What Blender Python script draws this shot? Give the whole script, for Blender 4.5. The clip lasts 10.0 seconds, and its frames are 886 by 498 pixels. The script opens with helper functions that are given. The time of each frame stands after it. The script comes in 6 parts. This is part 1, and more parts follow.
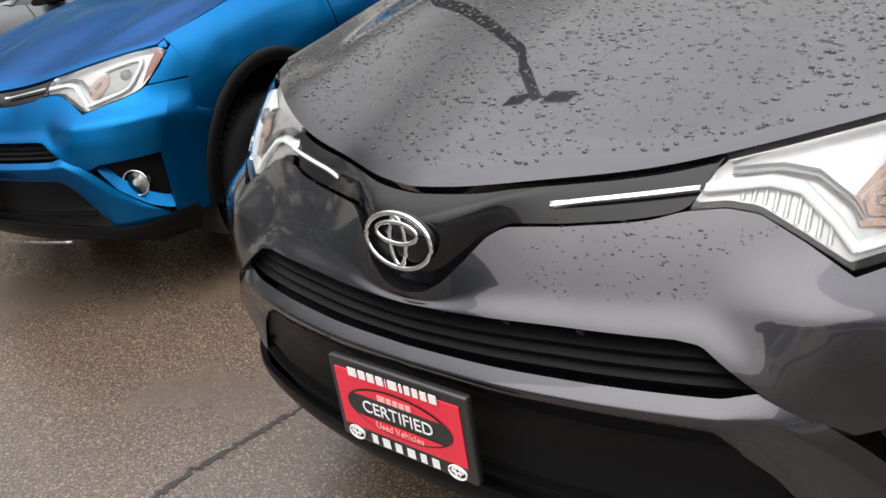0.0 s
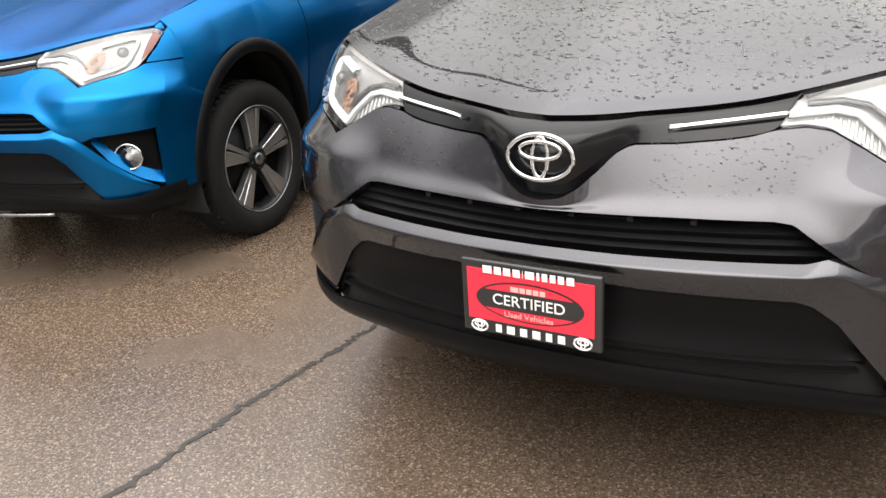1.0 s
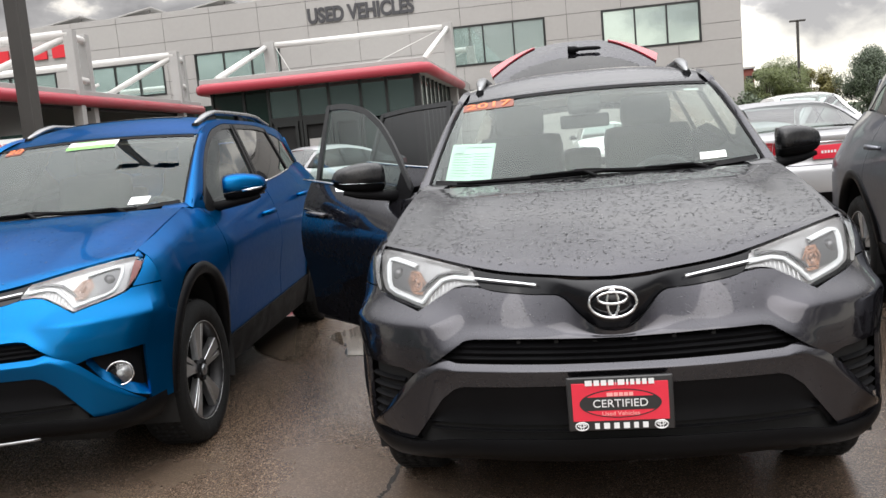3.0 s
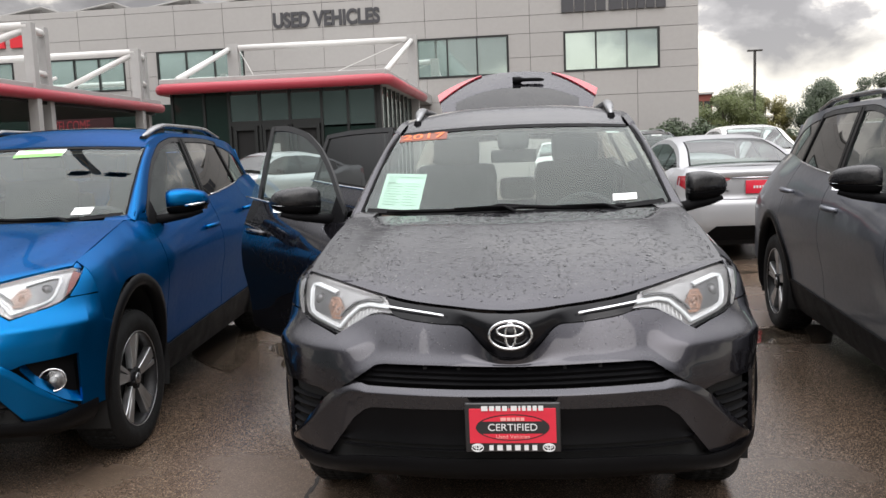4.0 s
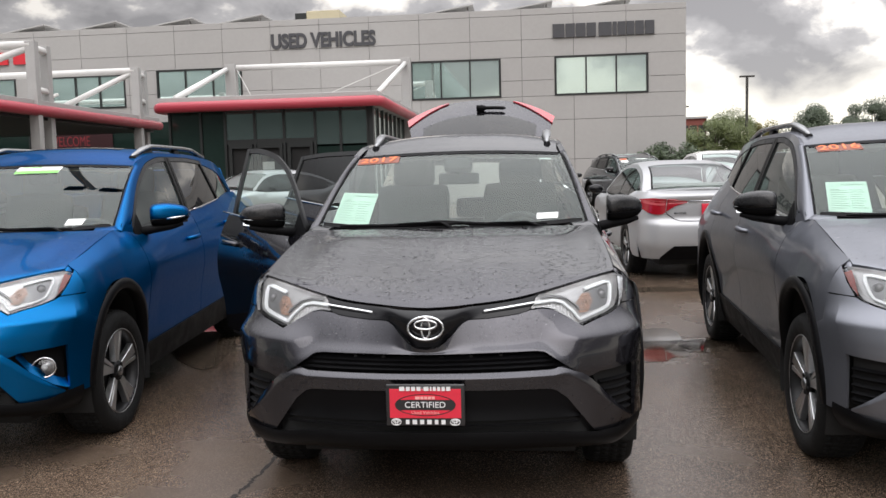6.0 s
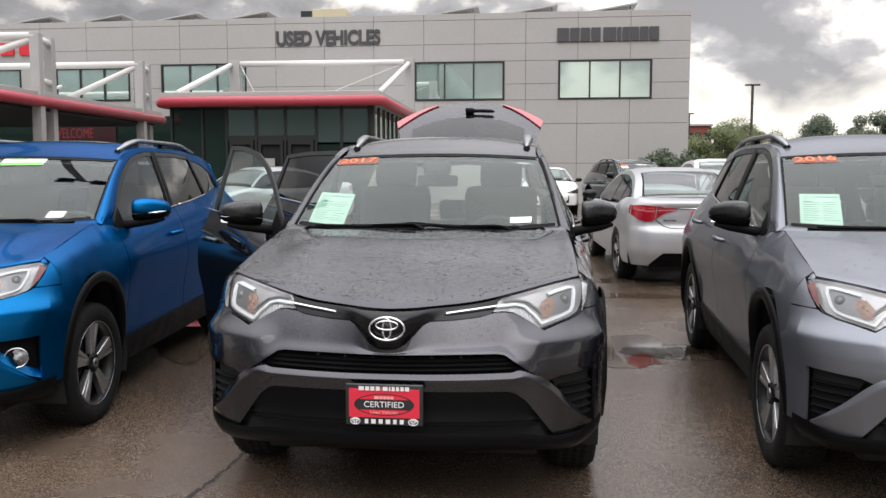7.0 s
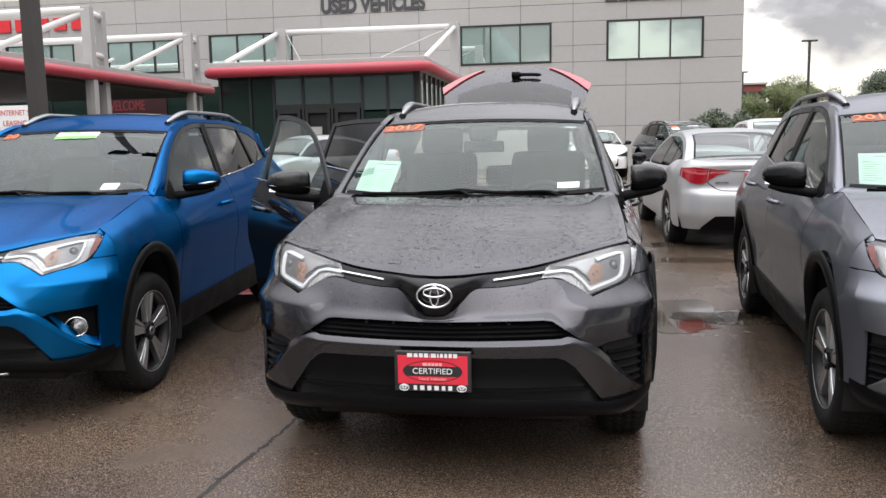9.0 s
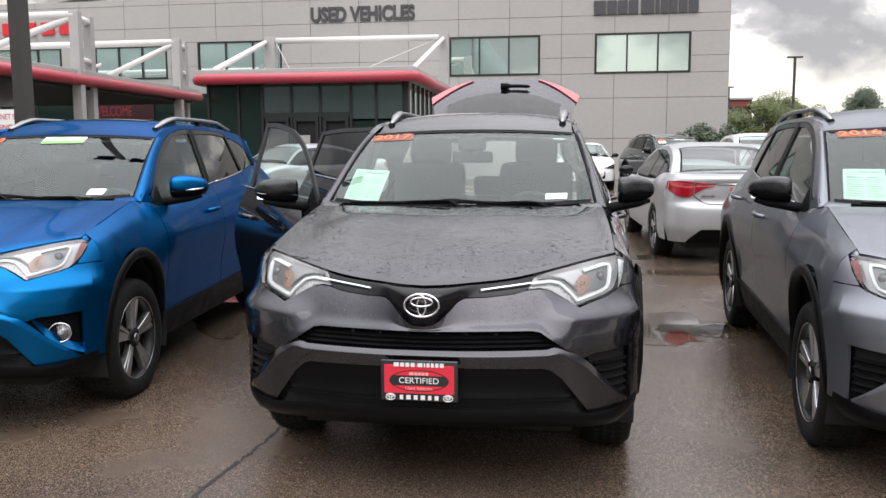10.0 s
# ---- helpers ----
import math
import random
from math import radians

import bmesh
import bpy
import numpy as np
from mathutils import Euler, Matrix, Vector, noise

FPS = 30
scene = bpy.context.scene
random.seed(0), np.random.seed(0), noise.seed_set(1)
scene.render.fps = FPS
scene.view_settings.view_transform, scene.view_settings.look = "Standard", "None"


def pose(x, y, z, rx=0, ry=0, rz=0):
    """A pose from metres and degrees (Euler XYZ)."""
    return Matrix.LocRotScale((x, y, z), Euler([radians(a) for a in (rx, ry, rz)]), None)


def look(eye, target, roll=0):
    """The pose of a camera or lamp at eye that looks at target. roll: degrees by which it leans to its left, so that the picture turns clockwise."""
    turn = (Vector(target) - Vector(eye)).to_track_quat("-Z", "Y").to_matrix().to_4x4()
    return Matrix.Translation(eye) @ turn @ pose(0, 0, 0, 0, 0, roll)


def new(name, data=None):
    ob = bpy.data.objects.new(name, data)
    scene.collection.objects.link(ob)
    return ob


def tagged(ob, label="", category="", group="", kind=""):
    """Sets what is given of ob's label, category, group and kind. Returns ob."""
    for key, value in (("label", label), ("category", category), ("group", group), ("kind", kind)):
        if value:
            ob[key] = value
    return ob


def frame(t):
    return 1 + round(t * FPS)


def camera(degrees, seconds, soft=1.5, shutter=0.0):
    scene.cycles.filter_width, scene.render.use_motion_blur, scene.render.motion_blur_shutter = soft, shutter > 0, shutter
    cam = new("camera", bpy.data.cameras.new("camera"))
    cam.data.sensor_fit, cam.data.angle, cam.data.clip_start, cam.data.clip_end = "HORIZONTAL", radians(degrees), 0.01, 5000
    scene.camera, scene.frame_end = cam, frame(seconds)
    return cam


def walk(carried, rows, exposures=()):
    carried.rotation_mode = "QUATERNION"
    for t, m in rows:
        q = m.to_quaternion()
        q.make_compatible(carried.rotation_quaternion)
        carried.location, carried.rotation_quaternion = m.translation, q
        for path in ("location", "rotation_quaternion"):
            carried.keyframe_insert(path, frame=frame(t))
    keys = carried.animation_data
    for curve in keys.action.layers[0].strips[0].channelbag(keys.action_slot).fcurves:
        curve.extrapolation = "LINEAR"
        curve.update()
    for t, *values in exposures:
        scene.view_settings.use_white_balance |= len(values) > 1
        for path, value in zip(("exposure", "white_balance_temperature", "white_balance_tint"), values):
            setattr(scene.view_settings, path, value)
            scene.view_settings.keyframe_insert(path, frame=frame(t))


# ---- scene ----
cam = camera(56.5, 10.0)
PATH = [
    (0, (0.906, -0.842, 1.306), (-0.372, 0.5, 0.554), -9.2),
    (0.5, (0.877, -1.186, 1.288), (-0.277, 0.253, 0.514), -6.1),
    (1, (0.66, -1.482, 1.258), (-0.309, 0.118, 0.55), -3.9),
    (1.5, (0.414, -1.792, 1.258), (-0.576, -0.175, 0.62), -5.8),
    (2, (0.212, -2.093, 1.291), (-0.506, -0.326, 0.69), -7.5),
    (2.5, (-0.05, -2.299, 1.274), (-0.48, -0.397, 0.829), -7.7),
    (3, (-0.112, -2.519, 1.337), (-0.42, -0.557, 1.099), -5.1),
    (3.2, (-0.106, -2.635, 1.344), (-0.35, -0.662, 1.125), -3.4),
    (4.3, (0.193, -2.769, 1.452), (-0.018, -0.793, 1.228), -2.2),
    (4.5, (0.278, -2.843, 1.444), (0.053, -0.867, 1.238), -1.8),
    (5, (0.378, -2.913, 1.45), (0.147, -0.933, 1.289), -1.6),
    (5.5, (0.392, -3.064, 1.454), (0.163, -1.084, 1.295), -2.1),
    (6, (0.415, -3.248, 1.44), (0.211, -1.266, 1.263), -1.5),
    (7.5, (0.646, -3.264, 1.451), (0.41, -1.286, 1.276), 0.7),
    (8, (0.658, -3.248, 1.452), (0.38, -1.28, 1.23), 0.5),
    (8.5, (0.628, -3.242, 1.447), (0.326, -1.282, 1.183), -0.1),
    (9, (0.585, -3.251, 1.45), (0.258, -1.294, 1.194), -1.1),
    (9.5, (0.578, -3.243, 1.446), (0.255, -1.284, 1.205), -1.0),
    (10, (0.58, -3.255, 1.448), (0.285, -1.29, 1.216), -0.3),
]
EXPOSURE = [(0.0, 0.0, 6450, 10), (1.0, 0.6, 6700, 10), (1.5, 0.48, 6650, 10), (2.0, 0.42, 6550, 10.5), (2.5, 0.34, 6450, 11), (3.0, 0.03, 6400, 11.5), (4.5, -0.15, 6380, 13), (5.5, -0.2, 6360, 13), (7.5, -0.22, 6310, 13), (8.5, -0.09, 6280, 13), (10.0, -0.06, 6280, 13)]
walk(cam, [(t, look(eye, target, roll)) for t, eye, target, roll in PATH], EXPOSURE)

# ---- world and light ----
world = bpy.data.worlds.new("sky")
scene.world = world
world.use_nodes = True
wn, wl = world.node_tree.nodes, world.node_tree.links
wn.clear()
w_out = wn.new("ShaderNodeOutputWorld")
w_bg = wn.new("ShaderNodeBackground")
w_sky = wn.new("ShaderNodeTexSky")
w_sky.sky_type, w_sky.sun_disc = "NISHITA", False
w_sky.sun_elevation, w_sky.sun_rotation = radians(42), radians(176)
w_co = wn.new("ShaderNodeTexCoord")
w_map = wn.new("ShaderNodeMapping")
w_map.inputs["Scale"].default_value = (1.0, 1.0, 1.7)
w_noise = wn.new("ShaderNodeTexNoise")
w_noise.inputs["Scale"].default_value, w_noise.inputs["Detail"].default_value = 6.0, 10
w_noise.inputs["Roughness"].default_value, w_noise.inputs["Distortion"].default_value = 0.55, 0.15
w_ramp = wn.new("ShaderNodeValToRGB")
el = w_ramp.color_ramp.elements
el[0].position, el[0].color = 0.43, (3.45, 3.28, 3.15, 1)
el[1].position, el[1].color = 0.575, (11.5, 10.9, 9.7, 1)
mid = el.new(0.515)
mid.color = (5.2, 4.98, 4.75, 1)
w_mix = wn.new("ShaderNodeMixRGB")
w_mix.inputs["Fac"].default_value = 0.93
wl.new(w_co.outputs["Generated"], w_map.inputs["Vector"])
wl.new(w_map.outputs["Vector"], w_noise.inputs["Vector"])
wl.new(w_noise.outputs["Fac"], w_ramp.inputs["Fac"])
wl.new(w_sky.outputs["Color"], w_mix.inputs["Color1"])
w_sep = wn.new("ShaderNodeSeparateXYZ")
w_even = wn.new("ShaderNodeMixRGB")
w_even.inputs["Color2"].default_value = (5.75, 5.7, 5.6, 1)
w_calm = wn.new("ShaderNodeMapRange")
w_calm.inputs["From Min"].default_value, w_calm.inputs["From Max"].default_value = 0.24, 0.45
w_calm.inputs["To Min"].default_value, w_calm.inputs["To Max"].default_value = 0.0, 0.95
wl.new(w_sep.outputs["Z"], w_calm.inputs["Value"])
wl.new(w_calm.outputs["Result"], w_even.inputs["Fac"])
w_glow = wn.new("ShaderNodeMixRGB")
w_glow.inputs["Color2"].default_value = (11.2, 10.6, 9.1, 1)
w_low = wn.new("ShaderNodeMapRange")
w_low.inputs["From Min"].default_value, w_low.inputs["From Max"].default_value = 0.085, 0.125
w_low.inputs["To Min"].default_value, w_low.inputs["To Max"].default_value = 0.88, 0.0
w_jag = wn.new("ShaderNodeMath")
w_jag.operation = "MULTIPLY_ADD"
w_jag.inputs[1].default_value = -0.16
w_sum = wn.new("ShaderNodeMath")
w_sum.inputs[1].default_value = 0.08
wl.new(w_noise.outputs["Fac"], w_jag.inputs[0])
wl.new(w_sep.outputs["Z"], w_jag.inputs[2])
wl.new(w_jag.outputs["Value"], w_sum.inputs[0])
wl.new(w_sum.outputs["Value"], w_low.inputs["Value"])
wl.new(w_low.outputs["Result"], w_glow.inputs["Fac"])
wl.new(w_ramp.outputs["Color"], w_glow.inputs["Color1"])
wl.new(w_glow.outputs["Color"], w_even.inputs["Color1"])
wl.new(w_even.outputs["Color"], w_mix.inputs["Color2"])
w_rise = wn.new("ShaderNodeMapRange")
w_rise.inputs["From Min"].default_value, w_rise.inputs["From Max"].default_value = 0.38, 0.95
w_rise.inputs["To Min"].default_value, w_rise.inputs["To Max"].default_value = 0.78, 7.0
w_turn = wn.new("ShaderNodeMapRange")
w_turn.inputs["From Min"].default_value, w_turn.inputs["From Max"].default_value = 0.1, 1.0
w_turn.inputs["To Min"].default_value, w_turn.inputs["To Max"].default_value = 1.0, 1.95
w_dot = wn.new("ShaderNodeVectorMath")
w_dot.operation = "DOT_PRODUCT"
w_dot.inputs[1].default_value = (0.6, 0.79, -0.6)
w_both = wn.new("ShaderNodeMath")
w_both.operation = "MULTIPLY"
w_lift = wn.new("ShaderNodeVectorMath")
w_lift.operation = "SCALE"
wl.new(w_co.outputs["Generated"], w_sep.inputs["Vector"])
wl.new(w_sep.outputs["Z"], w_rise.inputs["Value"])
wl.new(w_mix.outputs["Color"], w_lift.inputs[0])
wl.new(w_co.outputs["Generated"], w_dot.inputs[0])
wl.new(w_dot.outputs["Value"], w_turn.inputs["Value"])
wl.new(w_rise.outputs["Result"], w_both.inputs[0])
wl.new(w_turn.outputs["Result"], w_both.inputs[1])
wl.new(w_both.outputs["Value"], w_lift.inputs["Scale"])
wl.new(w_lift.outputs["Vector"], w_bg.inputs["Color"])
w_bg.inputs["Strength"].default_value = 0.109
wl.new(w_bg.outputs["Background"], w_out.inputs["Surface"])
sun_data = bpy.data.lights.new("sun", "SUN")
sun_data.energy, sun_data.angle, sun_data.color = 1.7, radians(58), (1.0, 0.96, 0.91)
sun = new("sun", sun_data)
sun.matrix_world = look((0.6, -8.5, 7.6), (0, 0, 0))


# ---- materials ----
def mat(name, color, rough=0.5, metal=0.0, coat=0.0, vary=0.0, scale=6.0, bump=0.0, bump_scale=40.0, rvary=0.0, spec=0.5, edge=None, coat_rough=0.1, coat_ior=1.5):
    """A Principled material with two scales of variation and a fine relief."""
    m = bpy.data.materials.new(name)
    m.use_nodes = True
    n, l = m.node_tree.nodes, m.node_tree.links
    p = n["Principled BSDF"]
    p.inputs["Base Color"].default_value = (*color, 1)
    p.inputs["Roughness"].default_value, p.inputs["Metallic"].default_value = rough, metal
    p.inputs["Coat Weight"].default_value, p.inputs["Coat Roughness"].default_value = coat, coat_rough
    p.inputs["Coat IOR"].default_value = coat_ior
    p.inputs["Specular IOR Level"].default_value = spec
    if edge:
        p.inputs["Specular Tint"].default_value = (*edge, 1)
    co = n.new("ShaderNodeTexCoord")
    if vary or rvary:
        a, b = n.new("ShaderNodeTexNoise"), n.new("ShaderNodeTexNoise")
        a.inputs["Scale"].default_value, a.inputs["Detail"].default_value = scale, 6
        b.inputs["Scale"].default_value, b.inputs["Detail"].default_value = scale * 14, 3
        mx = n.new("ShaderNodeMath")
        mx.operation = "ADD"
        l.new(co.outputs["Object"], a.inputs["Vector"]), l.new(co.outputs["Object"], b.inputs["Vector"])
        l.new(a.outputs["Fac"], mx.inputs[0]), l.new(b.outputs["Fac"], mx.inputs[1])
        if vary:
            r = n.new("ShaderNodeValToRGB")
            r.color_ramp.elements[0].position, r.color_ramp.elements[1].position = 0.3, 0.7
            r.color_ramp.elements[0].color = (*[c * (1 - vary) for c in color], 1)
            r.color_ramp.elements[1].color = (*[min(1, c * (1 + vary)) for c in color], 1)
            half = n.new("ShaderNodeMath")
            half.operation = "MULTIPLY"
            half.inputs[1].default_value = 0.5
            l.new(mx.outputs[0], half.inputs[0]), l.new(half.outputs[0], r.inputs["Fac"])
            l.new(r.outputs["Color"], p.inputs["Base Color"])
        if rvary:
            q = n.new("ShaderNodeMapRange")
            q.inputs["From Min"].default_value, q.inputs["From Max"].default_value = 0.7, 1.3
            q.inputs["To Min"].default_value, q.inputs["To Max"].default_value = max(0.02, rough - rvary), min(1, rough + rvary)
            l.new(mx.outputs[0], q.inputs["Value"]), l.new(q.outputs["Result"], p.inputs["Roughness"])
    if bump:
        c, d = n.new("ShaderNodeTexNoise"), n.new("ShaderNodeBump")
        c.inputs["Scale"].default_value, c.inputs["Detail"].default_value = bump_scale, 4
        d.inputs["Strength"].default_value, d.inputs["Distance"].default_value = bump, 0.01
        l.new(co.outputs["Object"], c.inputs["Vector"]), l.new(c.outputs["Fac"], d.inputs["Height"])
        l.new(d.outputs["Normal"], p.inputs["Normal"])
    return m


def glass(name, tint, rough=0.0, clear=0.8, ior=1.65, haze=0.0, film_color=(0.5, 0.66, 0.6), gloss=(1.0, 1.0, 1.0)):
    """Thin window glass: a see-through part and a mirror part by Fresnel."""
    m = bpy.data.materials.new(name)
    m.use_nodes = True
    n, l = m.node_tree.nodes, m.node_tree.links
    n.clear()
    o, mix, tr, gl, fr = (n.new("ShaderNode" + k) for k in ("OutputMaterial", "MixShader", "BsdfTransparent", "BsdfGlossy", "Fresnel"))
    tr.inputs["Color"].default_value = (*[c * clear for c in tint], 1)
    gl.inputs["Roughness"].default_value = rough
    gl.inputs["Color"].default_value = (*gloss, 1)
    fr.inputs["IOR"].default_value = ior
    l.new(fr.outputs["Fac"], mix.inputs["Fac"]), l.new(tr.outputs["BSDF"], mix.inputs[1]), l.new(gl.outputs["BSDF"], mix.inputs[2])
    last = mix
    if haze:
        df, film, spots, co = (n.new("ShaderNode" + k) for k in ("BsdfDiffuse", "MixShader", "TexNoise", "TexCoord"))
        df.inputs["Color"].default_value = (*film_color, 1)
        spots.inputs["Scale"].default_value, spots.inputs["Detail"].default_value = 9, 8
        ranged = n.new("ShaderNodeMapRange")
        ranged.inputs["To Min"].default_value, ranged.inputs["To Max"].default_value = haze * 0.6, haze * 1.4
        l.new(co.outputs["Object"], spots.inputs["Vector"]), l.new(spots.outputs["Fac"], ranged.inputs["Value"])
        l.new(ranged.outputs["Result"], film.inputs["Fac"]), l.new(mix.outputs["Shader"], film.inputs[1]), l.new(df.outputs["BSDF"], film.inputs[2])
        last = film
    l.new(last.outputs["Shader"], o.inputs["Surface"])
    return m


PAINT_GREY = mat("paint_grey", (0.031, 0.030, 0.036), 0.27, 0.85, 1.0, 0, 2.0, rvary=0.04, edge=(0.24, 0.24, 0.26), coat_rough=0.03, coat_ior=1.5)
PAINT_BLUE = mat("paint_blue", (0.0, 0.094, 0.262), 0.33, 0.88, 0.15, 0, 2.0, rvary=0.04, edge=(0.0, 0.33, 0.46), coat_rough=0.03, coat_ior=1.5)
PAINT_SILVER = mat("paint_silver", (0.17, 0.178, 0.20), 0.44, 0.8, 0.55, 0, 2.0, rvary=0.04, edge=(0.22, 0.22, 0.23), coat_rough=0.03, coat_ior=1.48)
PAINT_PALE = mat("paint_pale_silver", (0.41, 0.415, 0.425), 0.36, 0.35, 0.4, 0, 2.0, rvary=0.04, edge=(0.4, 0.4, 0.41))
PAINT_WHITE = mat("paint_white", (0.75, 0.75, 0.74), 0.25, 0.0, 1.0, 0.03, 3)
PAINT_DARK = mat("paint_dark", (0.02, 0.022, 0.026), 0.25, 0.3, 1.0, 0.05, 3)
RIM_EDGE = mat("rim_edge", (0.014, 0.014, 0.015), 0.45, 0.3, 0.1, 0.1, 18, spec=0.3)
LIP = mat("dark_lower_lip", (0.0035, 0.0035, 0.004), 0.42, 0, 0, 0.15, 6, rvary=0.08, spec=0.1)
BLACK_GLOSS = mat("gloss_black_plastic", (0.005, 0.005, 0.006), 0.12, 0, 0.0, 0.1, 8, rvary=0.04, spec=0.26)
BLACK = mat("black_plastic", (0.004, 0.004, 0.0045), 0.55, 0, 0, 0.2, 10, 0.12, 400, rvary=0.1, spec=0.08)
FRAME_TRIM = mat("dark_grey_frame", (0.013, 0.0135, 0.014), 0.5, 0, 0, 0.2, 10, 0.1, 300, rvary=0.1, spec=0.3)
MIRROR_BLACK = mat("black_mirror_shell", (0.011, 0.011, 0.012), 0.27, 0, 0.1, 0.2, 30, 0.06, 200, rvary=0.1, spec=0.4)
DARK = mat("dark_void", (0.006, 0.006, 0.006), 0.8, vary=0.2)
CHROME = mat("chrome", (0.72, 0.73, 0.75), 0.07, 1.0, 0, 0.02, 20, rvary=0.03)
SATIN = mat("satin_aluminium", (0.28, 0.285, 0.29), 0.3, 1.0, 0, 0.06, 14, rvary=0.06)
RUBBER = mat("rubber", (0.009, 0.009, 0.009), 0.75, 0, 0, 0.25, 16, 0.25, 160, rvary=0.12, spec=0.2)
RIM_DARK = mat("rim_dark", (0.006, 0.006, 0.0065), 0.5, 0.1, 0.0, 0.1, 12, spec=0.2)
RIM_FACE = mat("machined_rim", (0.5, 0.505, 0.51), 0.36, 1.0, 0.1, 0.05, 18, rvary=0.08)
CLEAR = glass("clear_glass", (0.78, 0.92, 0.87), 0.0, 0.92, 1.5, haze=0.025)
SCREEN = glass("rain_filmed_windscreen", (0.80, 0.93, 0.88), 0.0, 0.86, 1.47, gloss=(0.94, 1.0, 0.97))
PRIVACY = glass("privacy_glass", (0.12, 0.13, 0.13), 0.0, 0.8, 1.45)
LENS = glass("lens_cover", (0.95, 0.97, 0.98), 0.02, 0.97, 1.45)
WHITE_LED = mat("white_light_guide", (0.8, 0.81, 0.81), 0.25, 0.0, 0.3, 0.05, 20)
REFLECTOR = mat("lamp_reflector", (0.42, 0.43, 0.44), 0.12, 0.9, 0, 0.25, 18, 0.2, 60)
LAMP_GREY = mat("lamp_housing", (0.38, 0.37, 0.365), 0.28, 0.45, 0, 0.22, 22, 0.04, 60)
LAMP_DARK = mat("lamp_chamber", (0.15, 0.147, 0.147), 0.28, 0.5, 0, 0.2, 18)
MARKER = mat("side_marker_plastic", (0.13, 0.03, 0.025), 0.2, 0, 0.3, 0.3, 40, 0.3, 120)
AMBER = mat("amber_plastic", (0.34, 0.19, 0.125), 0.25, 0, 0.3, 0.75, 70, 0.5, 120)
RED_LENS = mat("red_lens", (0.29, 0.009, 0.018), 0.12, 0, 0.5, 0.15, 30)
LENS_PINK = mat("pale_red_lens", (0.44, 0.07, 0.08), 0.15, 0, 0.5, 0.25, 60)
SEAT = mat("seat_cloth", (0.034, 0.036, 0.037), 0.9, 0, 0, 0.25, 30, 0.3, 500)
TRIM = mat("interior_trim", (0.035, 0.035, 0.037), 0.7, 0, 0, 0.15, 20, 0.1, 300)
HEADLINER = mat("headliner", (0.35, 0.34, 0.32), 0.95, 0, 0, 0.08, 20)
PAPER = mat("white_paper", (0.78, 0.8, 0.78), 0.6, 0, 0, 0.04, 30)
PAPER_GREEN = mat("pale_green_paper", (0.62, 0.74, 0.66), 0.6, 0, 0, 0.06, 30)
GREEN = mat("green_print", (0.2, 0.6, 0.12), 0.6, 0, 0, 0.06, 30)
INK_PALE = mat("pale_ink", (0.46, 0.53, 0.49), 0.7, 0, 0, 0.1, 30)
INK_SOFT = mat("faint_ink", (0.5, 0.61, 0.54), 0.7, 0, 0, 0.1, 30)
ORANGE = mat("orange_vinyl", (0.75, 0.17, 0.04), 0.5, 0, 0, 0.08, 40)
STICKER = mat("red_brown_vinyl", (0.2, 0.055, 0.03), 0.5, 0, 0, 0.1, 40)
PLATE_RED = mat("red_plate", (0.62, 0.02, 0.045), 0.35, 0, 0.3, 0.06, 30)
PLATE_BLACK = mat("black_plate_frame", (0.015, 0.015, 0.016), 0.35, 0, 0.2, 0.1, 30)
PLATE_WHITE = mat("white_print", (0.68, 0.68, 0.68), 0.5, 0, 0, 0.05, 30)
PLATE_PINK = mat("pink_print", (0.75, 0.35, 0.33), 0.5, 0, 0, 0.05, 30)
WATER = glass("water_drop", (0.5, 0.5, 0.5), 0.0, 0.95, 1.45)
PUDDLE = mat("standing_water", (0.06, 0.046, 0.034), 0.04, 0, 0, 0.5, 9, 0.02, 14, spec=0.7)
TAR = mat("tar_crack", (0.018, 0.016, 0.014), 0.6, 0, 0, 0.4, 20, 0.4, 120)
WALL = mat("grey_wall_panel", (0.34, 0.33, 0.316), 0.55, vary=0.05, scale=0.5, bump=0.04, bump_scale=60, rvary=0.08)
JOINT = mat("wall_joint", (0.1, 0.1, 0.1), 0.8, vary=0.2)
STEEL_WHITE = mat("white_painted_steel", (0.62, 0.61, 0.59), 0.45, 0, 0.1, 0.06, 2, rvary=0.1)
STEEL_GREY = mat("grey_painted_steel", (0.34, 0.335, 0.325), 0.5, 0, 0.1, 0.1, 2, rvary=0.1)
FASCIA_RED = mat("red_fascia", (0.36, 0.038, 0.056), 0.45, 0, 0.1, 0.08, 1.5, rvary=0.08)
# also used where shade is put into colour: canopy underside, pavilion room
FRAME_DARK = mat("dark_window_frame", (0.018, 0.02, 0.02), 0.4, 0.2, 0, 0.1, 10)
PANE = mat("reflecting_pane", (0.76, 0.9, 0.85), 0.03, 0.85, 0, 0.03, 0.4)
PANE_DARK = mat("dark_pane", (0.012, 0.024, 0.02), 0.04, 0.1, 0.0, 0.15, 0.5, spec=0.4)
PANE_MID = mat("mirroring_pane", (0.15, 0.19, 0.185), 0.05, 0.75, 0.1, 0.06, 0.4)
LETTER_DARK = mat("dark_letter", (0.045, 0.045, 0.05), 0.5, 0, 0, 0.1, 6)
SIGN_DARK = mat("dark_red_board", (0.03, 0.008, 0.01), 0.35, 0, 0, 0.15, 3)
LETTER_DIM = mat("dim_red_letter", (0.2, 0.02, 0.026), 0.5, 0, 0, 0.1, 6)
LETTER_RED = mat("red_letter", (0.55, 0.02, 0.03), 0.45, 0, 0, 0.08, 6)
POLE = mat("bronze_pole", (0.045, 0.042, 0.039), 0.5, 0.3, 0, 0.15, 4, rvary=0.1)
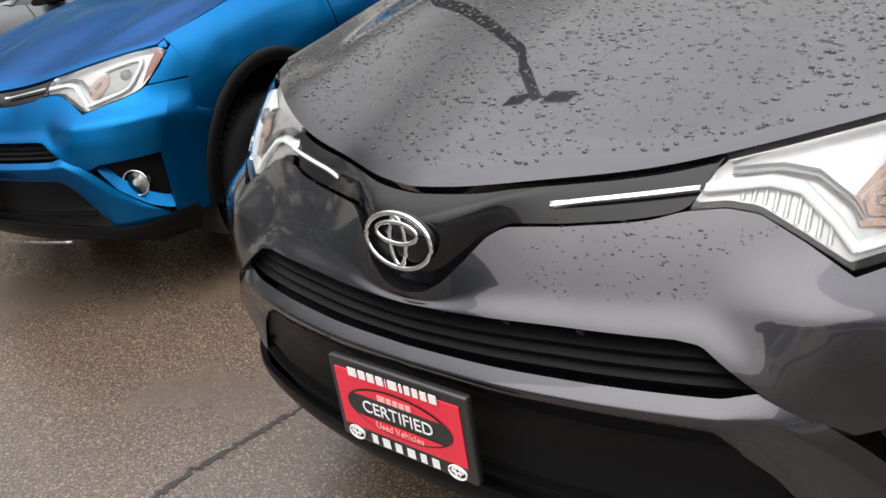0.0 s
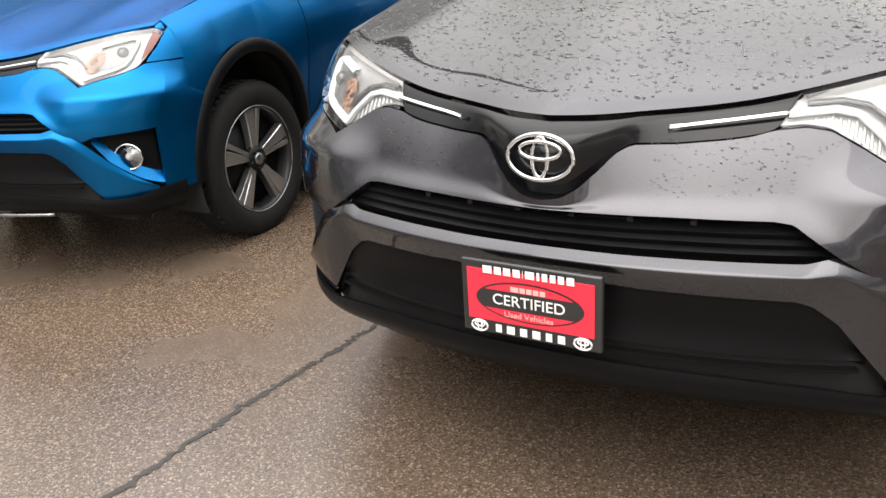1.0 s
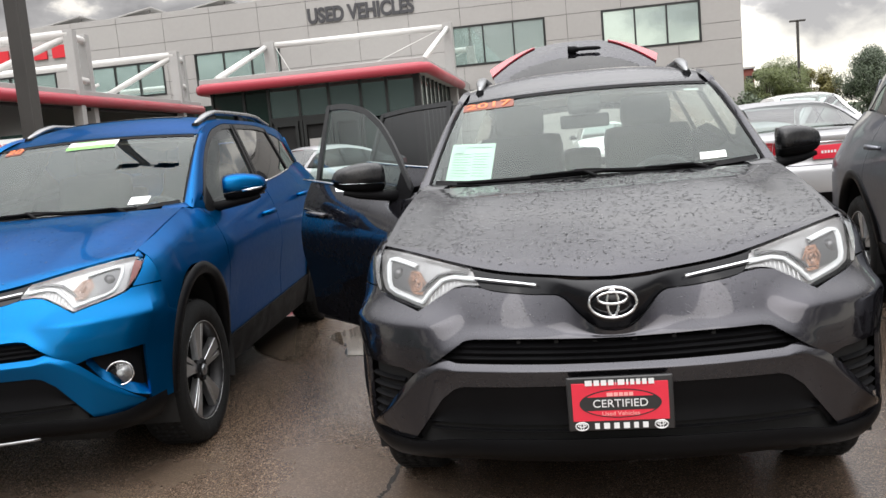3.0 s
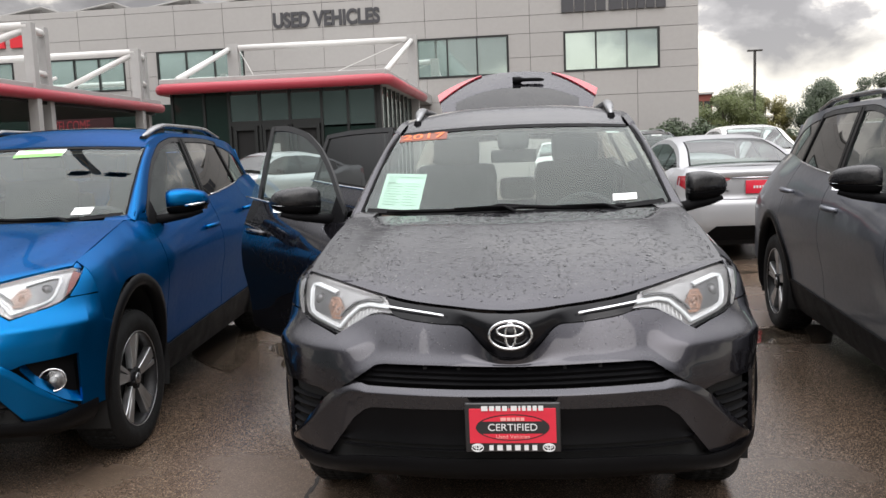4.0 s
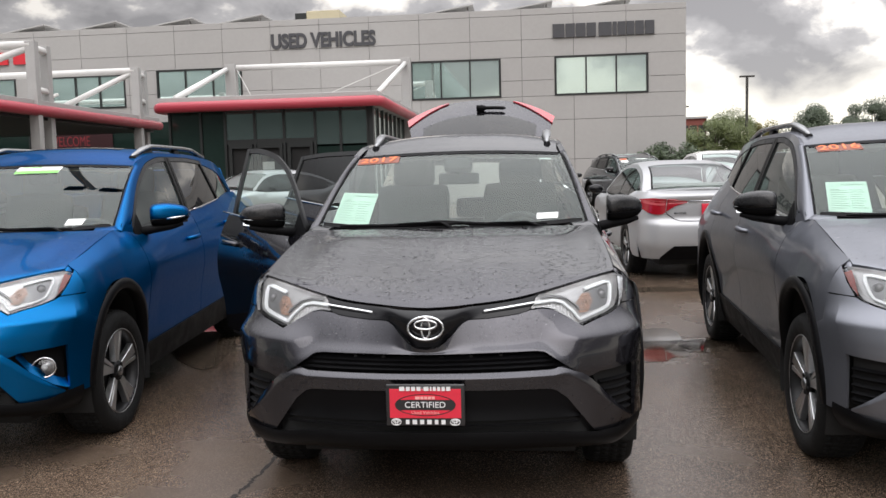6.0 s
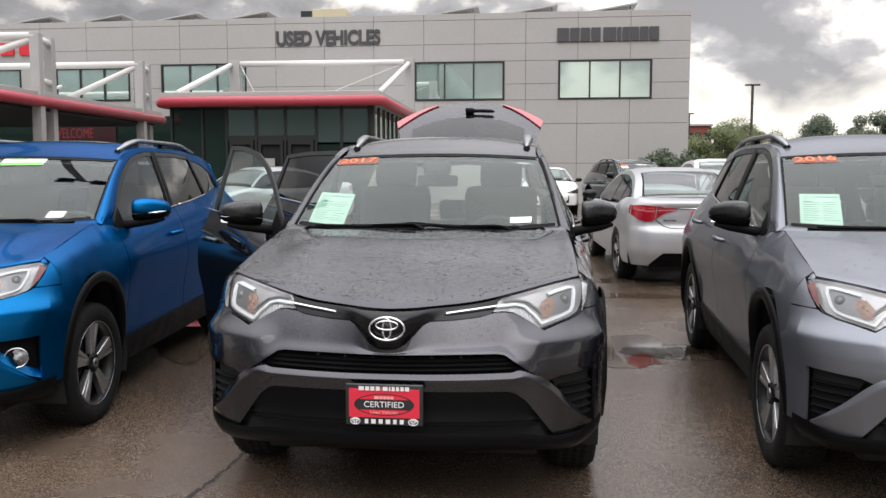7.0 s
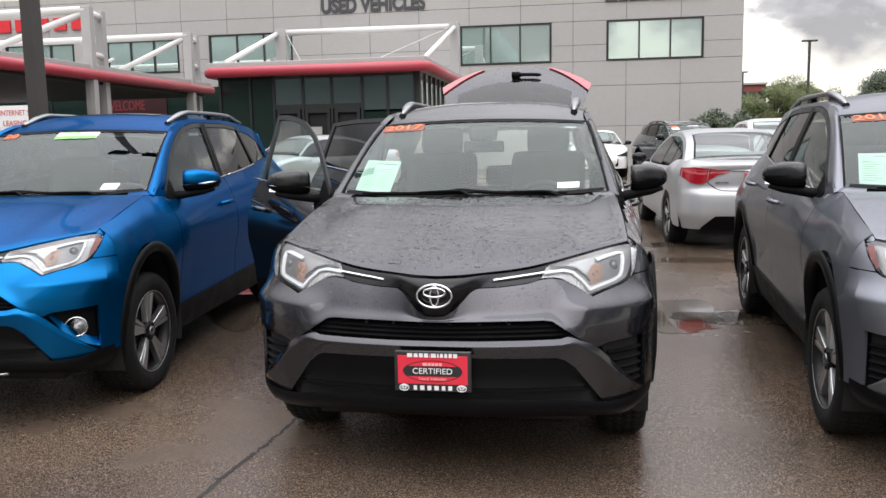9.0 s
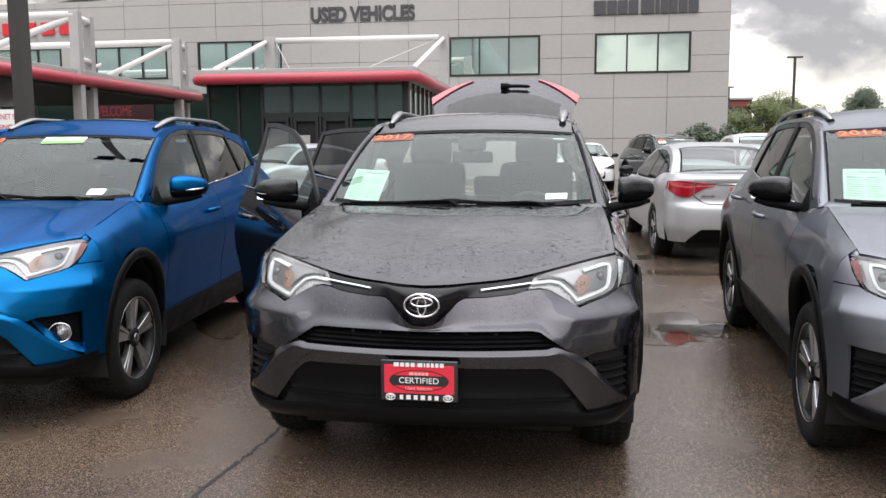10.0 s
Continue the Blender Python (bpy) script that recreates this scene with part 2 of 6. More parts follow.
BRICK_RED = mat("red_stucco", (0.19, 0.055, 0.042), 0.8, 0, 0, 0.15, 1)
BARK = mat("bark", (0.07, 0.055, 0.04), 0.9, 0, 0, 0.3, 6, 0.5, 30)
HVAC = mat("beige_unit", (0.45, 0.40, 0.27), 0.6, 0, 0, 0.1, 3)


def leaf_mat(name, color):
    m = mat(name, color, 0.55, vary=0.35, scale=0.9)
    return m


HILL = mat("wooded_hill", (0.09, 0.11, 0.105), 0.9, vary=0.3, scale=0.02)
LEAF = leaf_mat("leaf", (0.105, 0.13, 0.04))
LEAF_YELLOW = leaf_mat("yellowing_leaf", (0.17, 0.155, 0.045))
LEAF_DARK = leaf_mat("dark_leaf", (0.045, 0.065, 0.03))


# ---- small builders ----
def part(name, bm, material, parent, label="", smooth=True):
    """Link a bmesh as one mesh object under a thing."""
    me = bpy.data.meshes.new(name)
    bm.normal_update()
    if smooth:
        for f in bm.faces:
            f.smooth = True
    bm.to_mesh(me)
    bm.free()
    me.materials.append(material)
    ob = new(name, me)
    ob.parent = parent
    if label:
        ob["label"] = label
    return ob


def thing(name, label, category, group="", kind=""):
    return tagged(new(name), label, category, group, kind)


def box(bm, x0, x1, y0, y1, z0, z1, bevel=0.0):
    vs = [bm.verts.new((x, y, z)) for x in (x0, x1) for y in (y0, y1) for z in (z0, z1)]
    fs = [bm.faces.new([vs[i] for i in q]) for q in ((0, 1, 3, 2), (4, 6, 7, 5), (0, 4, 5, 1), (2, 3, 7, 6), (0, 2, 6, 4), (1, 5, 7, 3))]
    if bevel:
        es = list({e for f in fs for e in f.edges})
        bmesh.ops.bevel(bm, geom=es, offset=bevel, segments=2, affect="EDGES", profile=0.6)
    return bm


def tube(bm, pts, r, seg=10, cap=True):
    """A round bar along a list of points; r may be a list."""
    pts = [Vector(p) for p in pts]
    rs = r if isinstance(r, (list, tuple)) else [r] * len(pts)
    rings = []
    for i, p in enumerate(pts):
        d = (pts[min(i + 1, len(pts) - 1)] - pts[max(i - 1, 0)]).normalized()
        a = d.orthogonal().normalized() if abs(d.z) > 0.95 else d.cross(Vector((0, 0, 1))).normalized()
        b = d.cross(a)
        rings.append([bm.verts.new(p + rs[i] * (math.cos(t) * a + math.sin(t) * b)) for t in (2 * math.pi * k / seg for k in range(seg))])
    for A, B in zip(rings, rings[1:]):
        for k in range(seg):
            bm.faces.new((A[k], A[(k + 1) % seg], B[(k + 1) % seg], B[k]))
    if cap:
        bm.faces.new(rings[0][::-1]), bm.faces.new(rings[-1])
    return bm


class Curve:
    """A smooth monotone curve through points (x, y)."""

    def __init__(self, *pts):
        a = np.array(pts, float)
        self.x, self.y = a[:, 0], a[:, 1]
        h, m = np.diff(self.x), np.zeros(len(a))
        d = np.diff(self.y) / h
        m[0], m[-1] = d[0], d[-1]
        for i in range(1, len(d)):
            if d[i - 1] * d[i] > 0:
                p, q = 2 * h[i] + h[i - 1], h[i] + 2 * h[i - 1]
                m[i] = (p + q) / (p / d[i - 1] + q / d[i])
        self.m = m

    def __call__(self, v):
        v = np.clip(v, self.x[0], self.x[-1])
        i = np.clip(np.searchsorted(self.x, v) - 1, 0, len(self.x) - 2)
        h = self.x[i + 1] - self.x[i]
        t = (v - self.x[i]) / h
        return ((2 * t**3 - 3 * t * t + 1) * self.y[i] + (t**3 - 2 * t * t + t) * h * self.m[i]
                + (3 * t * t - 2 * t**3) * self.y[i + 1] + (t**3 - t * t) * h * self.m[i + 1])


def line(*pts):
    a = np.array(pts, float)
    return lambda v: np.interp(v, a[:, 0], a[:, 1])


CORE = np.array((0.0, 2.2, 0.75))


def sheet(name, P, material, parent, label="", flange=0.014, core=CORE, bm=None):
    """A pressed panel: a grid of points with its edges folded inwards."""
    P = np.asarray(P, float)
    n, m = P.shape[:2]
    du, dv = np.gradient(P, axis=0), np.gradient(P, axis=1)
    N = np.cross(du, dv)
    N /= np.maximum(np.linalg.norm(N, axis=2, keepdims=True), 1e-9)
    flip = (N * (P - core)).sum() < 0
    if flip:
        N = -N
    own = bm is None
    bm = bm or bmesh.new()
    V = [[bm.verts.new(P[i, j]) for j in range(m)] for i in range(n)]
    for i in range(n - 1):
        for j in range(m - 1):
            q = (V[i][j], V[i + 1][j], V[i + 1][j + 1], V[i][j + 1])
            bm.faces.new(q[::-1] if flip else q)
    if flange:
        loop = [(i, 0) for i in range(n)] + [(n - 1, j) for j in range(1, m)] + [(i, m - 1) for i in range(n - 2, -1, -1)] + [(0, j) for j in range(m - 2, 0, -1)]
        top = [bm.verts.new(P[i, j]) for i, j in loop]
        low = [bm.verts.new(P[i, j] - flange * N[i, j]) for i, j in loop]
        for k in range(len(loop)):
            k2 = (k + 1) % len(loop)
            q = (top[k], low[k], low[k2], top[k2])
            bm.faces.new(q[::-1] if flip else q)
    return part(name, bm, material, parent, label) if own else bm


def mirrored(P):
    M = np.array(P, float)
    M[..., 0] *= -1
    return M


def full(P):
    """A half panel that begins at the middle, made whole."""
    return np.concatenate([mirrored(P)[:0:-1], P])


# ---- the sport utility car: its surfaces, in its own frame (front at y 0, length along +y) ----
BASE = Curve((0, -0.02), (0.15, -0.014), (0.3, 0.006), (0.45, 0.04), (0.57, 0.08), (0.69, 0.137), (0.78, 0.202), (0.85, 0.285), (0.897, 0.4), (0.918, 0.5), (0.9275, 0.62))
RAKE = Curve((0.1, 0.11), (0.15, 0.08), (0.2, 0.045), (0.26, 0.012), (0.32, 0), (0.48, 0), (0.61, 0), (0.68, 0.02), (0.76, 0.06), (0.855, 0.115), (0.95, 0.19), (1.01, 0.26), (1.1, 0.36))
_xs = np.linspace(0, 0.9275, 400)
_arc = np.concatenate([[0], np.cumsum(np.hypot(np.diff(_xs), np.diff(BASE(_xs))))])
AXLE_F, AXLE_R, HUB, LIFT, ARCH, TALL = 0.88, 3.54, 0.356, 0.05, 0.43, 1.22


def spread(x0, x1, n):
    """x values at even steps along the nose's plan."""
    return np.interp(np.linspace(np.interp(x0, _xs, _arc), np.interp(x1, _xs, _arc), n), _arc, _xs)


def nose(x, z, off=0.0):
    """The point of the front surface at (x, z), raised by off."""
    c = min(1.0, x / 0.3)
    c = c * c * (3 - 2 * c)
    b = (BASE(x + 0.004) - BASE(x - 0.004)) / (min(0.9275, x + 0.004) - max(0, x - 0.004))
    k = 1 / math.hypot(1, b)
    return (x + b * k * off, float(BASE(x) + RAKE(z) * (0.55 + 0.45 * c)) - k * off, z)


def fold(x, z):
    """The fold that runs from under the headlamp round the corner; below it the face turns down."""
    k = min(1.0, max(0.0, (x - 0.46) / 0.16))
    return 0.038 * k * k * (3 - 2 * k) * (math.exp(-((z - 0.76) / 0.05) ** 2) if z > 0.76 else max(0.0, 1 - (0.76 - z) / 0.155))


def band(xs, low, up, m, off=lambda x, v: 0.0):
    """A grid on the nose between two curves of height."""
    out = []
    for x in xs:
        a, b = float(low(x)), float(up(x))
        out.append([nose(x, a + (b - a) * v, off(x, v)) for v in np.linspace(0, 1, m)])
    return np.array(out)


_bx = np.linspace(0.3, 0.9275, 300)
_by = BASE(_bx)
TAIL_W = Curve((3.6, 0.0), (4.0, 0.02), (4.3, 0.06), (4.5, 0.15))


def flank_x(y, z):
    """Half width of the flank."""
    x = np.interp(y - RAKE(z), _by, _bx)
    tuck = np.interp(z, (0.15, 0.25, 0.36, 0.5, 0.86), (0.09, 0.045, 0.012, 0.0, 0.0))
    tuck += np.interp(z, (0.15, 0.36, 0.5, 0.66, 0.82), (0.085, 0.062, 0.047, 0.024, 0.0)) * min(1, max(0, (y - 0.95) / 0.35)) * min(1, max(0, (3.4 - y) / 0.3))
    waist = 0.012 * math.exp(-((z - 0.66) / 0.12) ** 2) * min(1, max(0, (y - 1.25) * 4)) * min(1, max(0, (3.3 - y) * 4))
    return x - tuck - waist - (TAIL_W(y) if y > 3.6 else 0)


TOP_X = Curve((0.4, 0.80), (0.7, 0.795), (0.85, 0.788), (1.0, 0.779), (1.15, 0.771), (1.25, 0.784), (1.42, 0.81), (1.7, 0.83), (2.2, 0.832), (2.8, 0.81), (3.3, 0.764), (3.6, 0.715), (3.9, 0.664), (4.3, 0.60))
TOP_Z = Curve((0.4, 1.0), (0.7, 1.065), (0.85, 1.1), (1.0, 1.132), (1.15, 1.158), (1.25, 1.157), (1.42, 1.135), (1.7, 1.155), (2.2, 1.205), (2.8, 1.25), (3.3, 1.295), (3.6, 1.33), (3.9, 1.35), (4.3, 1.34))


def flank(y, low, m):
    """A column of the flank from height low up to its top edge."""
    tx, tz = float(TOP_X(y)), float(TOP_Z(y))
    zs, xs = [0.15, 0.25, 0.36, 0.5, 0.62, 0.74, 0.84, 0.91], []
    hip = float(np.interp(y, (0.5, 0.72, 1.0, 1.4), (0.0, 1.0, 1.0, 0.0)))
    for z in zs:
        xs.append(float(flank_x(y, z)) - hip * float(np.interp(z, (0.62, 0.74, 0.84, 0.91), (0.0, 0.004, 0.017, 0.034))))
    zb = 0.91 + (tz - 0.91) * 0.55
    zs += [zb, tz]
    xs += [min(xs[-1], xs[-1] * 0.55 + tx * 0.45 + 0.012), tx]
    d = np.concatenate([[0], np.cumsum(np.hypot(np.diff(xs), np.diff(zs)))])
    cx, cz = Curve(*zip(d, xs)), Curve(*zip(d, zs))
    s = np.linspace(0, d[-1], 240)
    zz = cz(s)
    s0 = float(np.interp(low, zz, s))
    return [(float(cx(q)), y, float(cz(q))) for q in np.linspace(s0, d[-1], m)]


def sill_top(y):
    return 0.42 + 0.035 * max(0.0, y - 1.3)


def arch_low(y, r=ARCH + 0.01):
    sill = sill_top(y)
    for ya, lift in ((AXLE_F, 0), (AXLE_R, LIFT)):
        if abs(y - ya) < r:
            return max(sill if y > AXLE_F else 0.3, HUB + lift + TALL * math.sqrt(r * r - (y - ya) ** 2))
    return sill


def columns(y0, y1, step=0.04):
    ys = set(np.linspace(y0, y1, max(3, int((y1 - y0) / step))))
    for ya in (AXLE_F, AXLE_R):
        ys |= {ya + (ARCH + 0.0095) * math.cos(t) for t in np.linspace(0, math.pi, 33)}
    return sorted(y for y in ys if y0 <= y <= y1)


BELT_X, ROOF_X = 0.862, 0.65


def green_x(z):
    """Half width of the cabin's side at height z."""
    t = (z - 1.12) / 0.48
    return BELT_X - (BELT_X - ROOF_X) * (max(0, t) ** 1.12 if t > 0 else t)


ROOF_LINE = Curve((1.22, 1.165), (1.42, 1.315), (1.62, 1.455), (1.82, 1.56), (2.05, 1.632), (2.4, 1.662), (3.0, 1.665), (3.5, 1.645), (3.9, 1.61), (4.18, 1.555), (4.34, 1.40))
LIGHT_LINE = Curve((1.36, 1.135), (1.5, 1.255), (1.65, 1.37), (1.85, 1.485), (2.05, 1.562), (2.36, 1.603), (2.9, 1.608), (3.2, 1.596), (3.5, 1.568), (3.74, 1.51), (3.86, 1.44), (3.92, 1.35))


def cabin(y, z, off=0.0):
    return (green_x(z) - 0.034 * (max(0, y - 2.6) / 0.95) ** 2 - 0.05 * max(0, (2.1 - y) / 0.75) ** 1.3 - 0.15 * max(0, y - 3.6) ** 2 + off, y, z)


def cabin_band(y0, y1, low, up, m, off=0.0, step=0.04, lean=0.0):
    out = []
    for y in np.linspace(y0, y1, max(3, int((y1 - y0) / step))):
        a, b = low(y), up(y)
        out.append([cabin(y - lean * (1 - v), a + (b - a) * v, off) for v in np.linspace(0, 1, m)])
    return np.array(out)


def glow_low(y):
    return float(TOP_Z(y)) + 0.004


def light_top(y):
    return max(glow_low(y) + 0.002, float(LIGHT_LINE(y)))


def frame_top(y):
    return max(light_top(y) + 0.004, min(light_top(y) + 0.03, float(ROOF_LINE(y)) - 0.006))


HOOD_EDGE = Curve((0, 0.900), (0.1, 0.901), (0.17, 0.905), (0.26, 0.909), (0.37, 0.921), (0.48, 0.942), (0.6, 0.967), (0.71, 0.988), (0.80, 0.999))
RISE_MID = Curve((0, 0), (0.03, 0.09), (0.1, 0.2), (0.22, 0.36), (0.46, 0.64), (0.76, 0.89), (1, 1))
RISE_SIDE = Curve((0, 0), (0.03, 0.06), (0.1, 0.14), (0.33, 0.40), (0.7, 0.76), (1, 1))


def hood_point(u, v):
    f = nose(0.80 * u, float(HOOD_EDGE(0.80 * u)) + 0.004)
    y0, z0 = f[1], f[2]
    x1, y1, z1 = 0.769 * u, 1.04 + 0.11 * u * u, 1.168 - 0.006 * u * u
    k = u ** 1.5
    g = (1 - k) * float(RISE_MID(v)) + k * float(RISE_SIDE(v))
    x = 0.80 * u + -0.005 * u * v + (x1 - 0.795 * u) * v ** 2
    ridge = 0.012 * math.exp(-((u - 0.66) / 0.1) ** 2) * math.sin(math.pi * min(1, v * 1.05)) - 0.006 * math.exp(-((u - 0.86) / 0.08) ** 2) * math.sin(math.pi * v)
    return (x, y0 + (y1 - y0) * v, z0 + (z1 - z0) * g + ridge)


def shield_point(u, v):
    """Windscreen: u across from the middle, v from the bottom up."""
    b = Vector((0.742 * u, 1.09 + 0.16 * u * u, 1.15 + 0.03 * u * u))
    t = Vector((0.63 * u, 1.80 + 0.07 * u * u, 1.582 - 0.022 * u * u))
    p = b.lerp(t, v)
    p.z += 0.022 * math.sin(math.pi * v)
    return p


def wheel(parent, x, y, z, side, style):
    """A tyre on an alloy rim; side is the sign of the outer face."""
    tyre_bm = bmesh.new()
    prof = [(0.235, -0.09), (0.25, -0.108), (0.3, -0.116), (0.335, -0.108), (0.350, -0.09), (0.355, -0.05), (0.356, 0), (0.355, 0.05), (0.350, 0.09), (0.335, 0.108), (0.3, 0.116), (0.252, 0.108), (0.24, 0.09)]
    seg = 56
    rings = [[tyre_bm.verts.new((x + side * w, y + r * math.cos(a), z + r * math.sin(a))) for r, w in prof] for a in (2 * math.pi * k / seg for k in range(seg))]
    for k in range(seg):
        A, B = rings[k], rings[(k + 1) % seg]
        for j in range(len(prof) - 1):
            tyre_bm.faces.new((A[j], B[j], B[j + 1], A[j + 1]))
    for k in range(seg):
        for w in (-0.06, -0.02, 0.02, 0.06):
            a = 2 * math.pi * (k + (0.25 if w > 0 else 0)) / seg
            c, s = math.cos(a), math.sin(a)
            t = bmesh.ops.create_cube(tyre_bm, size=1)["verts"]
            for q in t:
                lx, ly, lz = q.co
                r = 0.354 + lz * 0.006
                q.co = (x + w + lx * 0.03, y + r * c - ly * 0.026 * s, z + r * s + ly * 0.026 * c)
    w_ob = part("wheel", tyre_bm, RUBBER, parent, "black rubber tyre on an alloy rim")
    rim = bmesh.new()
    prof = [(0.205, -0.08), (0.222, 0.03), (0.232, 0.08), (0.238, 0.092), (0.246, 0.1), (0.241, 0.104), (0.234, 0.1), (0.228, 0.086)]
    rings = [[rim.verts.new((x + side * w, y + r * math.cos(a), z + r * math.sin(a))) for r, w in prof] for a in (2 * math.pi * k / 48 for k in range(48))]
    for k in range(48):
        A, B = rings[k], rings[(k + 1) % 48]
        for j in range(len(prof) - 1):
            rim.faces.new((A[j], B[j], B[j + 1], A[j + 1]))
    part("rim", rim, RIM_EDGE, w_ob, "dark alloy rim with a bright lip")
    lp = bmesh.new()
    tube(lp, [(x + side * 0.1025, y + 0.2425 * math.cos(a), z + 0.2425 * math.sin(a)) for a in np.linspace(0, 2 * math.pi, 49)], 0.0028, 6, False)
    part("rim_lip", lp, RIM_FACE, w_ob)
    well = bmesh.new()
    bmesh.ops.create_cone(well, cap_ends=True, segments=32, radius1=0.215, radius2=0.215, depth=0.02, matrix=Matrix.Translation((x + side * 0.03, y, z)) @ Matrix.Rotation(math.pi / 2, 4, "Y"))
    part("brake_disc", well, RIM_DARK, w_ob)
    turn = side if style == "twin" else -side
    for k in range(5):
        a0 = 2 * math.pi * k / 5 + math.pi / 2
        # a broad flared blade, a dark groove and a slim blade beside it
        for d0, d1, wide, slim in ((0.10, 0.075, 0.036, 0.015), (-0.24, -0.185, 0.0135, 0.0085)):
            sp = bmesh.new()
            p0 = Vector((0, 0.05 * math.cos(a0 + turn * d0), 0.05 * math.sin(a0 + turn * d0)))
            p1 = Vector((0, 0.236 * math.cos(a0 + turn * d1), 0.236 * math.sin(a0 + turn * d1)))
            t = Vector((0, -(p1 - p0).z, (p1 - p0).y)).normalized()
            vs = []
            for f, h in ((0, 0.082), (0.35, 0.087), (0.7, 0.092), (1, 0.095)):
                p, wd = p0.lerp(p1, f), slim + (wide - slim) * f ** 1.3
                for e, dep in ((-1.15, -0.035), (-1, -0.003), (-0.9, 0), (0.9, 0), (1, -0.003), (1.15, -0.035)):
                    q = p + t * e * wd
                    vs.append(sp.verts.new((x + side * (h + dep), y + q.y, z + q.z)))
            for r in range(3):
                for m in range(5):
                    sp.faces.new((vs[r * 6 + m], vs[r * 6 + m + 1], vs[r * 6 + m + 7], vs[r * 6 + m + 6]))
            bmesh.ops.recalc_face_normals(sp, faces=sp.faces)
            part("spoke", sp, RIM_FACE, w_ob, smooth=False)
        pk = bmesh.new()
        ring = []
        for r, a in ((0.07, a0 - 0.2), (0.225, a0 - 0.2), (0.225, a0 + 0.2), (0.07, a0 + 0.2)):
            ring.append(pk.verts.new((x + side * (0.066 if r < 0.1 else 0.074), y + r * math.cos(a), z + r * math.sin(a))))
        pk.faces.new(ring)
        bmesh.ops.solidify(pk, geom=pk.faces[:], thickness=0.006)
        part("spoke_pocket", pk, RIM_DARK, w_ob, smooth=False)
    hub = bmesh.new()
    bmesh.ops.create_cone(hub, cap_ends=True, segments=24, radius1=0.062, radius2=0.056, depth=0.03, matrix=Matrix.Translation((x + side * 0.074, y, z)) @ Matrix.Rotation(side * math.pi / 2, 4, "Y"))
    part("hub", hub, RIM_DARK, w_ob)
    cap = bmesh.new()
    bmesh.ops.create_cone(cap, cap_ends=True, segments=24, radius1=0.03, radius2=0.026, depth=0.012, matrix=Matrix.Translation((x + side * 0.095, y, z)) @ Matrix.Rotation(side * math.pi / 2, 4, "Y"))
    part("centre_cap", cap, SATIN, w_ob)
    for k in range(5):
        a = 2 * math.pi * (k + 0.5) / 5 + math.pi / 2
        nut = bmesh.new()
        bmesh.ops.create_cone(nut, cap_ends=True, segments=6, radius1=0.011, radius2=0.009, depth=0.016, matrix=Matrix.Translation((x + side * 0.088, y + 0.045 * math.cos(a), z + 0.045 * math.sin(a))) @ Matrix.Rotation(side * math.pi / 2, 4, "Y"))
        part("wheel_nut", nut, RIM_DARK, w_ob)


def ellipse_ring(bm, cx, cy, cz, rx, rz, r, tilt=0.0, seg=40):
    """A ring of round section, upright and facing -y; tilt leans its top back."""
    pts = []
    for k in range(seg + 1):
        a = 2 * math.pi * k / seg
        pts.append((cx + rx * math.cos(a), cy + rz * math.sin(a) * math.tan(tilt), cz + rz * math.sin(a)))
    return tube(bm, pts, r, 8, False)


def letters(body, size, material, m, parent=None, name="lettering", extrude=0.0, wide=1.0, label="", bold=0.0):
    """Words in the built-in font as a mesh; m is the pose of the line's middle, facing local +z."""
    cu = bpy.data.curves.new(name, "FONT")
    cu.body, cu.size, cu.extrude, cu.align_x, cu.align_y, cu.offset = body, size, extrude, "CENTER", "CENTER", bold
    tmp = bpy.data.objects.new("tmp", cu)
    scene.collection.objects.link(tmp)
    dg = bpy.context.evaluated_depsgraph_get()
    me = bpy.data.meshes.new_from_object(tmp.evaluated_get(dg))
    bpy.data.objects.remove(tmp)
    me.transform(m @ Matrix.Diagonal((wide, 1, 1, 1)))
    me.materials.clear()
    me.materials.append(material)
    ob = new(name, me)
    ob.parent = parent
    if label:
        ob["label"] = label
    return ob


def bars(widths, height, gap, m, material, parent, name="lettering", depth=0.001):
    """A line of plain bars in place of words."""
    bm = bmesh.new()
    total = sum(widths) + gap * (len(widths) - 1)
    x = -total / 2
    for w in widths:
        box(bm, x, x + w, -height / 2, height / 2, 0, depth)
        x += w + gap
    bm.transform(m)
    return part(name, bm, material, parent, smooth=False)


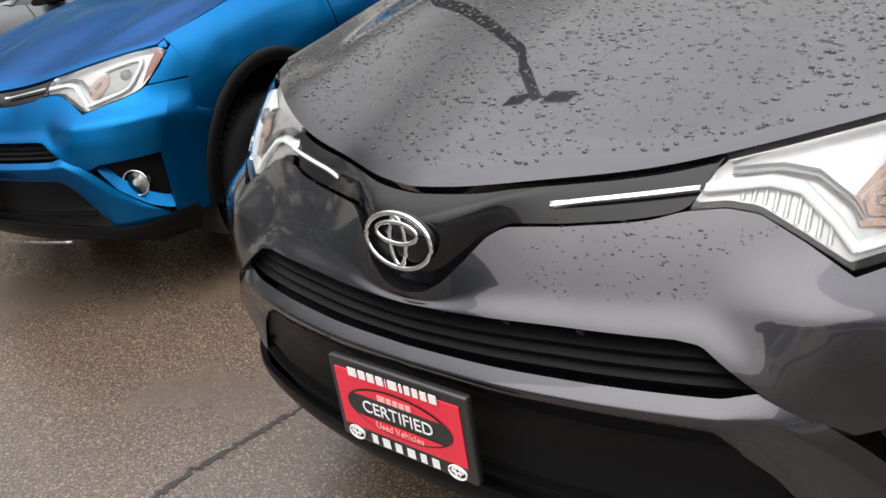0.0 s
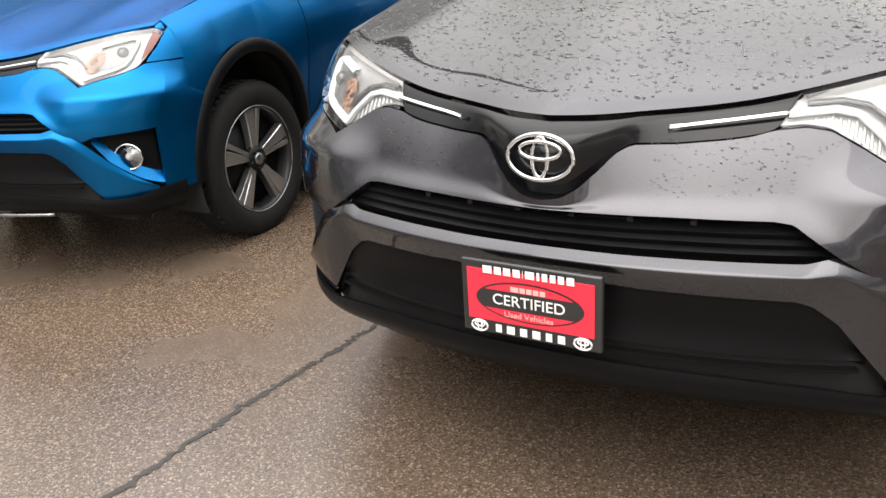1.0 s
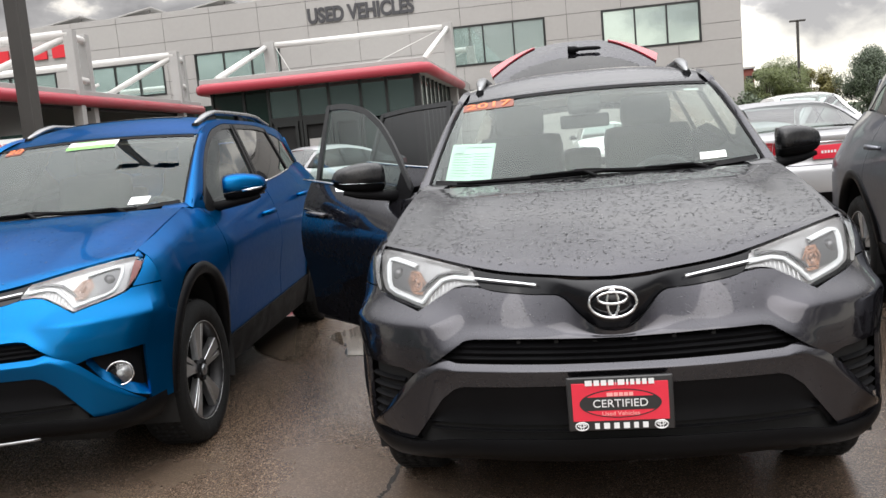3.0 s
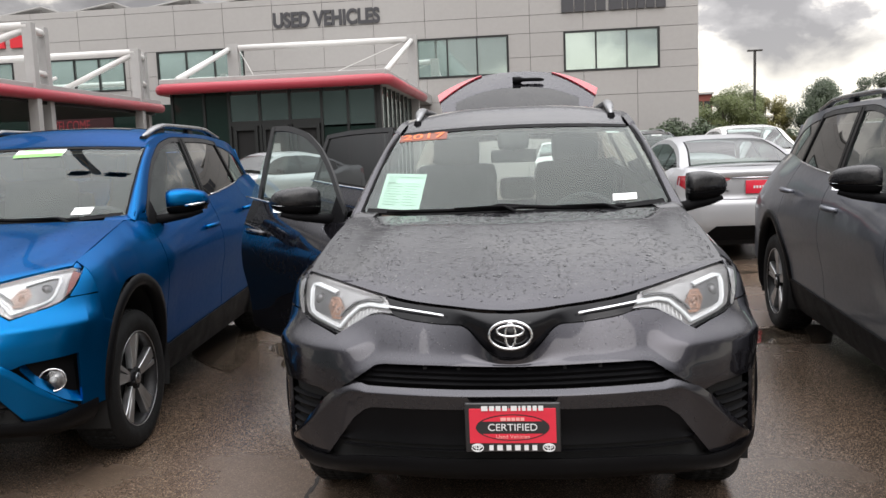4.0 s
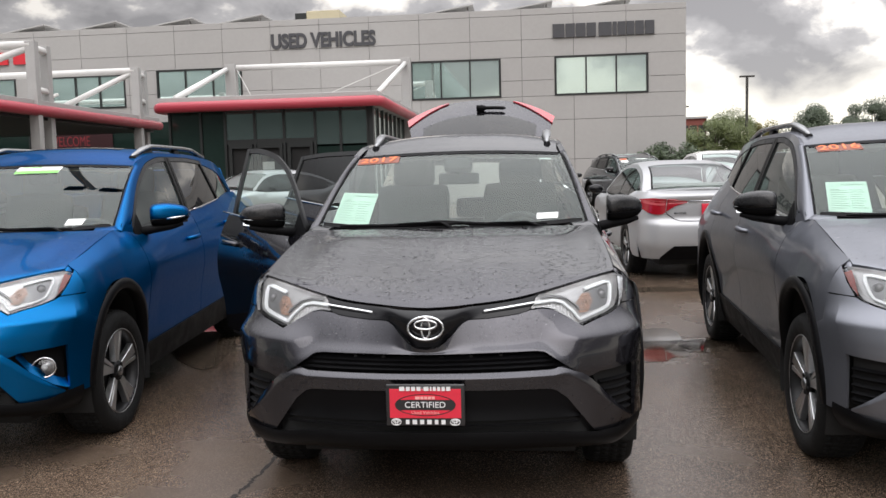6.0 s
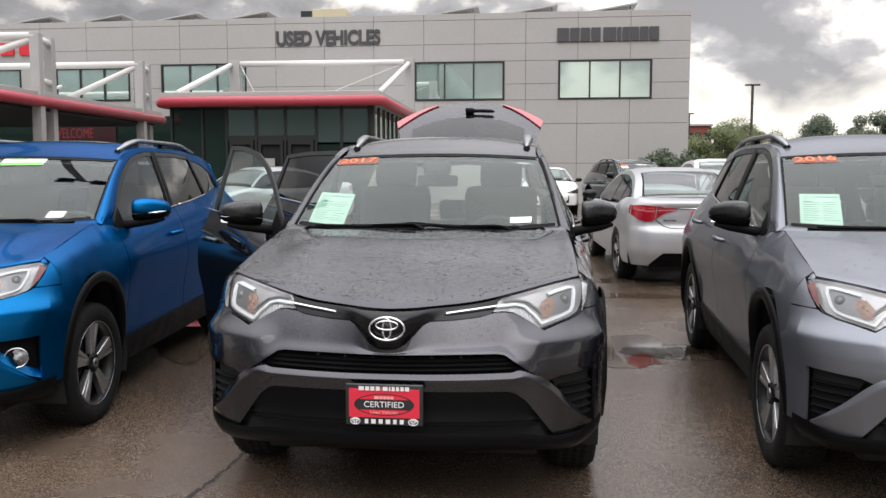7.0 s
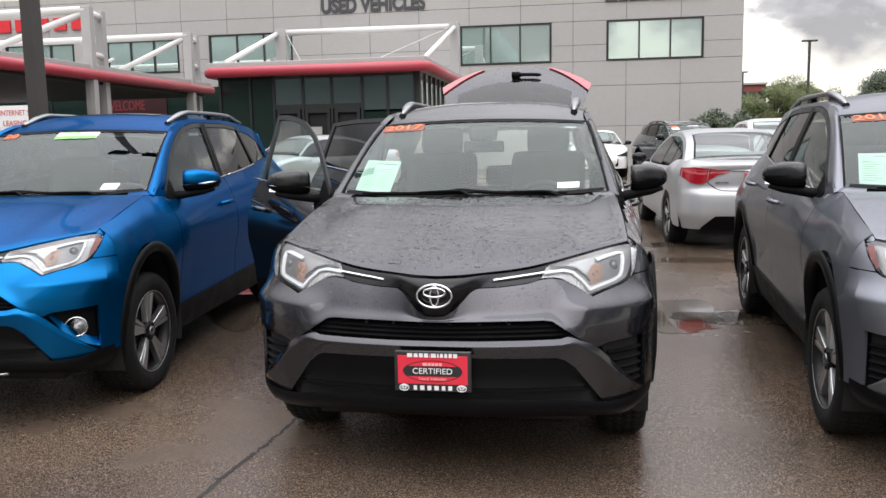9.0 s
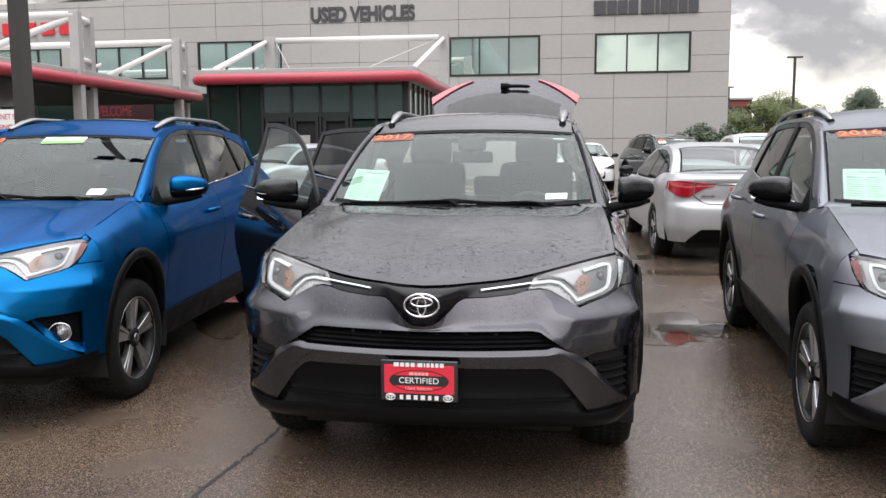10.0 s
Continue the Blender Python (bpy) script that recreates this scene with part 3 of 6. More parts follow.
def plate(car, cy, cz):
    """The dealer's plate in its black frame."""
    p = bmesh.new()
    box(p, -0.158, 0.158, cy, cy + 0.016, cz - 0.084, cz + 0.084, 0.005)
    fr = part("licence_plate", p, PLATE_BLACK, car, "red and black dealer plate in a black frame")
    r = bmesh.new()
    box(r, -0.143, 0.143, cy - 0.003, cy, cz - 0.052, cz + 0.066, 0.001)
    part("plate_panel", r, PLATE_RED, fr, smooth=False)
    face = lambda x, z, d: pose(x, cy - d, z, 90, 0, 0)
    e = bmesh.new()
    vs = [e.verts.new((0.122 * math.cos(a), cy - 0.0042, cz + 0.002 + 0.045 * math.sin(a))) for a in (2 * math.pi * k / 40 for k in range(40))]
    e.faces.new(vs)
    part("plate_oval", e, PLATE_BLACK, fr, smooth=False)
    for s in (-1, 1):
        e = bmesh.new()
        zc = cz + 0.002
        vs = []
        for k in range(21):
            a = math.pi * (0.17 + 0.66 * k / 20)
            vs.append((0.116 * math.cos(a), zc + s * 0.0415 * math.sin(a)))
        e.faces.new([e.verts.new((x, cy - 0.0055, z)) for x, z in (vs if s < 0 else vs[::-1])])
        part("plate_oval_band", e, PLATE_RED, fr, smooth=False)
    letters("CERTIFIED", 0.034, PLATE_WHITE, face(0, cz + 0.002, 0.0065), fr, "certified_word", 0.0006, 1.05)
    letters("Used Vehicles", 0.018, PLATE_PINK, face(0, cz - 0.029, 0.0065), fr, "used_vehicles_words", 0.0004, 1.1)
    bars((0.018, 0.012, 0.012, 0.012, 0.012), 0.011, 0.003, face(0, cz + 0.031, 0.0065), PLATE_PINK, fr)
    bars((0.021, 0.016, 0.016, 0.016, 0.001, 0.02, 0.006, 0.012, 0.012, 0.013, 0.016), 0.0165, 0.0055, face(0, cz + 0.068, 0.0065), PLATE_WHITE, fr)
    bars((0.014, 0.018, 0.016, 0.018, 0.014, 0.016), 0.018, 0.0125, face(0, cz - 0.068, 0.0015), PLATE_WHITE, fr)
    for s in (-1, 1):
        e = bmesh.new()
        ellipse_ring(e, s * 0.118, cy - 0.002, cz - 0.068, 0.019, 0.0125, 0.0022, 0, 20)
        ellipse_ring(e, s * 0.118, cy - 0.002, cz - 0.065, 0.012, 0.005, 0.0018, 0, 16)
        ellipse_ring(e, s * 0.118, cy - 0.002, cz - 0.068, 0.005, 0.0115, 0.0018, 0, 16)
        part("plate_badge", e, PLATE_WHITE, fr)


def door(car, y0, y1, side, paint, front, swing=0.0):
    """A side door with its window, frame, handle and mirror; it swings on its front edge."""
    cols = columns(y0, y1, 0.03)
    P = np.array([flank(y, arch_low(y), 22) for y in cols])
    hinge = np.array((0.885, y0, 0.0))

    def put(A):
        A = np.array(A, float) - hinge
        if side < 0:
            A[..., 0] *= -1
        return A
    core = put(np.array(CORE)[None])[0]
    d = sheet("front_door" if front else "rear_door", put(P), paint, car, "open side door" if swing else "", core=core)
    d.matrix_local = Matrix.Translation((side * hinge[0], y0, 0)) @ Matrix.Rotation(-side * radians(swing), 4, "Z")
    up = 0.024 if swing and front else 0.0
    light = lambda y: light_top(y) + up * min(1.0, max(0.0, (y - 1.4) / 0.4))
    rim = lambda y: light(y) + frame_top(y) - light_top(y)
    g0, g1 = max(y0 + 0.02, 1.39), y1 + 0.06 if front else y1 - 0.035
    if not front:
        g0 = y0 - 0.06
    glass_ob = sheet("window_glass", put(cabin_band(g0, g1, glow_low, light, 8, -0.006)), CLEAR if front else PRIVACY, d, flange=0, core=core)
    glass_ob.visible_shadow = False
    fy0, fy1 = (1.375, y1 + 0.1) if front else (y0 + 0.1, y1)
    sheet("window_frame", put(cabin_band(fy0, fy1, light, rim, 4, 0.002)), FRAME_TRIM, d, core=core, flange=0.018)
    for a, b in ((fy1 - 0.045, fy1 - 0.004),) if front else ((fy0 + 0.004, fy0 + 0.045), (fy1 - 0.045, fy1 - 0.004)):
        sheet("pillar_trim", put(cabin_band(a, b, glow_low, lambda y: rim(y) - 0.004, 6, 0.005, 0.02, 0.155 if a < 2.6 else 0.02)), FRAME_TRIM if swing else LIP, d, core=core, flange=0.018)
    st = bmesh.new()
    tube(st, put([cabin(y, glow_low(y) + 0.004, 0.006) for y in np.linspace(fy0 + (0.2 if front else 0.0), fy1, 14)]), 0.006, 6)
    part("belt_moulding", st, CHROME, d, "bright belt moulding")
    hy, hz = y1 - 0.19, 1.045 if front else 1.11
    h = bmesh.new()
    hx = float(flank_x(hy, hz)) - 0.02
    pts = [(hx - 0.01, hy - 0.11, hz - 0.008), (hx + 0.026, hy - 0.09, hz - 0.004), (hx + 0.038, hy - 0.03, hz), (hx + 0.038, hy + 0.03, hz + 0.002), (hx + 0.022, hy + 0.08, hz + 0.002), (hx - 0.01, hy + 0.1, hz)]
    tube(h, put(pts), [0.013, 0.016, 0.017, 0.017, 0.016, 0.012], 10)
    part("door_handle", h, paint, d)
    tr = bmesh.new()
    T = [[(p[0] - 0.075, p[1], p[2]) for p in flank(y, 0.43, 12)] for y in np.linspace(y0 + 0.02, y1 - 0.02, 12)]
    sheet("t", put(T), None, None, core=-core, flange=0.05, bm=tr)
    part("door_trim", tr, TRIM, d)
    if front:
        sheet("mirror_sail", put(cabin_band(1.36, 1.485, lambda y: glow_low(y) - 0.05, lambda y: light_top(y) + 0.006, 6, 0.006, 0.02)), BLACK, d, core=core)
        mirror(d, put, paint)
    return d


def mirror(d, put, paint):
    """A door mirror: painted or black shell with a black foot."""
    def skin(lo_share, hi_share):
        rows = []
        for k in range(15):
            a = (k / 14) ** 0.8
            x = 0.872 + 0.207 * a
            top, bot = 1.313 - 0.012 * (1 - a) ** 4 - 0.04 * a ** 2.5, 1.162 + 0.012 * a + 0.02 * a ** 4
            end = math.sqrt(max(0.05, 1 - max(0, (a - 0.8) / 0.2) ** 3))
            half, cz, cy = (top - bot) / 2 * end, (top + bot) / 2, 1.57 + 0.07 * a * a
            deep = 0.085 * (1 - 0.4 * a ** 2) * (0.5 + 0.5 * end)
            ring = []
            for j in range(24):
                t = 2 * math.pi * j / 24
                c, q = math.cos(t), math.sin(t)
                z = cz + half * (abs(q) ** 0.55) * (1 if q > 0 else -1)
                z = min(max(z, bot + (top - bot) * lo_share), bot + (top - bot) * hi_share)
                ring.append((x, cy + deep * (abs(c) ** 0.7) * (0.5 if c > 0 else -1.0), z))
            rows.append(ring)
        bm = bmesh.new()
        vs = [[bm.verts.new(p) for p in r] for r in put(np.array(rows))]
        for A, B in zip(vs, vs[1:]):
            for j in range(24):
                bm.faces.new((A[j], A[(j + 1) % 24], B[(j + 1) % 24], B[j]))
        bm.faces.new(vs[0]), bm.faces.new(vs[-1])
        bmesh.ops.recalc_face_normals(bm, faces=bm.faces)
        return bm
    part("mirror_shell", skin(0.30, 1.0), paint if paint is PAINT_BLUE else MIRROR_BLACK, d, "door mirror shell")
    part("mirror_skirt", skin(0.0, 0.285), BLACK, d, "black mirror skirt")
    if paint is PAINT_BLUE:
        ind = bmesh.new()
        tube(ind, put([(0.98, 1.492, 1.209), (1.04, 1.512, 1.216), (1.075, 1.555, 1.22)]), 0.007, 8)
        part("turn_indicator", ind, CHROME, d, "clear turn indicator")
    ft = bmesh.new()
    tube(ft, put([(0.80, 1.47, 1.13), (0.9, 1.545, 1.145), (0.98, 1.57, 1.155), (1.05, 1.595, 1.17)]), [0.03, 0.027, 0.022, 0.012], 10)
    part("mirror_foot", ft, BLACK, d)
    gl = bmesh.new()
    gv = put([(0.9, 1.632, 1.16), (1.06, 1.655, 1.18), (1.06, 1.655, 1.27), (0.9, 1.632, 1.29)])
    gl.faces.new([gl.verts.new(p) for p in gv])
    bmesh.ops.solidify(gl, geom=gl.faces[:], thickness=0.004)
    part("mirror_glass", gl, CHROME, d)


def seat(car, x, y, name="front_seat"):
    s = bmesh.new()
    box(s, x - 0.25, x + 0.25, y - 0.28, y + 0.24, 0.55, 0.74, 0.05)
    ob = part(name, s, SEAT, car, "dark cloth seat")
    b = bmesh.new()
    box(b, -0.25, 0.25, -0.07, 0.07, 0.0, 0.70, 0.065)
    b.transform(pose(x, y + 0.24, 0.7, -14, 0, 0))
    part("seat_back", b, SEAT, ob)
    h = bmesh.new()
    box(h, -0.145, 0.145, -0.05, 0.05, 0.0, 0.2, 0.055)
    h.transform(pose(x, y + 0.415, 1.36, -8, 0, 0))
    part("headrest", h, SEAT, ob)
    for dx in (-0.06, 0.06):
        q = bmesh.new()
        tube(q, [(x + dx, y + 0.385, 1.27), (x + dx, y + 0.40, 1.37)], 0.007, 8)
        part("headrest_rod", q, CHROME, ob)


LAMP_LOW = line((0.427, 0.877), (0.473, 0.881), (0.516, 0.874), (0.575, 0.842), (0.632, 0.807), (0.69, 0.824), (0.758, 0.841), (0.80, 0.859), (0.822, 0.905), (0.832, 0.975))


def lamp(car, side, paint):
    """A headlamp: grey housing, light guide, projector, amber reflector under a clear cover."""
    lo = LAMP_LOW
    up = lambda x: min(float(line((0.427, 0.878), (0.457, 0.936))(x)), float(HOOD_EDGE(x)) - 0.006) if x < 0.47 else (float(HOOD_EDGE(min(x, 0.8))) - 0.006 - max(0, x - 0.8) * 0.5)
    sg = (lambda P: P) if side > 0 else mirrored
    xs = np.sort(np.append(spread(0.428, 0.8315, 44), (0.632, 0.6325)))
    core = CORE
    bucket = sheet("headlamp", sg(band(xs, lo, up, 14, lambda x, v: -0.022)), LAMP_GREY, car, "clear headlamp with a white light guide and amber reflector", flange=0, core=core)
    c = sheet("lens", sg(band(xs, lo, up, 14, lambda x, v: 0.004)), LENS, bucket, flange=0.02, core=core)
    c.visible_shadow = False

    def guide(pts, w0):
        P, rows, n = pts, [], len(pts)
        for i in range(n):
            a, b = P[max(0, i - 1)], P[min(n - 1, i + 1)]
            d = Vector((b[0] - a[0], b[1] - a[1])).normalized()
            rows.append([nose(P[i][0] - d.y * w0 * s, P[i][1] + d.x * w0 * s, o) for s, o in ((-1, -0.02), (-0.9, -0.006), (0, -0.002), (0.9, -0.006), (1, -0.02))])
        return np.array(rows)

    def dense(pts):
        out = []
        for a, b in zip(pts, pts[1:]):
            k = max(2, int(math.dist(a, b) / 0.012))
            out += [(a[0] + (b[0] - a[0]) * i / k, a[1] + (b[1] - a[1]) * i / k) for i in range(k)]
        return out + [pts[-1]]
    cx_ = spread(0.665, 0.772, 12)
    sheet("lamp_chamber", sg(band(cx_, lambda x: float(np.interp(x, (0.665, 0.79), (0.852, 0.875))), lambda x: float(np.interp(x, (0.665, 0.79), (0.932, 0.955))), 8, lambda x, v: -0.017)), LAMP_DARK, bucket, flange=0, core=core)
    ring = dense([(0.66, 0.938), (0.70, 0.949), (0.752, 0.960), (0.773, 0.958), (0.779, 0.938), (0.772, 0.888), (0.762, 0.868), (0.735, 0.855), (0.634, 0.826)])
    sheet("light_guide", sg(guide(ring, 0.0056)), WHITE_LED, bucket, "white light guide", flange=0, core=core)
    arm = dense([(0.634, 0.826), (0.606, 0.858), (0.56, 0.897), (0.52, 0.906), (0.44, 0.899)])
    sheet("light_guide", sg(guide(arm, 0.0065)), WHITE_LED, bucket, "white light guide", flange=0, core=core)
    # ribs of the reflector under the arm and a dark line over it
    arm_z = line((0.44, 0.899), (0.52, 0.906), (0.56, 0.897), (0.606, 0.862), (0.638, 0.829))
    for x in np.linspace(0.49, 0.605, 9):
        z0, z1 = float(lo(x)) + 0.004, float(arm_z(x)) - 0.010
        if z1 - z0 > 0.006:
            P = np.array([[nose(x + d, z0 + (z1 - z0) * v, o) for v in (0, 0.5, 1)] for d, o in ((-0.0035, -0.02), (0, -0.0165), (0.0035, -0.02))])
            sheet("reflector_rib", sg(P), LAMP_GREY, bucket, flange=0, core=core)
    over = dense([(0.47, 0.917), (0.53, 0.921), (0.575, 0.912), (0.62, 0.88), (0.634, 0.862)])
    sheet("reflector_edge", sg(guide(over, 0.0035)), LAMP_DARK, bucket, flange=0, core=core)
    a = bmesh.new()
    pts = [(0.617, 0.884), (0.646, 0.922), (0.676, 0.925), (0.692, 0.892), (0.668, 0.852), (0.634, 0.85)]
    mid_ = [sum(p[0] for p in pts) / 6, sum(p[1] for p in pts) / 6]
    for i in range(6):
        for r0, r1 in ((0.0, 0.33), (0.40, 0.68), (0.75, 1.0)):
            p, q = pts[i], pts[(i + 1) % 6]
            quad = [(mid_[0] + (w[0] - mid_[0]) * r, mid_[1] + (w[1] - mid_[1]) * r, -0.013 + 0.006 * ((k + i) % 2)) for k, (w, r) in enumerate(((p, r0), (p, r1), (q, r1), (q, r0)))]
            quad = quad[1:] if r0 == 0 else quad
            a.faces.new([a.verts.new(nose(*w)) for w in quad])
    if side < 0:
        a.transform(Matrix.Diagonal((-1, 1, 1, 1)))
    bmesh.ops.recalc_face_normals(a, faces=a.faces)
    part("amber_reflector", a, AMBER, bucket, "amber turn signal reflector")
    pr = bmesh.new()
    q = nose(0.735, 0.91, -0.014)
    bmesh.ops.create_uvsphere(pr, u_segments=18, v_segments=12, radius=0.024, matrix=Matrix.Translation((side * q[0], q[1] + 0.016, q[2])))
    part("projector", pr, LAMP_DARK, bucket)
    xs2 = spread(0.803, 0.8315, 9)
    sheet("side_marker", sg(band(xs2, lambda x: float(lo(x)) + 0.012, lambda x: max(float(lo(x)) + 0.014, up(x) - 0.012), 8, lambda x, v: 0.0065)), REFLECTOR if paint is PAINT_GREY else MARKER, bucket, "clear side marker" if paint is PAINT_GREY else "red-brown side marker", flange=0, core=core)


def sport_utility(label, paint, at, fogs=False, open_side=0, style="twin", tail_open=False, plate_on=True, papers=(), drops=0):
    car = thing("sport_utility_car", label, "car", "parked sport utility cars")
    flat = lambda c: (lambda x, v: c)
    # black strip under the hood with its V
    strip_low = Curve((0, 0.744), (0.035, 0.748), (0.068, 0.764), (0.108, 0.80), (0.15, 0.842), (0.175, 0.851), (0.24, 0.851), (0.3, 0.855), (0.376, 0.864), (0.42, 0.875), (0.455, 0.934))
    strip_up = lambda x: max(float(strip_low(x)) + 0.001, float(HOOD_EDGE(x)) - 0.007)
    notch = Curve((0, 0.034), (0.07, 0.03), (0.12, 0.017), (0.17, 0.006), (0.22, 0.002), (0.5, 0.0))
    bowl = Curve((0, -0.45), (0.3, 0.3), (0.6, 0.85), (0.78, 1.0), (0.93, 0.6), (1, 0.1))
    xs = spread(0, 0.455, 60)

    def v_off(x, v):
        # the emblem's bowl stands upright under the hood edge
        return float(notch(x)) * float(bowl(v)) - 0.006
    sheet("nose_panel", full(band(xs, strip_low, strip_up, 18, v_off)), BLACK_GLOSS, car, "gloss black nose panel")
    for s in (1, -1):
        zc = line((0.222, 0.879), (0.432, 0.904))
        P = band(np.linspace(0.232, 0.434, 18), lambda x: float(zc(x)) - 0.0033 * min(1, (x - 0.205) * 20), lambda x: float(zc(x)) + 0.0033 * min(1, (x - 0.205) * 20), 4, lambda x, v: 0.010 + 0.005 * math.sin(math.pi * v))
        sheet("chrome_strip", P if s > 0 else mirrored(P), CHROME, car, "thin chrome strip", flange=0.008)
        lamp(car, s, paint)
    # body colour face under the strip
    face_mid = Curve((0, 0.742), (0.035, 0.746), (0.068, 0.762), (0.108, 0.798), (0.15, 0.84), (0.175, 0.849), (0.24, 0.849), (0.3, 0.853), (0.376, 0.862), (0.427, 0.874), (0.473, 0.877), (0.516, 0.870), (0.575, 0.840), (0.62, 0.811), (0.64, 0.808), (0.692, 0.822), (0.758, 0.835), (0.80, 0.855), (0.815, 0.868), (0.8635, 0.87))
    face_up = lambda x: float(face_mid(x)) if x < 0.427 else float(LAMP_LOW(x)) - 0.003 if x < 0.80 else float(face_mid(x))
    vent_top = 0.625
    face_low = line((0, 0.725), (0.44, 0.723), (0.475, 0.718), (0.557, 0.662), (0.655, 0.603), (0.70, vent_top - 0.004), (0.8635, vent_top + 0.006))
    lipz = Curve((0, 0.405), (0.3, 0.40), (0.53, 0.386), (0.70, 0.363), (0.79, 0.364), (0.85, 0.385), (0.91, 0.40))
    xs = np.sort(np.append(spread(0, 0.8635, 96), (0.632, 0.6325)))

    def face_off(x, v):
        # lip round the V, a fold above the grille
        lip = 0.008 * math.exp(-((x - 0.0) / 0.14) ** 2) * v
        z = float(face_low(x)) + (float(face_up(x)) - float(face_low(x))) * v
        return lip + fold(x, z) + 0.010 * math.exp(-(v / 0.16) ** 2) * (1 if x < 0.5 else max(0, 1 - (x - 0.5) / 0.12))
    sheet("bumper_cover", full(band(xs, face_low, face_up, 26, face_off)), paint, car, "painted bumper cover", flange=0.028)
    # corner of the bumper behind the vent
    for s in (1, -1):
        zc0, zc1, m = 0.372, 0.868, 22
        P = []
        for k, f in enumerate(np.linspace(0, 1, 12)):
            col = []
            for z in np.linspace(zc0, zc1, m):
                ya = nose(0.8635, z)[1]
                yb = 0.50 if z > 0.74 else AXLE_F - math.sqrt(max(0, (ARCH + 0.01) ** 2 - ((z - HUB) / TALL) ** 2)) - 0.004
                yb = max(ya + 0.01, yb)
                y = ya + (yb - ya) * f
                w_ = fold(0.86, z) * (1 - f) ** 0.7
                col.append((float(np.interp(y - RAKE(z), _by, _bx)) + w_ * (0.55 + 0.45 * f), y - 0.75 * w_ * (1 - f), z))
            P.append(col)
        sheet("bumper_corner", np.array(P) if s > 0 else mirrored(P), paint, car)
        # headlamp's rear corner up to the wing
        Q = []
        for f in np.linspace(0, 1, 8):
            col = []
            for z in np.linspace(0.874, 0.992, 8):
                xa = 0.8315 if z > 0.93 else 0.815 + (z - 0.874) * 0.29
                ya = nose(xa, z)[1] + 0.002
                y = ya + (max(0.501, ya + 0.004) - ya) * f
                x = float(np.interp(y - RAKE(z), _by, _bx))
                col.append((x, y, z))
            Q.append(col)
        sheet("wing_tip", np.array(Q) if s > 0 else mirrored(Q), paint, car, flange=0)
        A = [hood_point(0.997, v) for v in np.linspace(0, 0.2, 10)]
        B = []
        for k in range(10):
            y = 0.47 + (A[-1][1] - 0.47) * k / 9
            zt = 0.988 if y < 0.5 else float(TOP_Z(y)) - 0.02
            B.append((float(np.interp(y - RAKE(zt), _by, _bx)) if y < 0.5 else float(TOP_X(y)) + 0.012, y, zt + 0.002))
        A = [nose(0.80, 0.9955, 0.002)] + A
        B = [nose(0.832, 0.977, 0.003)] + B
        C = [[tuple(Vector(a).lerp(Vector(c), f) + Vector((0, 0, -0.003 + 0.004 * math.sin(math.pi * f)))) for f in np.linspace(0, 1, 5)] for a, c in zip(A, B)]
        sheet("wing_cap", np.array(C) if s > 0 else mirrored(C), paint, car, flange=0.02)
        # side vent
        vlow = lambda x: max(0.41, float(line((0.69, 0.60), (0.735, 0.52), (0.815, 0.44), (0.8635, 0.405))(x)))
        vx = spread(0.69, 0.8635, 20)
        P = band(vx, vlow, lambda x: max(vlow(x) + 0.002, vent_top), 8, flat(-0.035))
        vent = sheet("side_vent", P if s > 0 else mirrored(P), DARK if not fogs else BLACK, car, "black side vent", flange=0)
        if fogs:
            P = band(vx, vlow, lambda x: min(vlow(x) + 0.045, vent_top - 0.002), 5, lambda x, v: -0.002 - 0.03 * v)
            sheet("fog_ledge", P if s > 0 else mirrored(P), paint, vent, "painted ledge under the fog lamp", flange=0.004)
            fx, fy, fz = s * 0.781, 0.222, 0.529
            fb = bmesh.new()
            pts = [(fx + 0.05 * math.cos(a), fy + s * 0.02 * math.cos(a), fz + 0.05 * math.sin(a)) for a in np.linspace(0, 2 * math.pi, 33)]
            tube(fb, pts, 0.004, 8, False)
            part("fog_bezel", fb, CHROME, vent, "bright fog lamp rim")
            fb = bmesh.new()
            bmesh.ops.create_uvsphere(fb, u_segments=24, v_segments=14, radius=1.0)
            fb.transform(Matrix.Translation((fx, fy + 0.012, fz)) @ Matrix.Rotation(s * 0.38, 4, "Z") @ Matrix.Diagonal((0.047, 0.022, 0.047, 1)))
            part("fog_lens", fb, LENS, vent, "round fog lamp lens")
            fb = bmesh.new()
            bmesh.ops.create_cone(fb, cap_ends=True, segments=24, radius1=0.047, radius2=0.02, depth=0.04, matrix=Matrix.Translation((fx, fy + 0.032, fz)) @ Matrix.Rotation(-math.pi / 2, 4, "X"))
            part("fog_reflector", fb, LAMP_GREY, vent, "fog lamp reflector")
            fb = bmesh.new()
            bmesh.ops.create_uvsphere(fb, u_segments=12, v_segments=8, radius=0.016, matrix=Matrix.Translation((fx, fy + 0.005, fz)))
            part("fog_bulb", fb, WHITE_LED, vent)
        else:
            for z in (0.575, 0.54, 0.505, 0.47, 0.44):
                x0 = float(np.interp(z, (0.44, 0.52, 0.6), (0.80, 0.737, 0.69))) + 0.008
                vx = spread(x0, 0.858, 10)
                P = band(vx, lambda x: z - 0.005, lambda x: z + 0.004, 3, lambda x, v: -0.012 - 0.014 * v)
                sheet("vent_slat", P if s > 0 else mirrored(P), BLACK, vent, flange=0.012)
    # upper grille
    g_up = line((0, 0.724), (0.44, 0.722), (0.475, 0.717), (0.558, 0.661))
    g_low = line((0, 0.648), (0.41, 0.651), (0.558, 0.659))
    xs = spread(0, 0.557, 40)
    gr = sheet("upper_grille", full(band(xs, g_low, g_up, 8, flat(-0.045))), DARK, car, "black upper grille with slats", flange=0)
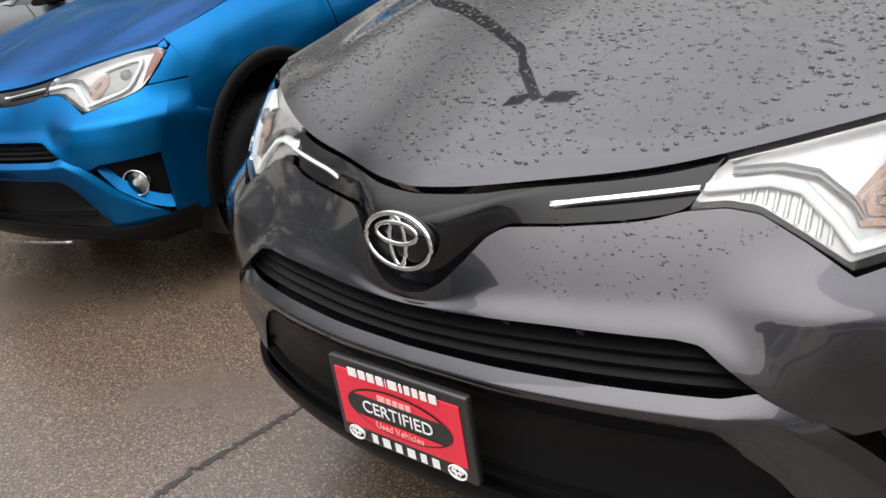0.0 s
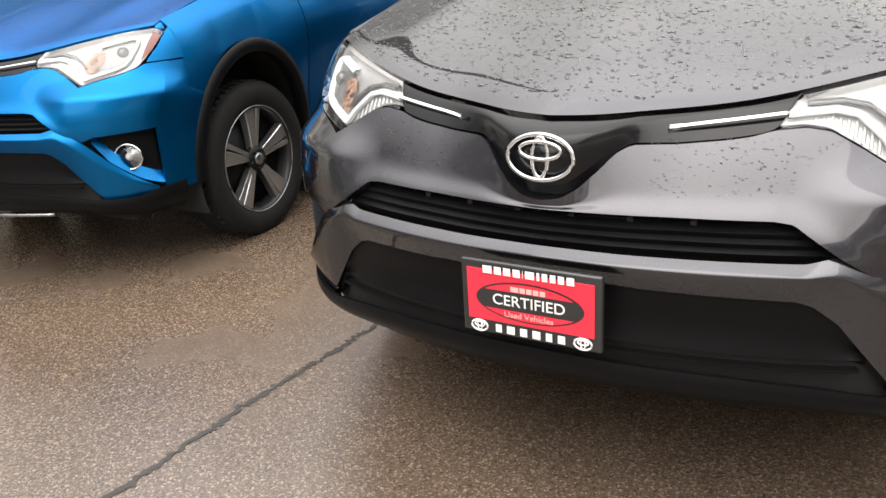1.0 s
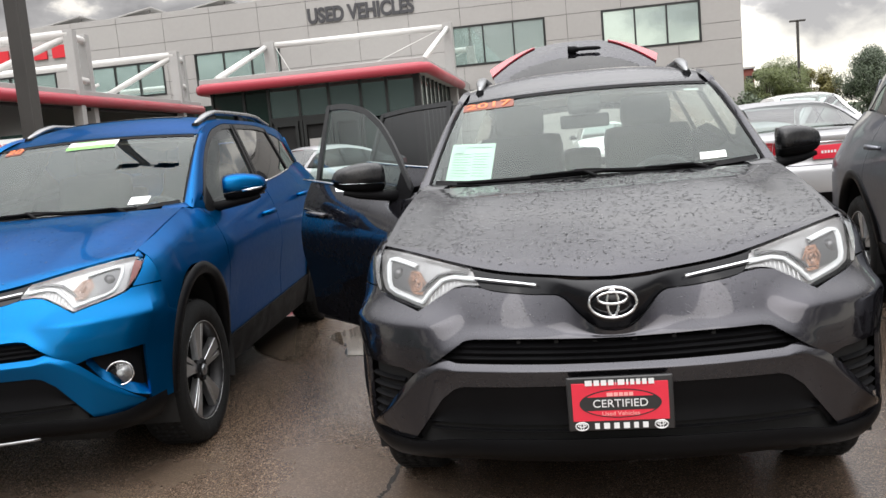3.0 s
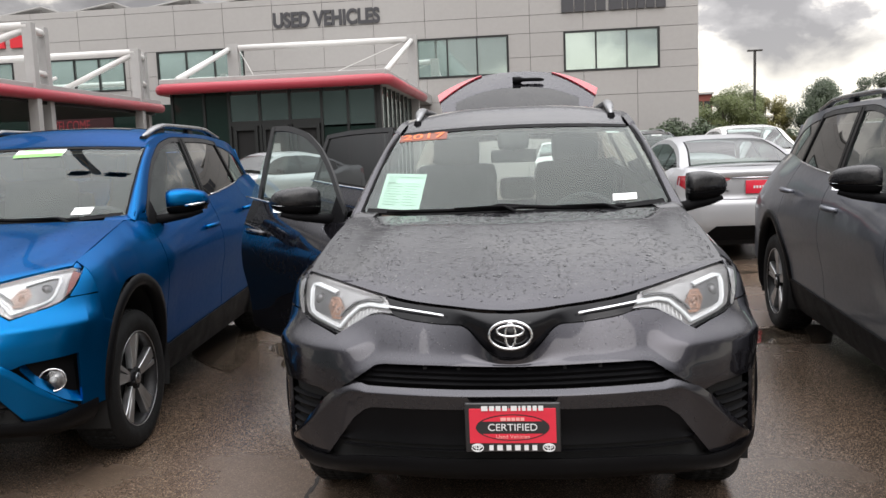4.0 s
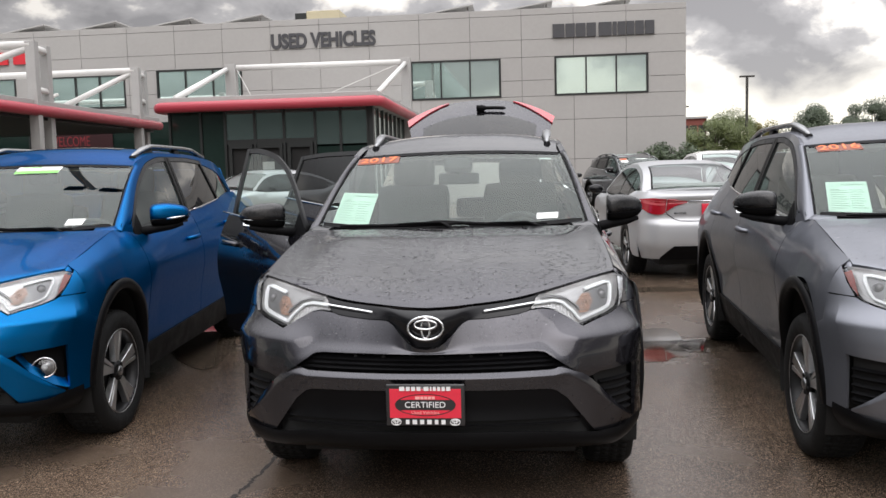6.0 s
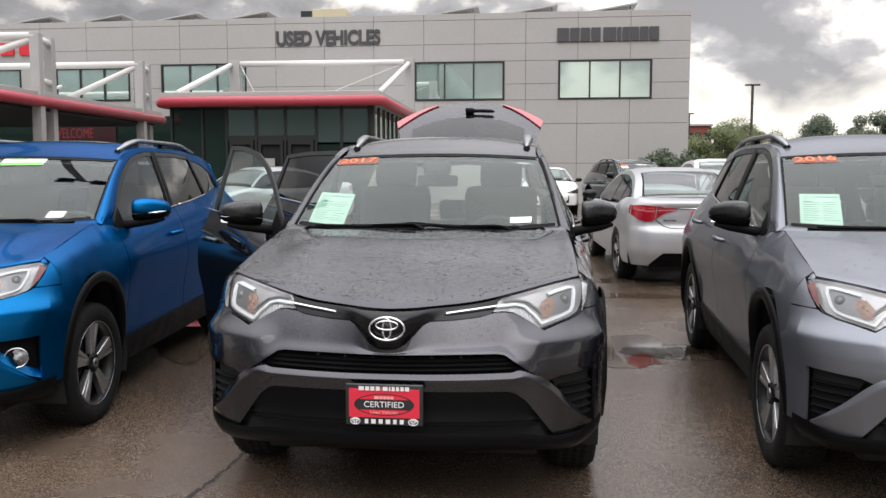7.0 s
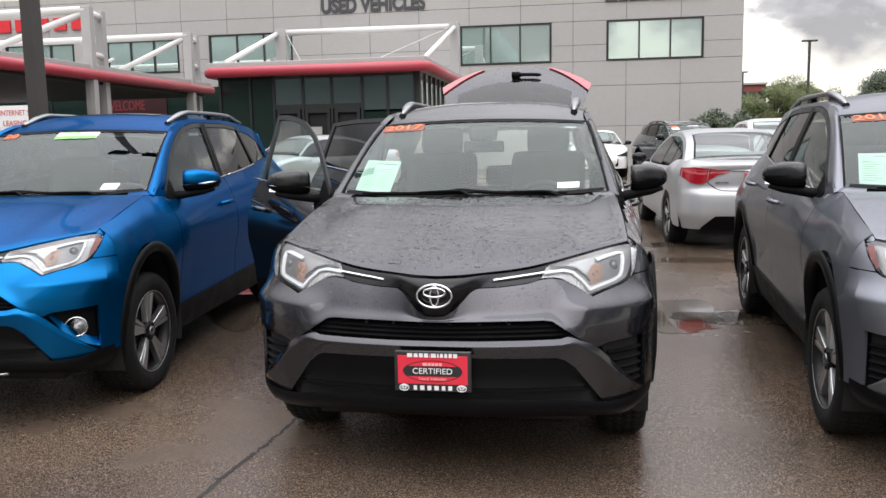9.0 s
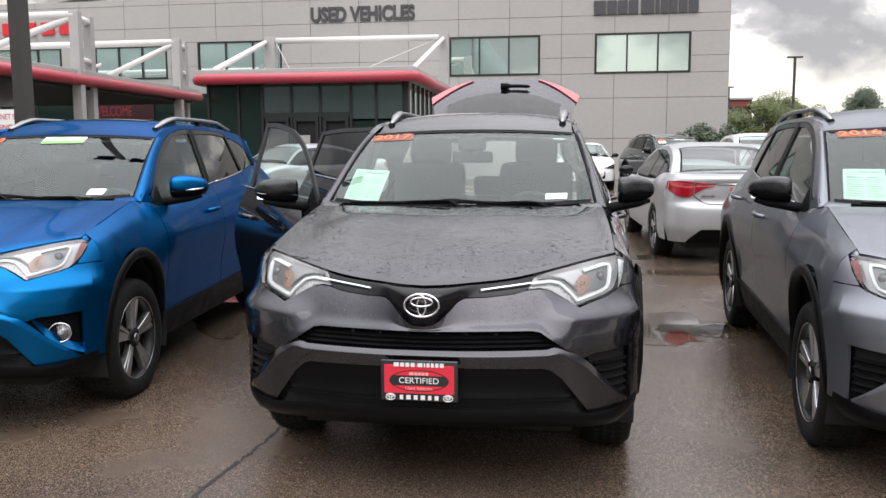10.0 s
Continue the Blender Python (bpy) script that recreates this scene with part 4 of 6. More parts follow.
    for z in (0.666, 0.684, 0.702):
        x1 = 0.555 - max(0, (z - 0.661)) * 1.45
        P = band(spread(0, x1, 30), lambda x: z - 0.006, lambda x: z + 0.005, 4, lambda x, v: -0.006 - 0.016 * v)
        sheet("grille_slat", full(P), LIP, gr, flange=0.014)
    for s in (1, -1):
        P = band(spread(0.395, 0.55, 10), lambda x: float(g_low(x)) + 0.004, lambda x: max(float(g_low(x)) + 0.005, float(g_up(x)) - 0.004), 6, flat(-0.022))
        sheet("grille_blank", P if s > 0 else mirrored(P), BLACK, gr, flange=0.01)
    for x in (-0.3, -0.18, -0.06, 0.06, 0.18, 0.3):
        bm = bmesh.new()
        q = nose(abs(x), 0.686, -0.03)
        box(bm, x - 0.006, x + 0.006, q[1] - 0.004, q[1] + 0.02, 0.652, 0.72)
        part("grille_bar", bm, DARK, gr, smooth=False)
    # the bar that frames the lower panel
    bar_up = Curve((0, 0.647), (0.3, 0.646), (0.5, 0.646), (0.54, 0.655), (0.56, 0.659), (0.60, 0.642), (0.66, 0.600), (0.70, 0.56), (0.735, 0.52), (0.81, 0.44), (0.85, 0.398))
    bar_low = line((0, 0.578), (0.44, 0.568), (0.5, 0.566), (0.53, 0.556), (0.575, 0.52), (0.69, 0.369), (0.74, 0.364), (0.79, 0.364), (0.852, 0.386))
    xs = spread(0, 0.85, 90)

    def bar_off(x, v):
        # a narrow ledge that faces up, a crisp edge, a nearly upright face below
        e = min(1, max(0, (x - 0.5) / 0.15))
        k, c = 0.017 - 0.009 * e, 0.74 + 0.06 * e
        end = 1 if x < 0.8 else max(0.0, 1 - (x - 0.8) / 0.05)
        if v > c:
            return 0.014 * end - k * end * ((v - c) / (1 - c)) ** 1.1
        return 0.014 * end - 0.030 * end * ((c - v) / c) ** 1.05
    sheet("bumper_bar", full(band(xs, bar_low, lambda x: max(float(bar_low(x)) + 0.002, float(bar_up(x))), 24, bar_off)), paint, car, "painted bumper bar")
    low_low = line((0, 0.448), (0.6, 0.437), (0.645, 0.437), (0.69, 0.371))
    P = band(spread(0, 0.688, 60), low_low, lambda x: max(float(low_low(x)) + 0.001, float(bar_low(x)) + 0.006), 14, lambda x, v: -0.022 - 0.012 * math.exp(-((v - 0.35) / 0.4) ** 2))
    sheet("lower_panel", full(P), BLACK if fogs else LIP, car, "black lower bumper panel")
    P = band(spread(0, 0.64, 50), lambda x: 0.41 - 0.02 * x, lambda x: 0.448 - 0.016 * x, 4, flat(-0.05))
    lg = sheet("lower_grille", full(P), DARK, car, "narrow black lower grille", flange=0)
    P = band(spread(0, 0.62, 50), lambda x: 0.428 - 0.018 * x, lambda x: 0.434 - 0.018 * x, 3, flat(-0.012))
    sheet("grille_slat", full(P), BLACK, lg, flange=0.02)
    P = band(spread(0, 0.895, 80), lambda x: float(np.interp(x, (0, 0.5, 0.7, 0.8, 0.9), (0.318, 0.31, 0.29, 0.278, 0.285))), lambda x: float(lipz(x)) + (0.004 if x > 0.66 else 0.004), 14, lambda x, v: 0.006 * math.sin(math.pi * v) - (0.05 * (1 - v) ** 2))
    sheet("lower_lip", full(P), LIP, car, "dark lower bumper lip")
    P = band(spread(0, 0.84, 46), lambda x: 0.33, lambda x: 0.60 if x < 0.55 else max(0.375, 0.60 - (x - 0.55) * 1.1), 4, flat(-0.05))
    sheet("bumper_core", full(P), DARK, car, flange=0.05)
    if fogs:
        sk = bmesh.new()
        tube(sk, [(x, nose(abs(x), 0.31, 0.006)[1], 0.312 + 0.02 * abs(x)) for x in np.linspace(-0.5, 0.5, 31)], 0.007, 8)
        part("skid_trim", sk, SATIN, car, "bright skid trim")
    # emblem
    e = bmesh.new()
    ellipse_ring(e, 0, 0, 0.829, 0.0715, 0.0465, 0.0049, 0.12)
    ellipse_ring(e, 0, 0, 0.843, 0.045, 0.018, 0.0044, 0.12, 32)
    ellipse_ring(e, 0, 0, 0.829, 0.017, 0.0415, 0.0044, 0.12, 32)
    e.transform(Matrix.Translation((0, 0.008, 0)) @ Matrix.Diagonal((1, 0.7, 1, 1)))
    part("emblem", e, CHROME, car, "chrome oval emblem")
    bk = bmesh.new()
    bmesh.ops.create_cone(bk, cap_ends=True, segments=40, radius1=1, radius2=0.96, depth=0.03, matrix=Matrix.Translation((0, 0.0245, 0.829)) @ Matrix.Rotation(math.pi / 2 - 0.1, 4, "X") @ Matrix.Diagonal((0.071, 0.046, 1, 1)))
    part("emblem_base", bk, BLACK_GLOSS, car)
    if plate_on:
        plate(car, -0.062, 0.533)
    # hood
    vs_ = np.concatenate([np.linspace(0, 0.12, 10)[:-1], np.linspace(0.12, 1, 34)])
    P = np.array([[hood_point(u, v) for v in vs_] for u in np.linspace(0, 0.994, 36)])
    for _ in range(5):
        P[:, 1:-1] = (P[:, :-2] + 2 * P[:, 1:-1] + P[:, 2:]) / 4
        P[1:-1] = (P[:-2] + 2 * P[1:-1] + P[2:]) / 4
    sheet("hood", full(P), paint, car, "wet painted hood", flange=0.02)
    # wings, doors and rear quarters
    for s in (1, -1):
        sg = np.array if s > 0 else mirrored
        sheet("front_wing", sg([flank(y, arch_low(y) if y > AXLE_F - ARCH else 0.874, 24) for y in columns(0.4995, 1.315, 0.03)]), paint, car, flange=0.006)
        opened = open_side == s
        door(car, 1.322, 2.375, s, paint, True, 44 if opened else 0)
        door(car, 2.383, 3.30, s, paint, False, 46 if opened else 0)
        sheet("rear_quarter", sg([flank(y, arch_low(y), 22) for y in columns(3.306, 4.36, 0.03)]), paint, car)
        q = sheet("quarter_glass", sg(cabin_band(3.32, 3.915, glow_low, light_top, 7, -0.005, 0.02)), PRIVACY, car, flange=0)
        sheet("quarter_pillar", sg(cabin_band(3.306, 4.34, light_top, lambda y: max(light_top(y) + 0.003, float(ROOF_LINE(y)) - 0.002), 6)), paint, car)
        sheet("roof_side", sg(cabin_band(1.86, 3.306, lambda y: max(frame_top(y) + 0.004, float(ROOF_LINE(y)) - 0.022 if opened else 0.0), lambda y: max(frame_top(y) + 0.006, float(ROOF_LINE(y)) + 0.002), 5, 0.002, 0.03)), paint, car, flange=0.03)
        sheet("pillar_foot", sg(cabin_band(1.24, 1.40, lambda y: float(TOP_Z(y)) - 0.006, lambda y: min(float(ROOF_LINE(y)), frame_top(y) + 0.006), 4, 0.0, 0.02)), paint, car, flange=0.02)
        # windscreen pillar: one rounded skin from the glass over its edge down to the door
        P = []
        for t in np.linspace(0, 1.08, 28):
            a = shield_point(1.0, min(t, 1.0)) + Vector((0, -0.004, 0.003))
            yb = 1.205 + 0.63 * t
            b = Vector(cabin(yb, float(ROOF_LINE(yb)) if yb > 1.22 else 1.155, 0.002))
            yc = yb + 0.036
            c = Vector(cabin(yc, min(b.z - 0.004, frame_top(yc) + 0.004), 0.002))
            k = b + (b - (a + c) / 2) * 0.55
            P.append([tuple(a * (1 - f) ** 2 + k * (2 * f * (1 - f)) + c * f * f) for f in np.linspace(0, 1, 15)])
        P = np.array(P)
        for _ in range(8):
            P[1:-1] = (P[:-2] + 2 * P[1:-1] + P[2:]) / 4
        sheet("windscreen_pillar", sg(P), paint, car, flange=0.02)
        Q = np.array([[shield_point(u, v) + Vector((0, -0.004, 0.003)) for u in (0.992, 1.0)] for v in np.linspace(0, 1, 16)])
        sheet("pillar_moulding", sg(Q), BLACK, car, flange=0.008)
        # the painted corner between hood, wing and windscreen
        C = []
        for u in np.linspace(0.86, 1.0, 9):
            a, b = Vector(hood_point(u, 1.0)) + Vector((0, 0.006, -0.002)), shield_point(u, 0.0) + Vector((0, -0.004, 0.003))
            C.append([a.lerp(b, f) + Vector((0, 0, 0.004 * math.sin(math.pi * f))) for f in np.linspace(0, 1, 7)])
        for k in (2, 4, 6, 8):
            a, b = Vector(hood_point(1.0, 1.0)).lerp(Vector((float(TOP_X(1.17)) + 0.001, 1.17, float(TOP_Z(1.17)) + 0.001)), k / 8) + Vector((0, 0.006, -0.002)), Vector(P[0, k])
            C.append([a.lerp(b, f) + Vector((0, 0, 0.004 * math.sin(math.pi * f))) for f in np.linspace(0, 1, 7)])
        sheet("cowl_corner", sg([[tuple(p) for p in col] for col in C]), paint, car, flange=0.015)
        # black cladding
        for ya, lift in ((AXLE_F, 0), (AXLE_R, LIFT)):
            P = []
            for a in np.linspace(-0.25 if ya == AXLE_F else -0.1, math.pi + (-0.02 if ya == AXLE_F else 0.25), 46):
                if ya == AXLE_R:
                    a = math.pi - a
                col = []
                for f, off in ((0.0, -0.05), (0.0, 0.004), (0.15, 0.014), (0.85, 0.012), (1.0, 0.0)):
                    r = ARCH - 0.035 + f * 0.05
                    y, z = ya - r * math.cos(math.pi - a), HUB + lift + (TALL if math.sin(a) > 0 else 1) * r * math.sin(a)
                    col.append((float(flank_x(y, z)) + off, y, z))
                P.append(col)
            sheet("arch_cladding", sg(P), LIP, car, "black wheel arch cladding", flange=0)
            lin = bmesh.new()
            rows = [[lin.verts.new((s * x, ya + 0.41 * math.cos(a), HUB + lift + (TALL if math.sin(a) > 0 else 1) * 0.41 * math.sin(a))) for x in (0.5, 0.895)] for a in np.linspace(-0.35, math.pi + 0.35, 26)]
            for A, B in zip(rows, rows[1:]):
                lin.faces.new((A[0], A[1], B[1], B[0]))
            c0 = lin.verts.new((s * 0.5, ya, HUB + lift))
            for A, B in zip(rows, rows[1:]):
                lin.faces.new((A[0], B[0], c0))
            part("arch_liner", lin, DARK, car)
            wheel(car, s * 0.785, ya, HUB + lift, s, style)
        P = [[(float(flank_x(y, z)) + 0.012, y, z) for z in np.linspace(0.245 + 0.015 * (y - 1.3), sill_top(y) + 0.005, 8)] for y in np.linspace(AXLE_F + 0.40, AXLE_R - 0.395, 40)]
        sheet("sill_cladding", sg(P), BLACK, car, "black sill cladding", flange=0.03)
        rl = bmesh.new()
        n_, y0_, y1_ = 34, 2.05, 3.6
        rows = []
        for k in range(n_):
            f = k / (n_ - 1)
            y = y0_ + (y1_ - y0_) * f
            x = 0.548 + 0.015 * math.sin(math.pi * f)
            rise = min(1, f / 0.2) ** 1.2 * min(1, (1 - f) / 0.2) ** 1.2
            z = float(ROOF_LINE(max(y, 1.9))) + 0.003 + 0.019 * min(1, f / 0.1) + 0.034 * rise
            w = 0.010 + 0.018 * min(1, f / 0.10)
            rows.append([rl.verts.new((s * (x + w * math.cos(q)), y, z + 0.015 * math.sin(q) * (1 if math.sin(q) > 0 else 1.3))) for q in np.linspace(0, 2 * math.pi, 12, endpoint=False)])
        for A, B in zip(rows, rows[1:]):
            for j in range(12):
                rl.faces.new((A[j], A[(j + 1) % 12], B[(j + 1) % 12], B[j]))
        rl.faces.new(rows[0]), rl.faces.new(rows[-1])
        bmesh.ops.recalc_face_normals(rl, faces=rl.faces)
        rail = part("roof_rail", rl, SATIN, car, "satin aluminium roof rail")
        for ya, yb in ((2.04, 2.36), (2.82, 2.92), (3.4, 3.6)):
            ft = bmesh.new()
            F = []
            for y in np.linspace(ya, yb, 10):
                f = (y - y0_) / (y1_ - y0_)
                rise = max(0, min(1, f / 0.2)) ** 1.2 * max(0, min(1, (1 - f) / 0.2)) ** 1.2
                zr_ = float(ROOF_LINE(max(y, 1.9)))
                x = 0.548 + 0.015 * math.sin(math.pi * max(0, f))
                F.append([ft.verts.new((s * (x + dx), y, zz)) for dx, zz in ((-0.026, zr_ - 0.02), (-0.016, zr_ + 0.008 + 0.03 * rise), (0.016, zr_ + 0.008 + 0.03 * rise), (0.03, zr_ - 0.03))])
            for A, B in zip(F, F[1:]):
                for j in range(3):
                    ft.faces.new((A[j], A[j + 1], B[j + 1], B[j]))
            ft.faces.new(F[0]), ft.faces.new(F[-1])
            bmesh.ops.recalc_face_normals(ft, faces=ft.faces)
            part("rail_foot", ft, BLACK, rail, "black rail foot")
    # roof
    P = []
    for u in np.linspace(0, 1, 22):
        col = []
        for v in np.linspace(0, 1, 30):
            y0 = shield_point(u, 1).y + 0.012
            y = y0 + (4.08 - y0) * v
            ze = float(ROOF_LINE(max(y, 1.9)))
            z0 = shield_point(u, 1).z + 0.006
            crown = ze + 0.055 * (1 - u ** 2.6)
            k = min(1, (y - y0) / 0.42)
            k = k * k * (3 - 2 * k)
            z = (z0 + (y - y0) * 0.2) * (1 - k) + crown * k
            x = (0.622 + (cabin(y, ze)[0] - 0.622) * min(1, (y - y0) / 0.15)) * u
            col.append((x, y, z))
        P.append(col)
    sheet("roof", full(np.array(P)), paint, car, flange=0.03)
    if fogs:
        Q = np.array(P)[0:14, 5:17]
        Q[..., 2] += 0.004
        sheet("sunroof", full(Q), BLACK_GLOSS, car, "dark glass sunroof", flange=0.004)
    head = np.array(P)
    head[..., 2] -= 0.045
    head[..., 0] *= 0.97
    sheet("headliner", full(head), HEADLINER, car, flange=0)
    # windscreen
    P = np.array([[shield_point(u * 0.985, v) for v in np.linspace(0.0, 0.985, 16)] for u in np.linspace(0, 1, 18)])
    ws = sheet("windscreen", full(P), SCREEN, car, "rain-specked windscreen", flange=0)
    ws.visible_shadow = False
    border = bmesh.new()
    ts = np.linspace(0, 1, 16)
    for s in (1, -1):
        Q = np.array([[shield_point(u, v) + Vector((0, -0.003, 0.002)) for u in (0.984, 0.988, 0.992, 0.996)] for v in ts])
        sheet("b", Q if s > 0 else mirrored(Q), None, None, flange=0.01, bm=border)
    for v0, v1 in ((0.965, 1.0), (0.0, 0.04)):
        Q = np.array([[shield_point(u, v) + Vector((0, -0.003, 0.002)) for v in (v0, v1)] for u in np.linspace(0, 0.96, 16)])
        sheet("b", full(Q), None, None, flange=0.01, bm=border)
    part("windscreen_border", border, BLACK, ws)
    cowl = np.array([[(0.77 * u, 1.02 + 0.11 * u * u + (0.16 + 0.07 * u * u) * v, 1.13 + 0.012 * v) for v in (0, 0.5, 1)] for u in np.linspace(0, 1, 14)])
    sheet("cowl", full(cowl), BLACK, car, flange=0.03)
    for x0, x1, k in ((-0.60, 0.06, 0), (-0.08, 0.52, 1)):
        wp = bmesh.new()
        pts = []
        for f in np.linspace(0, 1, 12):
            x = x0 + (x1 - x0) * f
            u = min(1, abs(x) / 0.742)
            p = shield_point(u, 0.015 + 0.075 * (f if k == 0 else 1 - f) * (1 - 0.35 * f))
            pts.append((x, p.y - 0.03, p.z + 0.004))
        tube(wp, pts, [0.006] + [0.011] * 10 + [0.005], 6)
        tube(wp, [(x1 - 0.02, pts[-2][1] - 0.06, 1.155), (x1 - 0.1, pts[-3][1] - 0.02, pts[-3][2] + 0.012), ((x0 + x1) / 2, pts[6][1] - 0.006, pts[6][2] + 0.008)], [0.011, 0.008, 0.005], 6)
        part("wiper", wp, BLACK, car, "black windscreen wiper")
    # inside
    under = bmesh.new()
    box(under, -0.62, 0.62, 0.35, 4.25, 0.2, 0.5, 0.03)
    part("underbody", under, DARK, car)
    fl = bmesh.new()
    box(fl, -0.8, 0.8, 1.25, 4.3, 0.38, 0.45)
    part("cabin_floor", fl, TRIM, car)
    bay = bmesh.new()
    box(bay, -0.66, 0.66, 0.36, 1.2, 0.45, 0.8, 0.05)
    part("engine_bay", bay, DARK, car)
    da = bmesh.new()
    box(da, -0.76, 0.76, 1.32, 1.75, 0.78, 1.10, 0.07)
    part("dashboard", da, TRIM, car)
    st = bmesh.new()
    pts = [(0.37 + 0.185 * math.cos(a), 1.83 - 0.07 * math.sin(a), 1.03 + 0.17 * math.sin(a)) for a in np.linspace(0, 2 * math.pi, 29)]
    tube(st, pts, 0.016, 8, False)
    box(st, 0.25, 0.49, 1.81, 1.84, 1.0, 1.05, 0.01)
    part("steering_wheel", st, TRIM, car)
    for x in (-0.37, 0.37):
        seat(car, x, 2.1)
    rs = bmesh.new()
    box(rs, -0.62, 0.62, 2.85, 3.05, 0.5, 1.12, 0.06)
    part("rear_bench", rs, SEAT, car)
    for x in (-0.38, 0.0, 0.38):
        h = bmesh.new()
        box(h, x - 0.12, x + 0.12, 2.98, 3.08, 1.12, 1.27, 0.04)
        part("rear_headrest", h, SEAT, car)
    rm = bmesh.new()
    box(rm, -0.125, 0.125, -0.018, 0.018, -0.035, 0.035, 0.015)
    tube(rm, [(0, 0, 0.02), (0, -0.04, 0.09)], 0.012, 8)
    rm.transform(pose(0, 1.86, 1.42))
    part("rear_view_mirror", rm, TRIM, car)
    sb = bmesh.new()
    box(sb, -0.085, 0.085, 1.78, 1.89, 1.455, 1.555, 0.03)
    part("sensor_housing", sb, TRIM, car)
    # tail
    if tail_open:
        tailgate(car, paint)
        fr = bmesh.new()
        for s in (1, -1):
            tube(fr, [(s * 0.62, 4.1, 1.56), (s * 0.7, 4.3, 1.3), (s * 0.74, 4.42, 1.0), (s * 0.7, 4.45, 0.65)], [0.05, 0.06, 0.07, 0.06], 8)
        tube(fr, [(-0.62, 4.1, 1.56), (0, 4.13, 1.59), (0.62, 4.1, 1.56)], 0.04, 8)
        part("tail_frame", fr, paint, car)
    else:
        P = [[(x * float(np.interp(z, (0.55, 0.9, 1.25, 1.56), (0.76, 0.78, 0.63, 0.54))), 4.42 - 0.03 * abs(x) ** 3 + float(np.interp(z, (0.55, 0.9, 1.2, 1.56), (0, 0.03, -0.06, -0.22))), z) for z in np.linspace(0.5, 1.57, 18)] for x in np.linspace(-1, 1, 20)]
        tg = sheet("tailgate", P, paint, car)
        P2 = [[(x * float(np.interp(z, (1.15, 1.5), (0.56, 0.42))), 4.43 + float(np.interp(z, (0.55, 0.9, 1.2, 1.56), (0, 0.03, -0.06, -0.22))), z) for z in np.linspace(1.16, 1.5, 8)] for x in np.linspace(-1, 1, 14)]
        sheet("rear_window", P2, PRIVACY, tg, flange=0.004)
    rb = bmesh.new()
    box(rb, -0.78, 0.78, 4.28, 4.52, 0.3, 0.62, 0.08)
    part("rear_bumper", rb, BLACK, car)
    for kind, x, v, w, h, turn in papers:
        paper(ws, kind, x, v, w, h, turn)
    if drops:
        water_drops(car, drops)
    car.matrix_world = at
    return car


def on_glass(x, v, lift=-0.006):
    """The point of the windscreen at x and height share v, set off towards the inside."""
    p = shield_point(min(1.0, abs(x) / (0.742 - 0.112 * v)), v)
    return Vector((x, p.y + lift * -0.5, p.z + lift * 0.8))


def paper(ws, kind, x, v, w, h, turn):
    """A notice on the windscreen; h is a share of its height, turn may hold its lean and its tilt."""
    lean, tilt = turn if isinstance(turn, tuple) else (turn, turn)

    def at(a, b, lift):
        return on_glass(x + a * w / 2 - b * h * 0.42 * math.sin(lean), v + b * h / 2 + a * w * 0.6 * math.sin(tilt), lift)

    def patch(name, a0, a1, b0, b1, material, lift, parent):
        P = [[at(a, b, lift) for b in np.linspace(b0, b1, 5)] for a in np.linspace(a0, a1, 6)]
        return sheet(name, P, material, parent, flange=0.001)
    if kind in ("2017", "2016", "20"):
        patch("sticker_backing", -1.06, 1.06, -1.05, 1.05, STICKER, 0.003, ws)
        ob = letters(kind, 1.0, ORANGE, Matrix.Identity(4), ws, "year_sticker", 0.0, 1.0, "orange year figures", bold=0.012)
        half_w = max(abs(q.co.x) for q in ob.data.vertices)
        half_h = max(abs(q.co.y) for q in ob.data.vertices)
        for q in ob.data.vertices:
            q.co = at(q.co.x / half_w * 0.96, q.co.y / half_h * 0.85, 0.007)
        return
    if kind == "notice":
        p = patch("window_notice", -1, 1, -1, 1, PAPER_GREEN, -0.016, ws)
        p["label"] = "pale green printed window notice"
        patch("print_block", -0.8, -0.4, 0.42, 0.78, INK_SOFT, -0.011, p)
        for i, b in enumerate(np.linspace(0.34, -0.8, 9)):
            patch("print_line", -0.85, -0.05 + 0.12 * math.sin(i * 2.1), b, b + 0.03, INK_SOFT, -0.011, p)
            patch("print_line", 0.1, 0.75 + 0.12 * math.sin(i * 1.7), b + 0.03, b + 0.055, INK_SOFT, -0.011, p)
        patch("print_line", -0.3, 0.85, 0.74, 0.83, INK_SOFT, -0.011, p)
    if kind == "tag":
        p = patch("window_tag", -1, 1, -1, 1, PAPER, 0.003, ws)
        p["label"] = "small white window tag"
        patch("print_line", -0.8, 0.8, 0.1, 0.55, INK_PALE, 0.006, p)
        patch("print_line", -0.6, 0.5, -0.5, -0.3, INK_PALE, 0.006, p)
    if kind == "green":
        p = patch("window_tag", -1, 1, -1, 1, PAPER, 0.003, ws)
        p["label"] = "white and green window tag"
        patch("print_band", -0.98, 0.98, -0.98, -0.25, GREEN, 0.006, p)
        patch("print_line", -0.75, 0.1, 0.45, 0.62, GREEN, 0.006, p)
        patch("print_line", 0.2, 0.8, 0.2, 0.34, GREEN, 0.006, p)
    if kind == "strip":
        patch("toll_tag", -1, 1, -1, 1, PAPER, -0.016, ws)


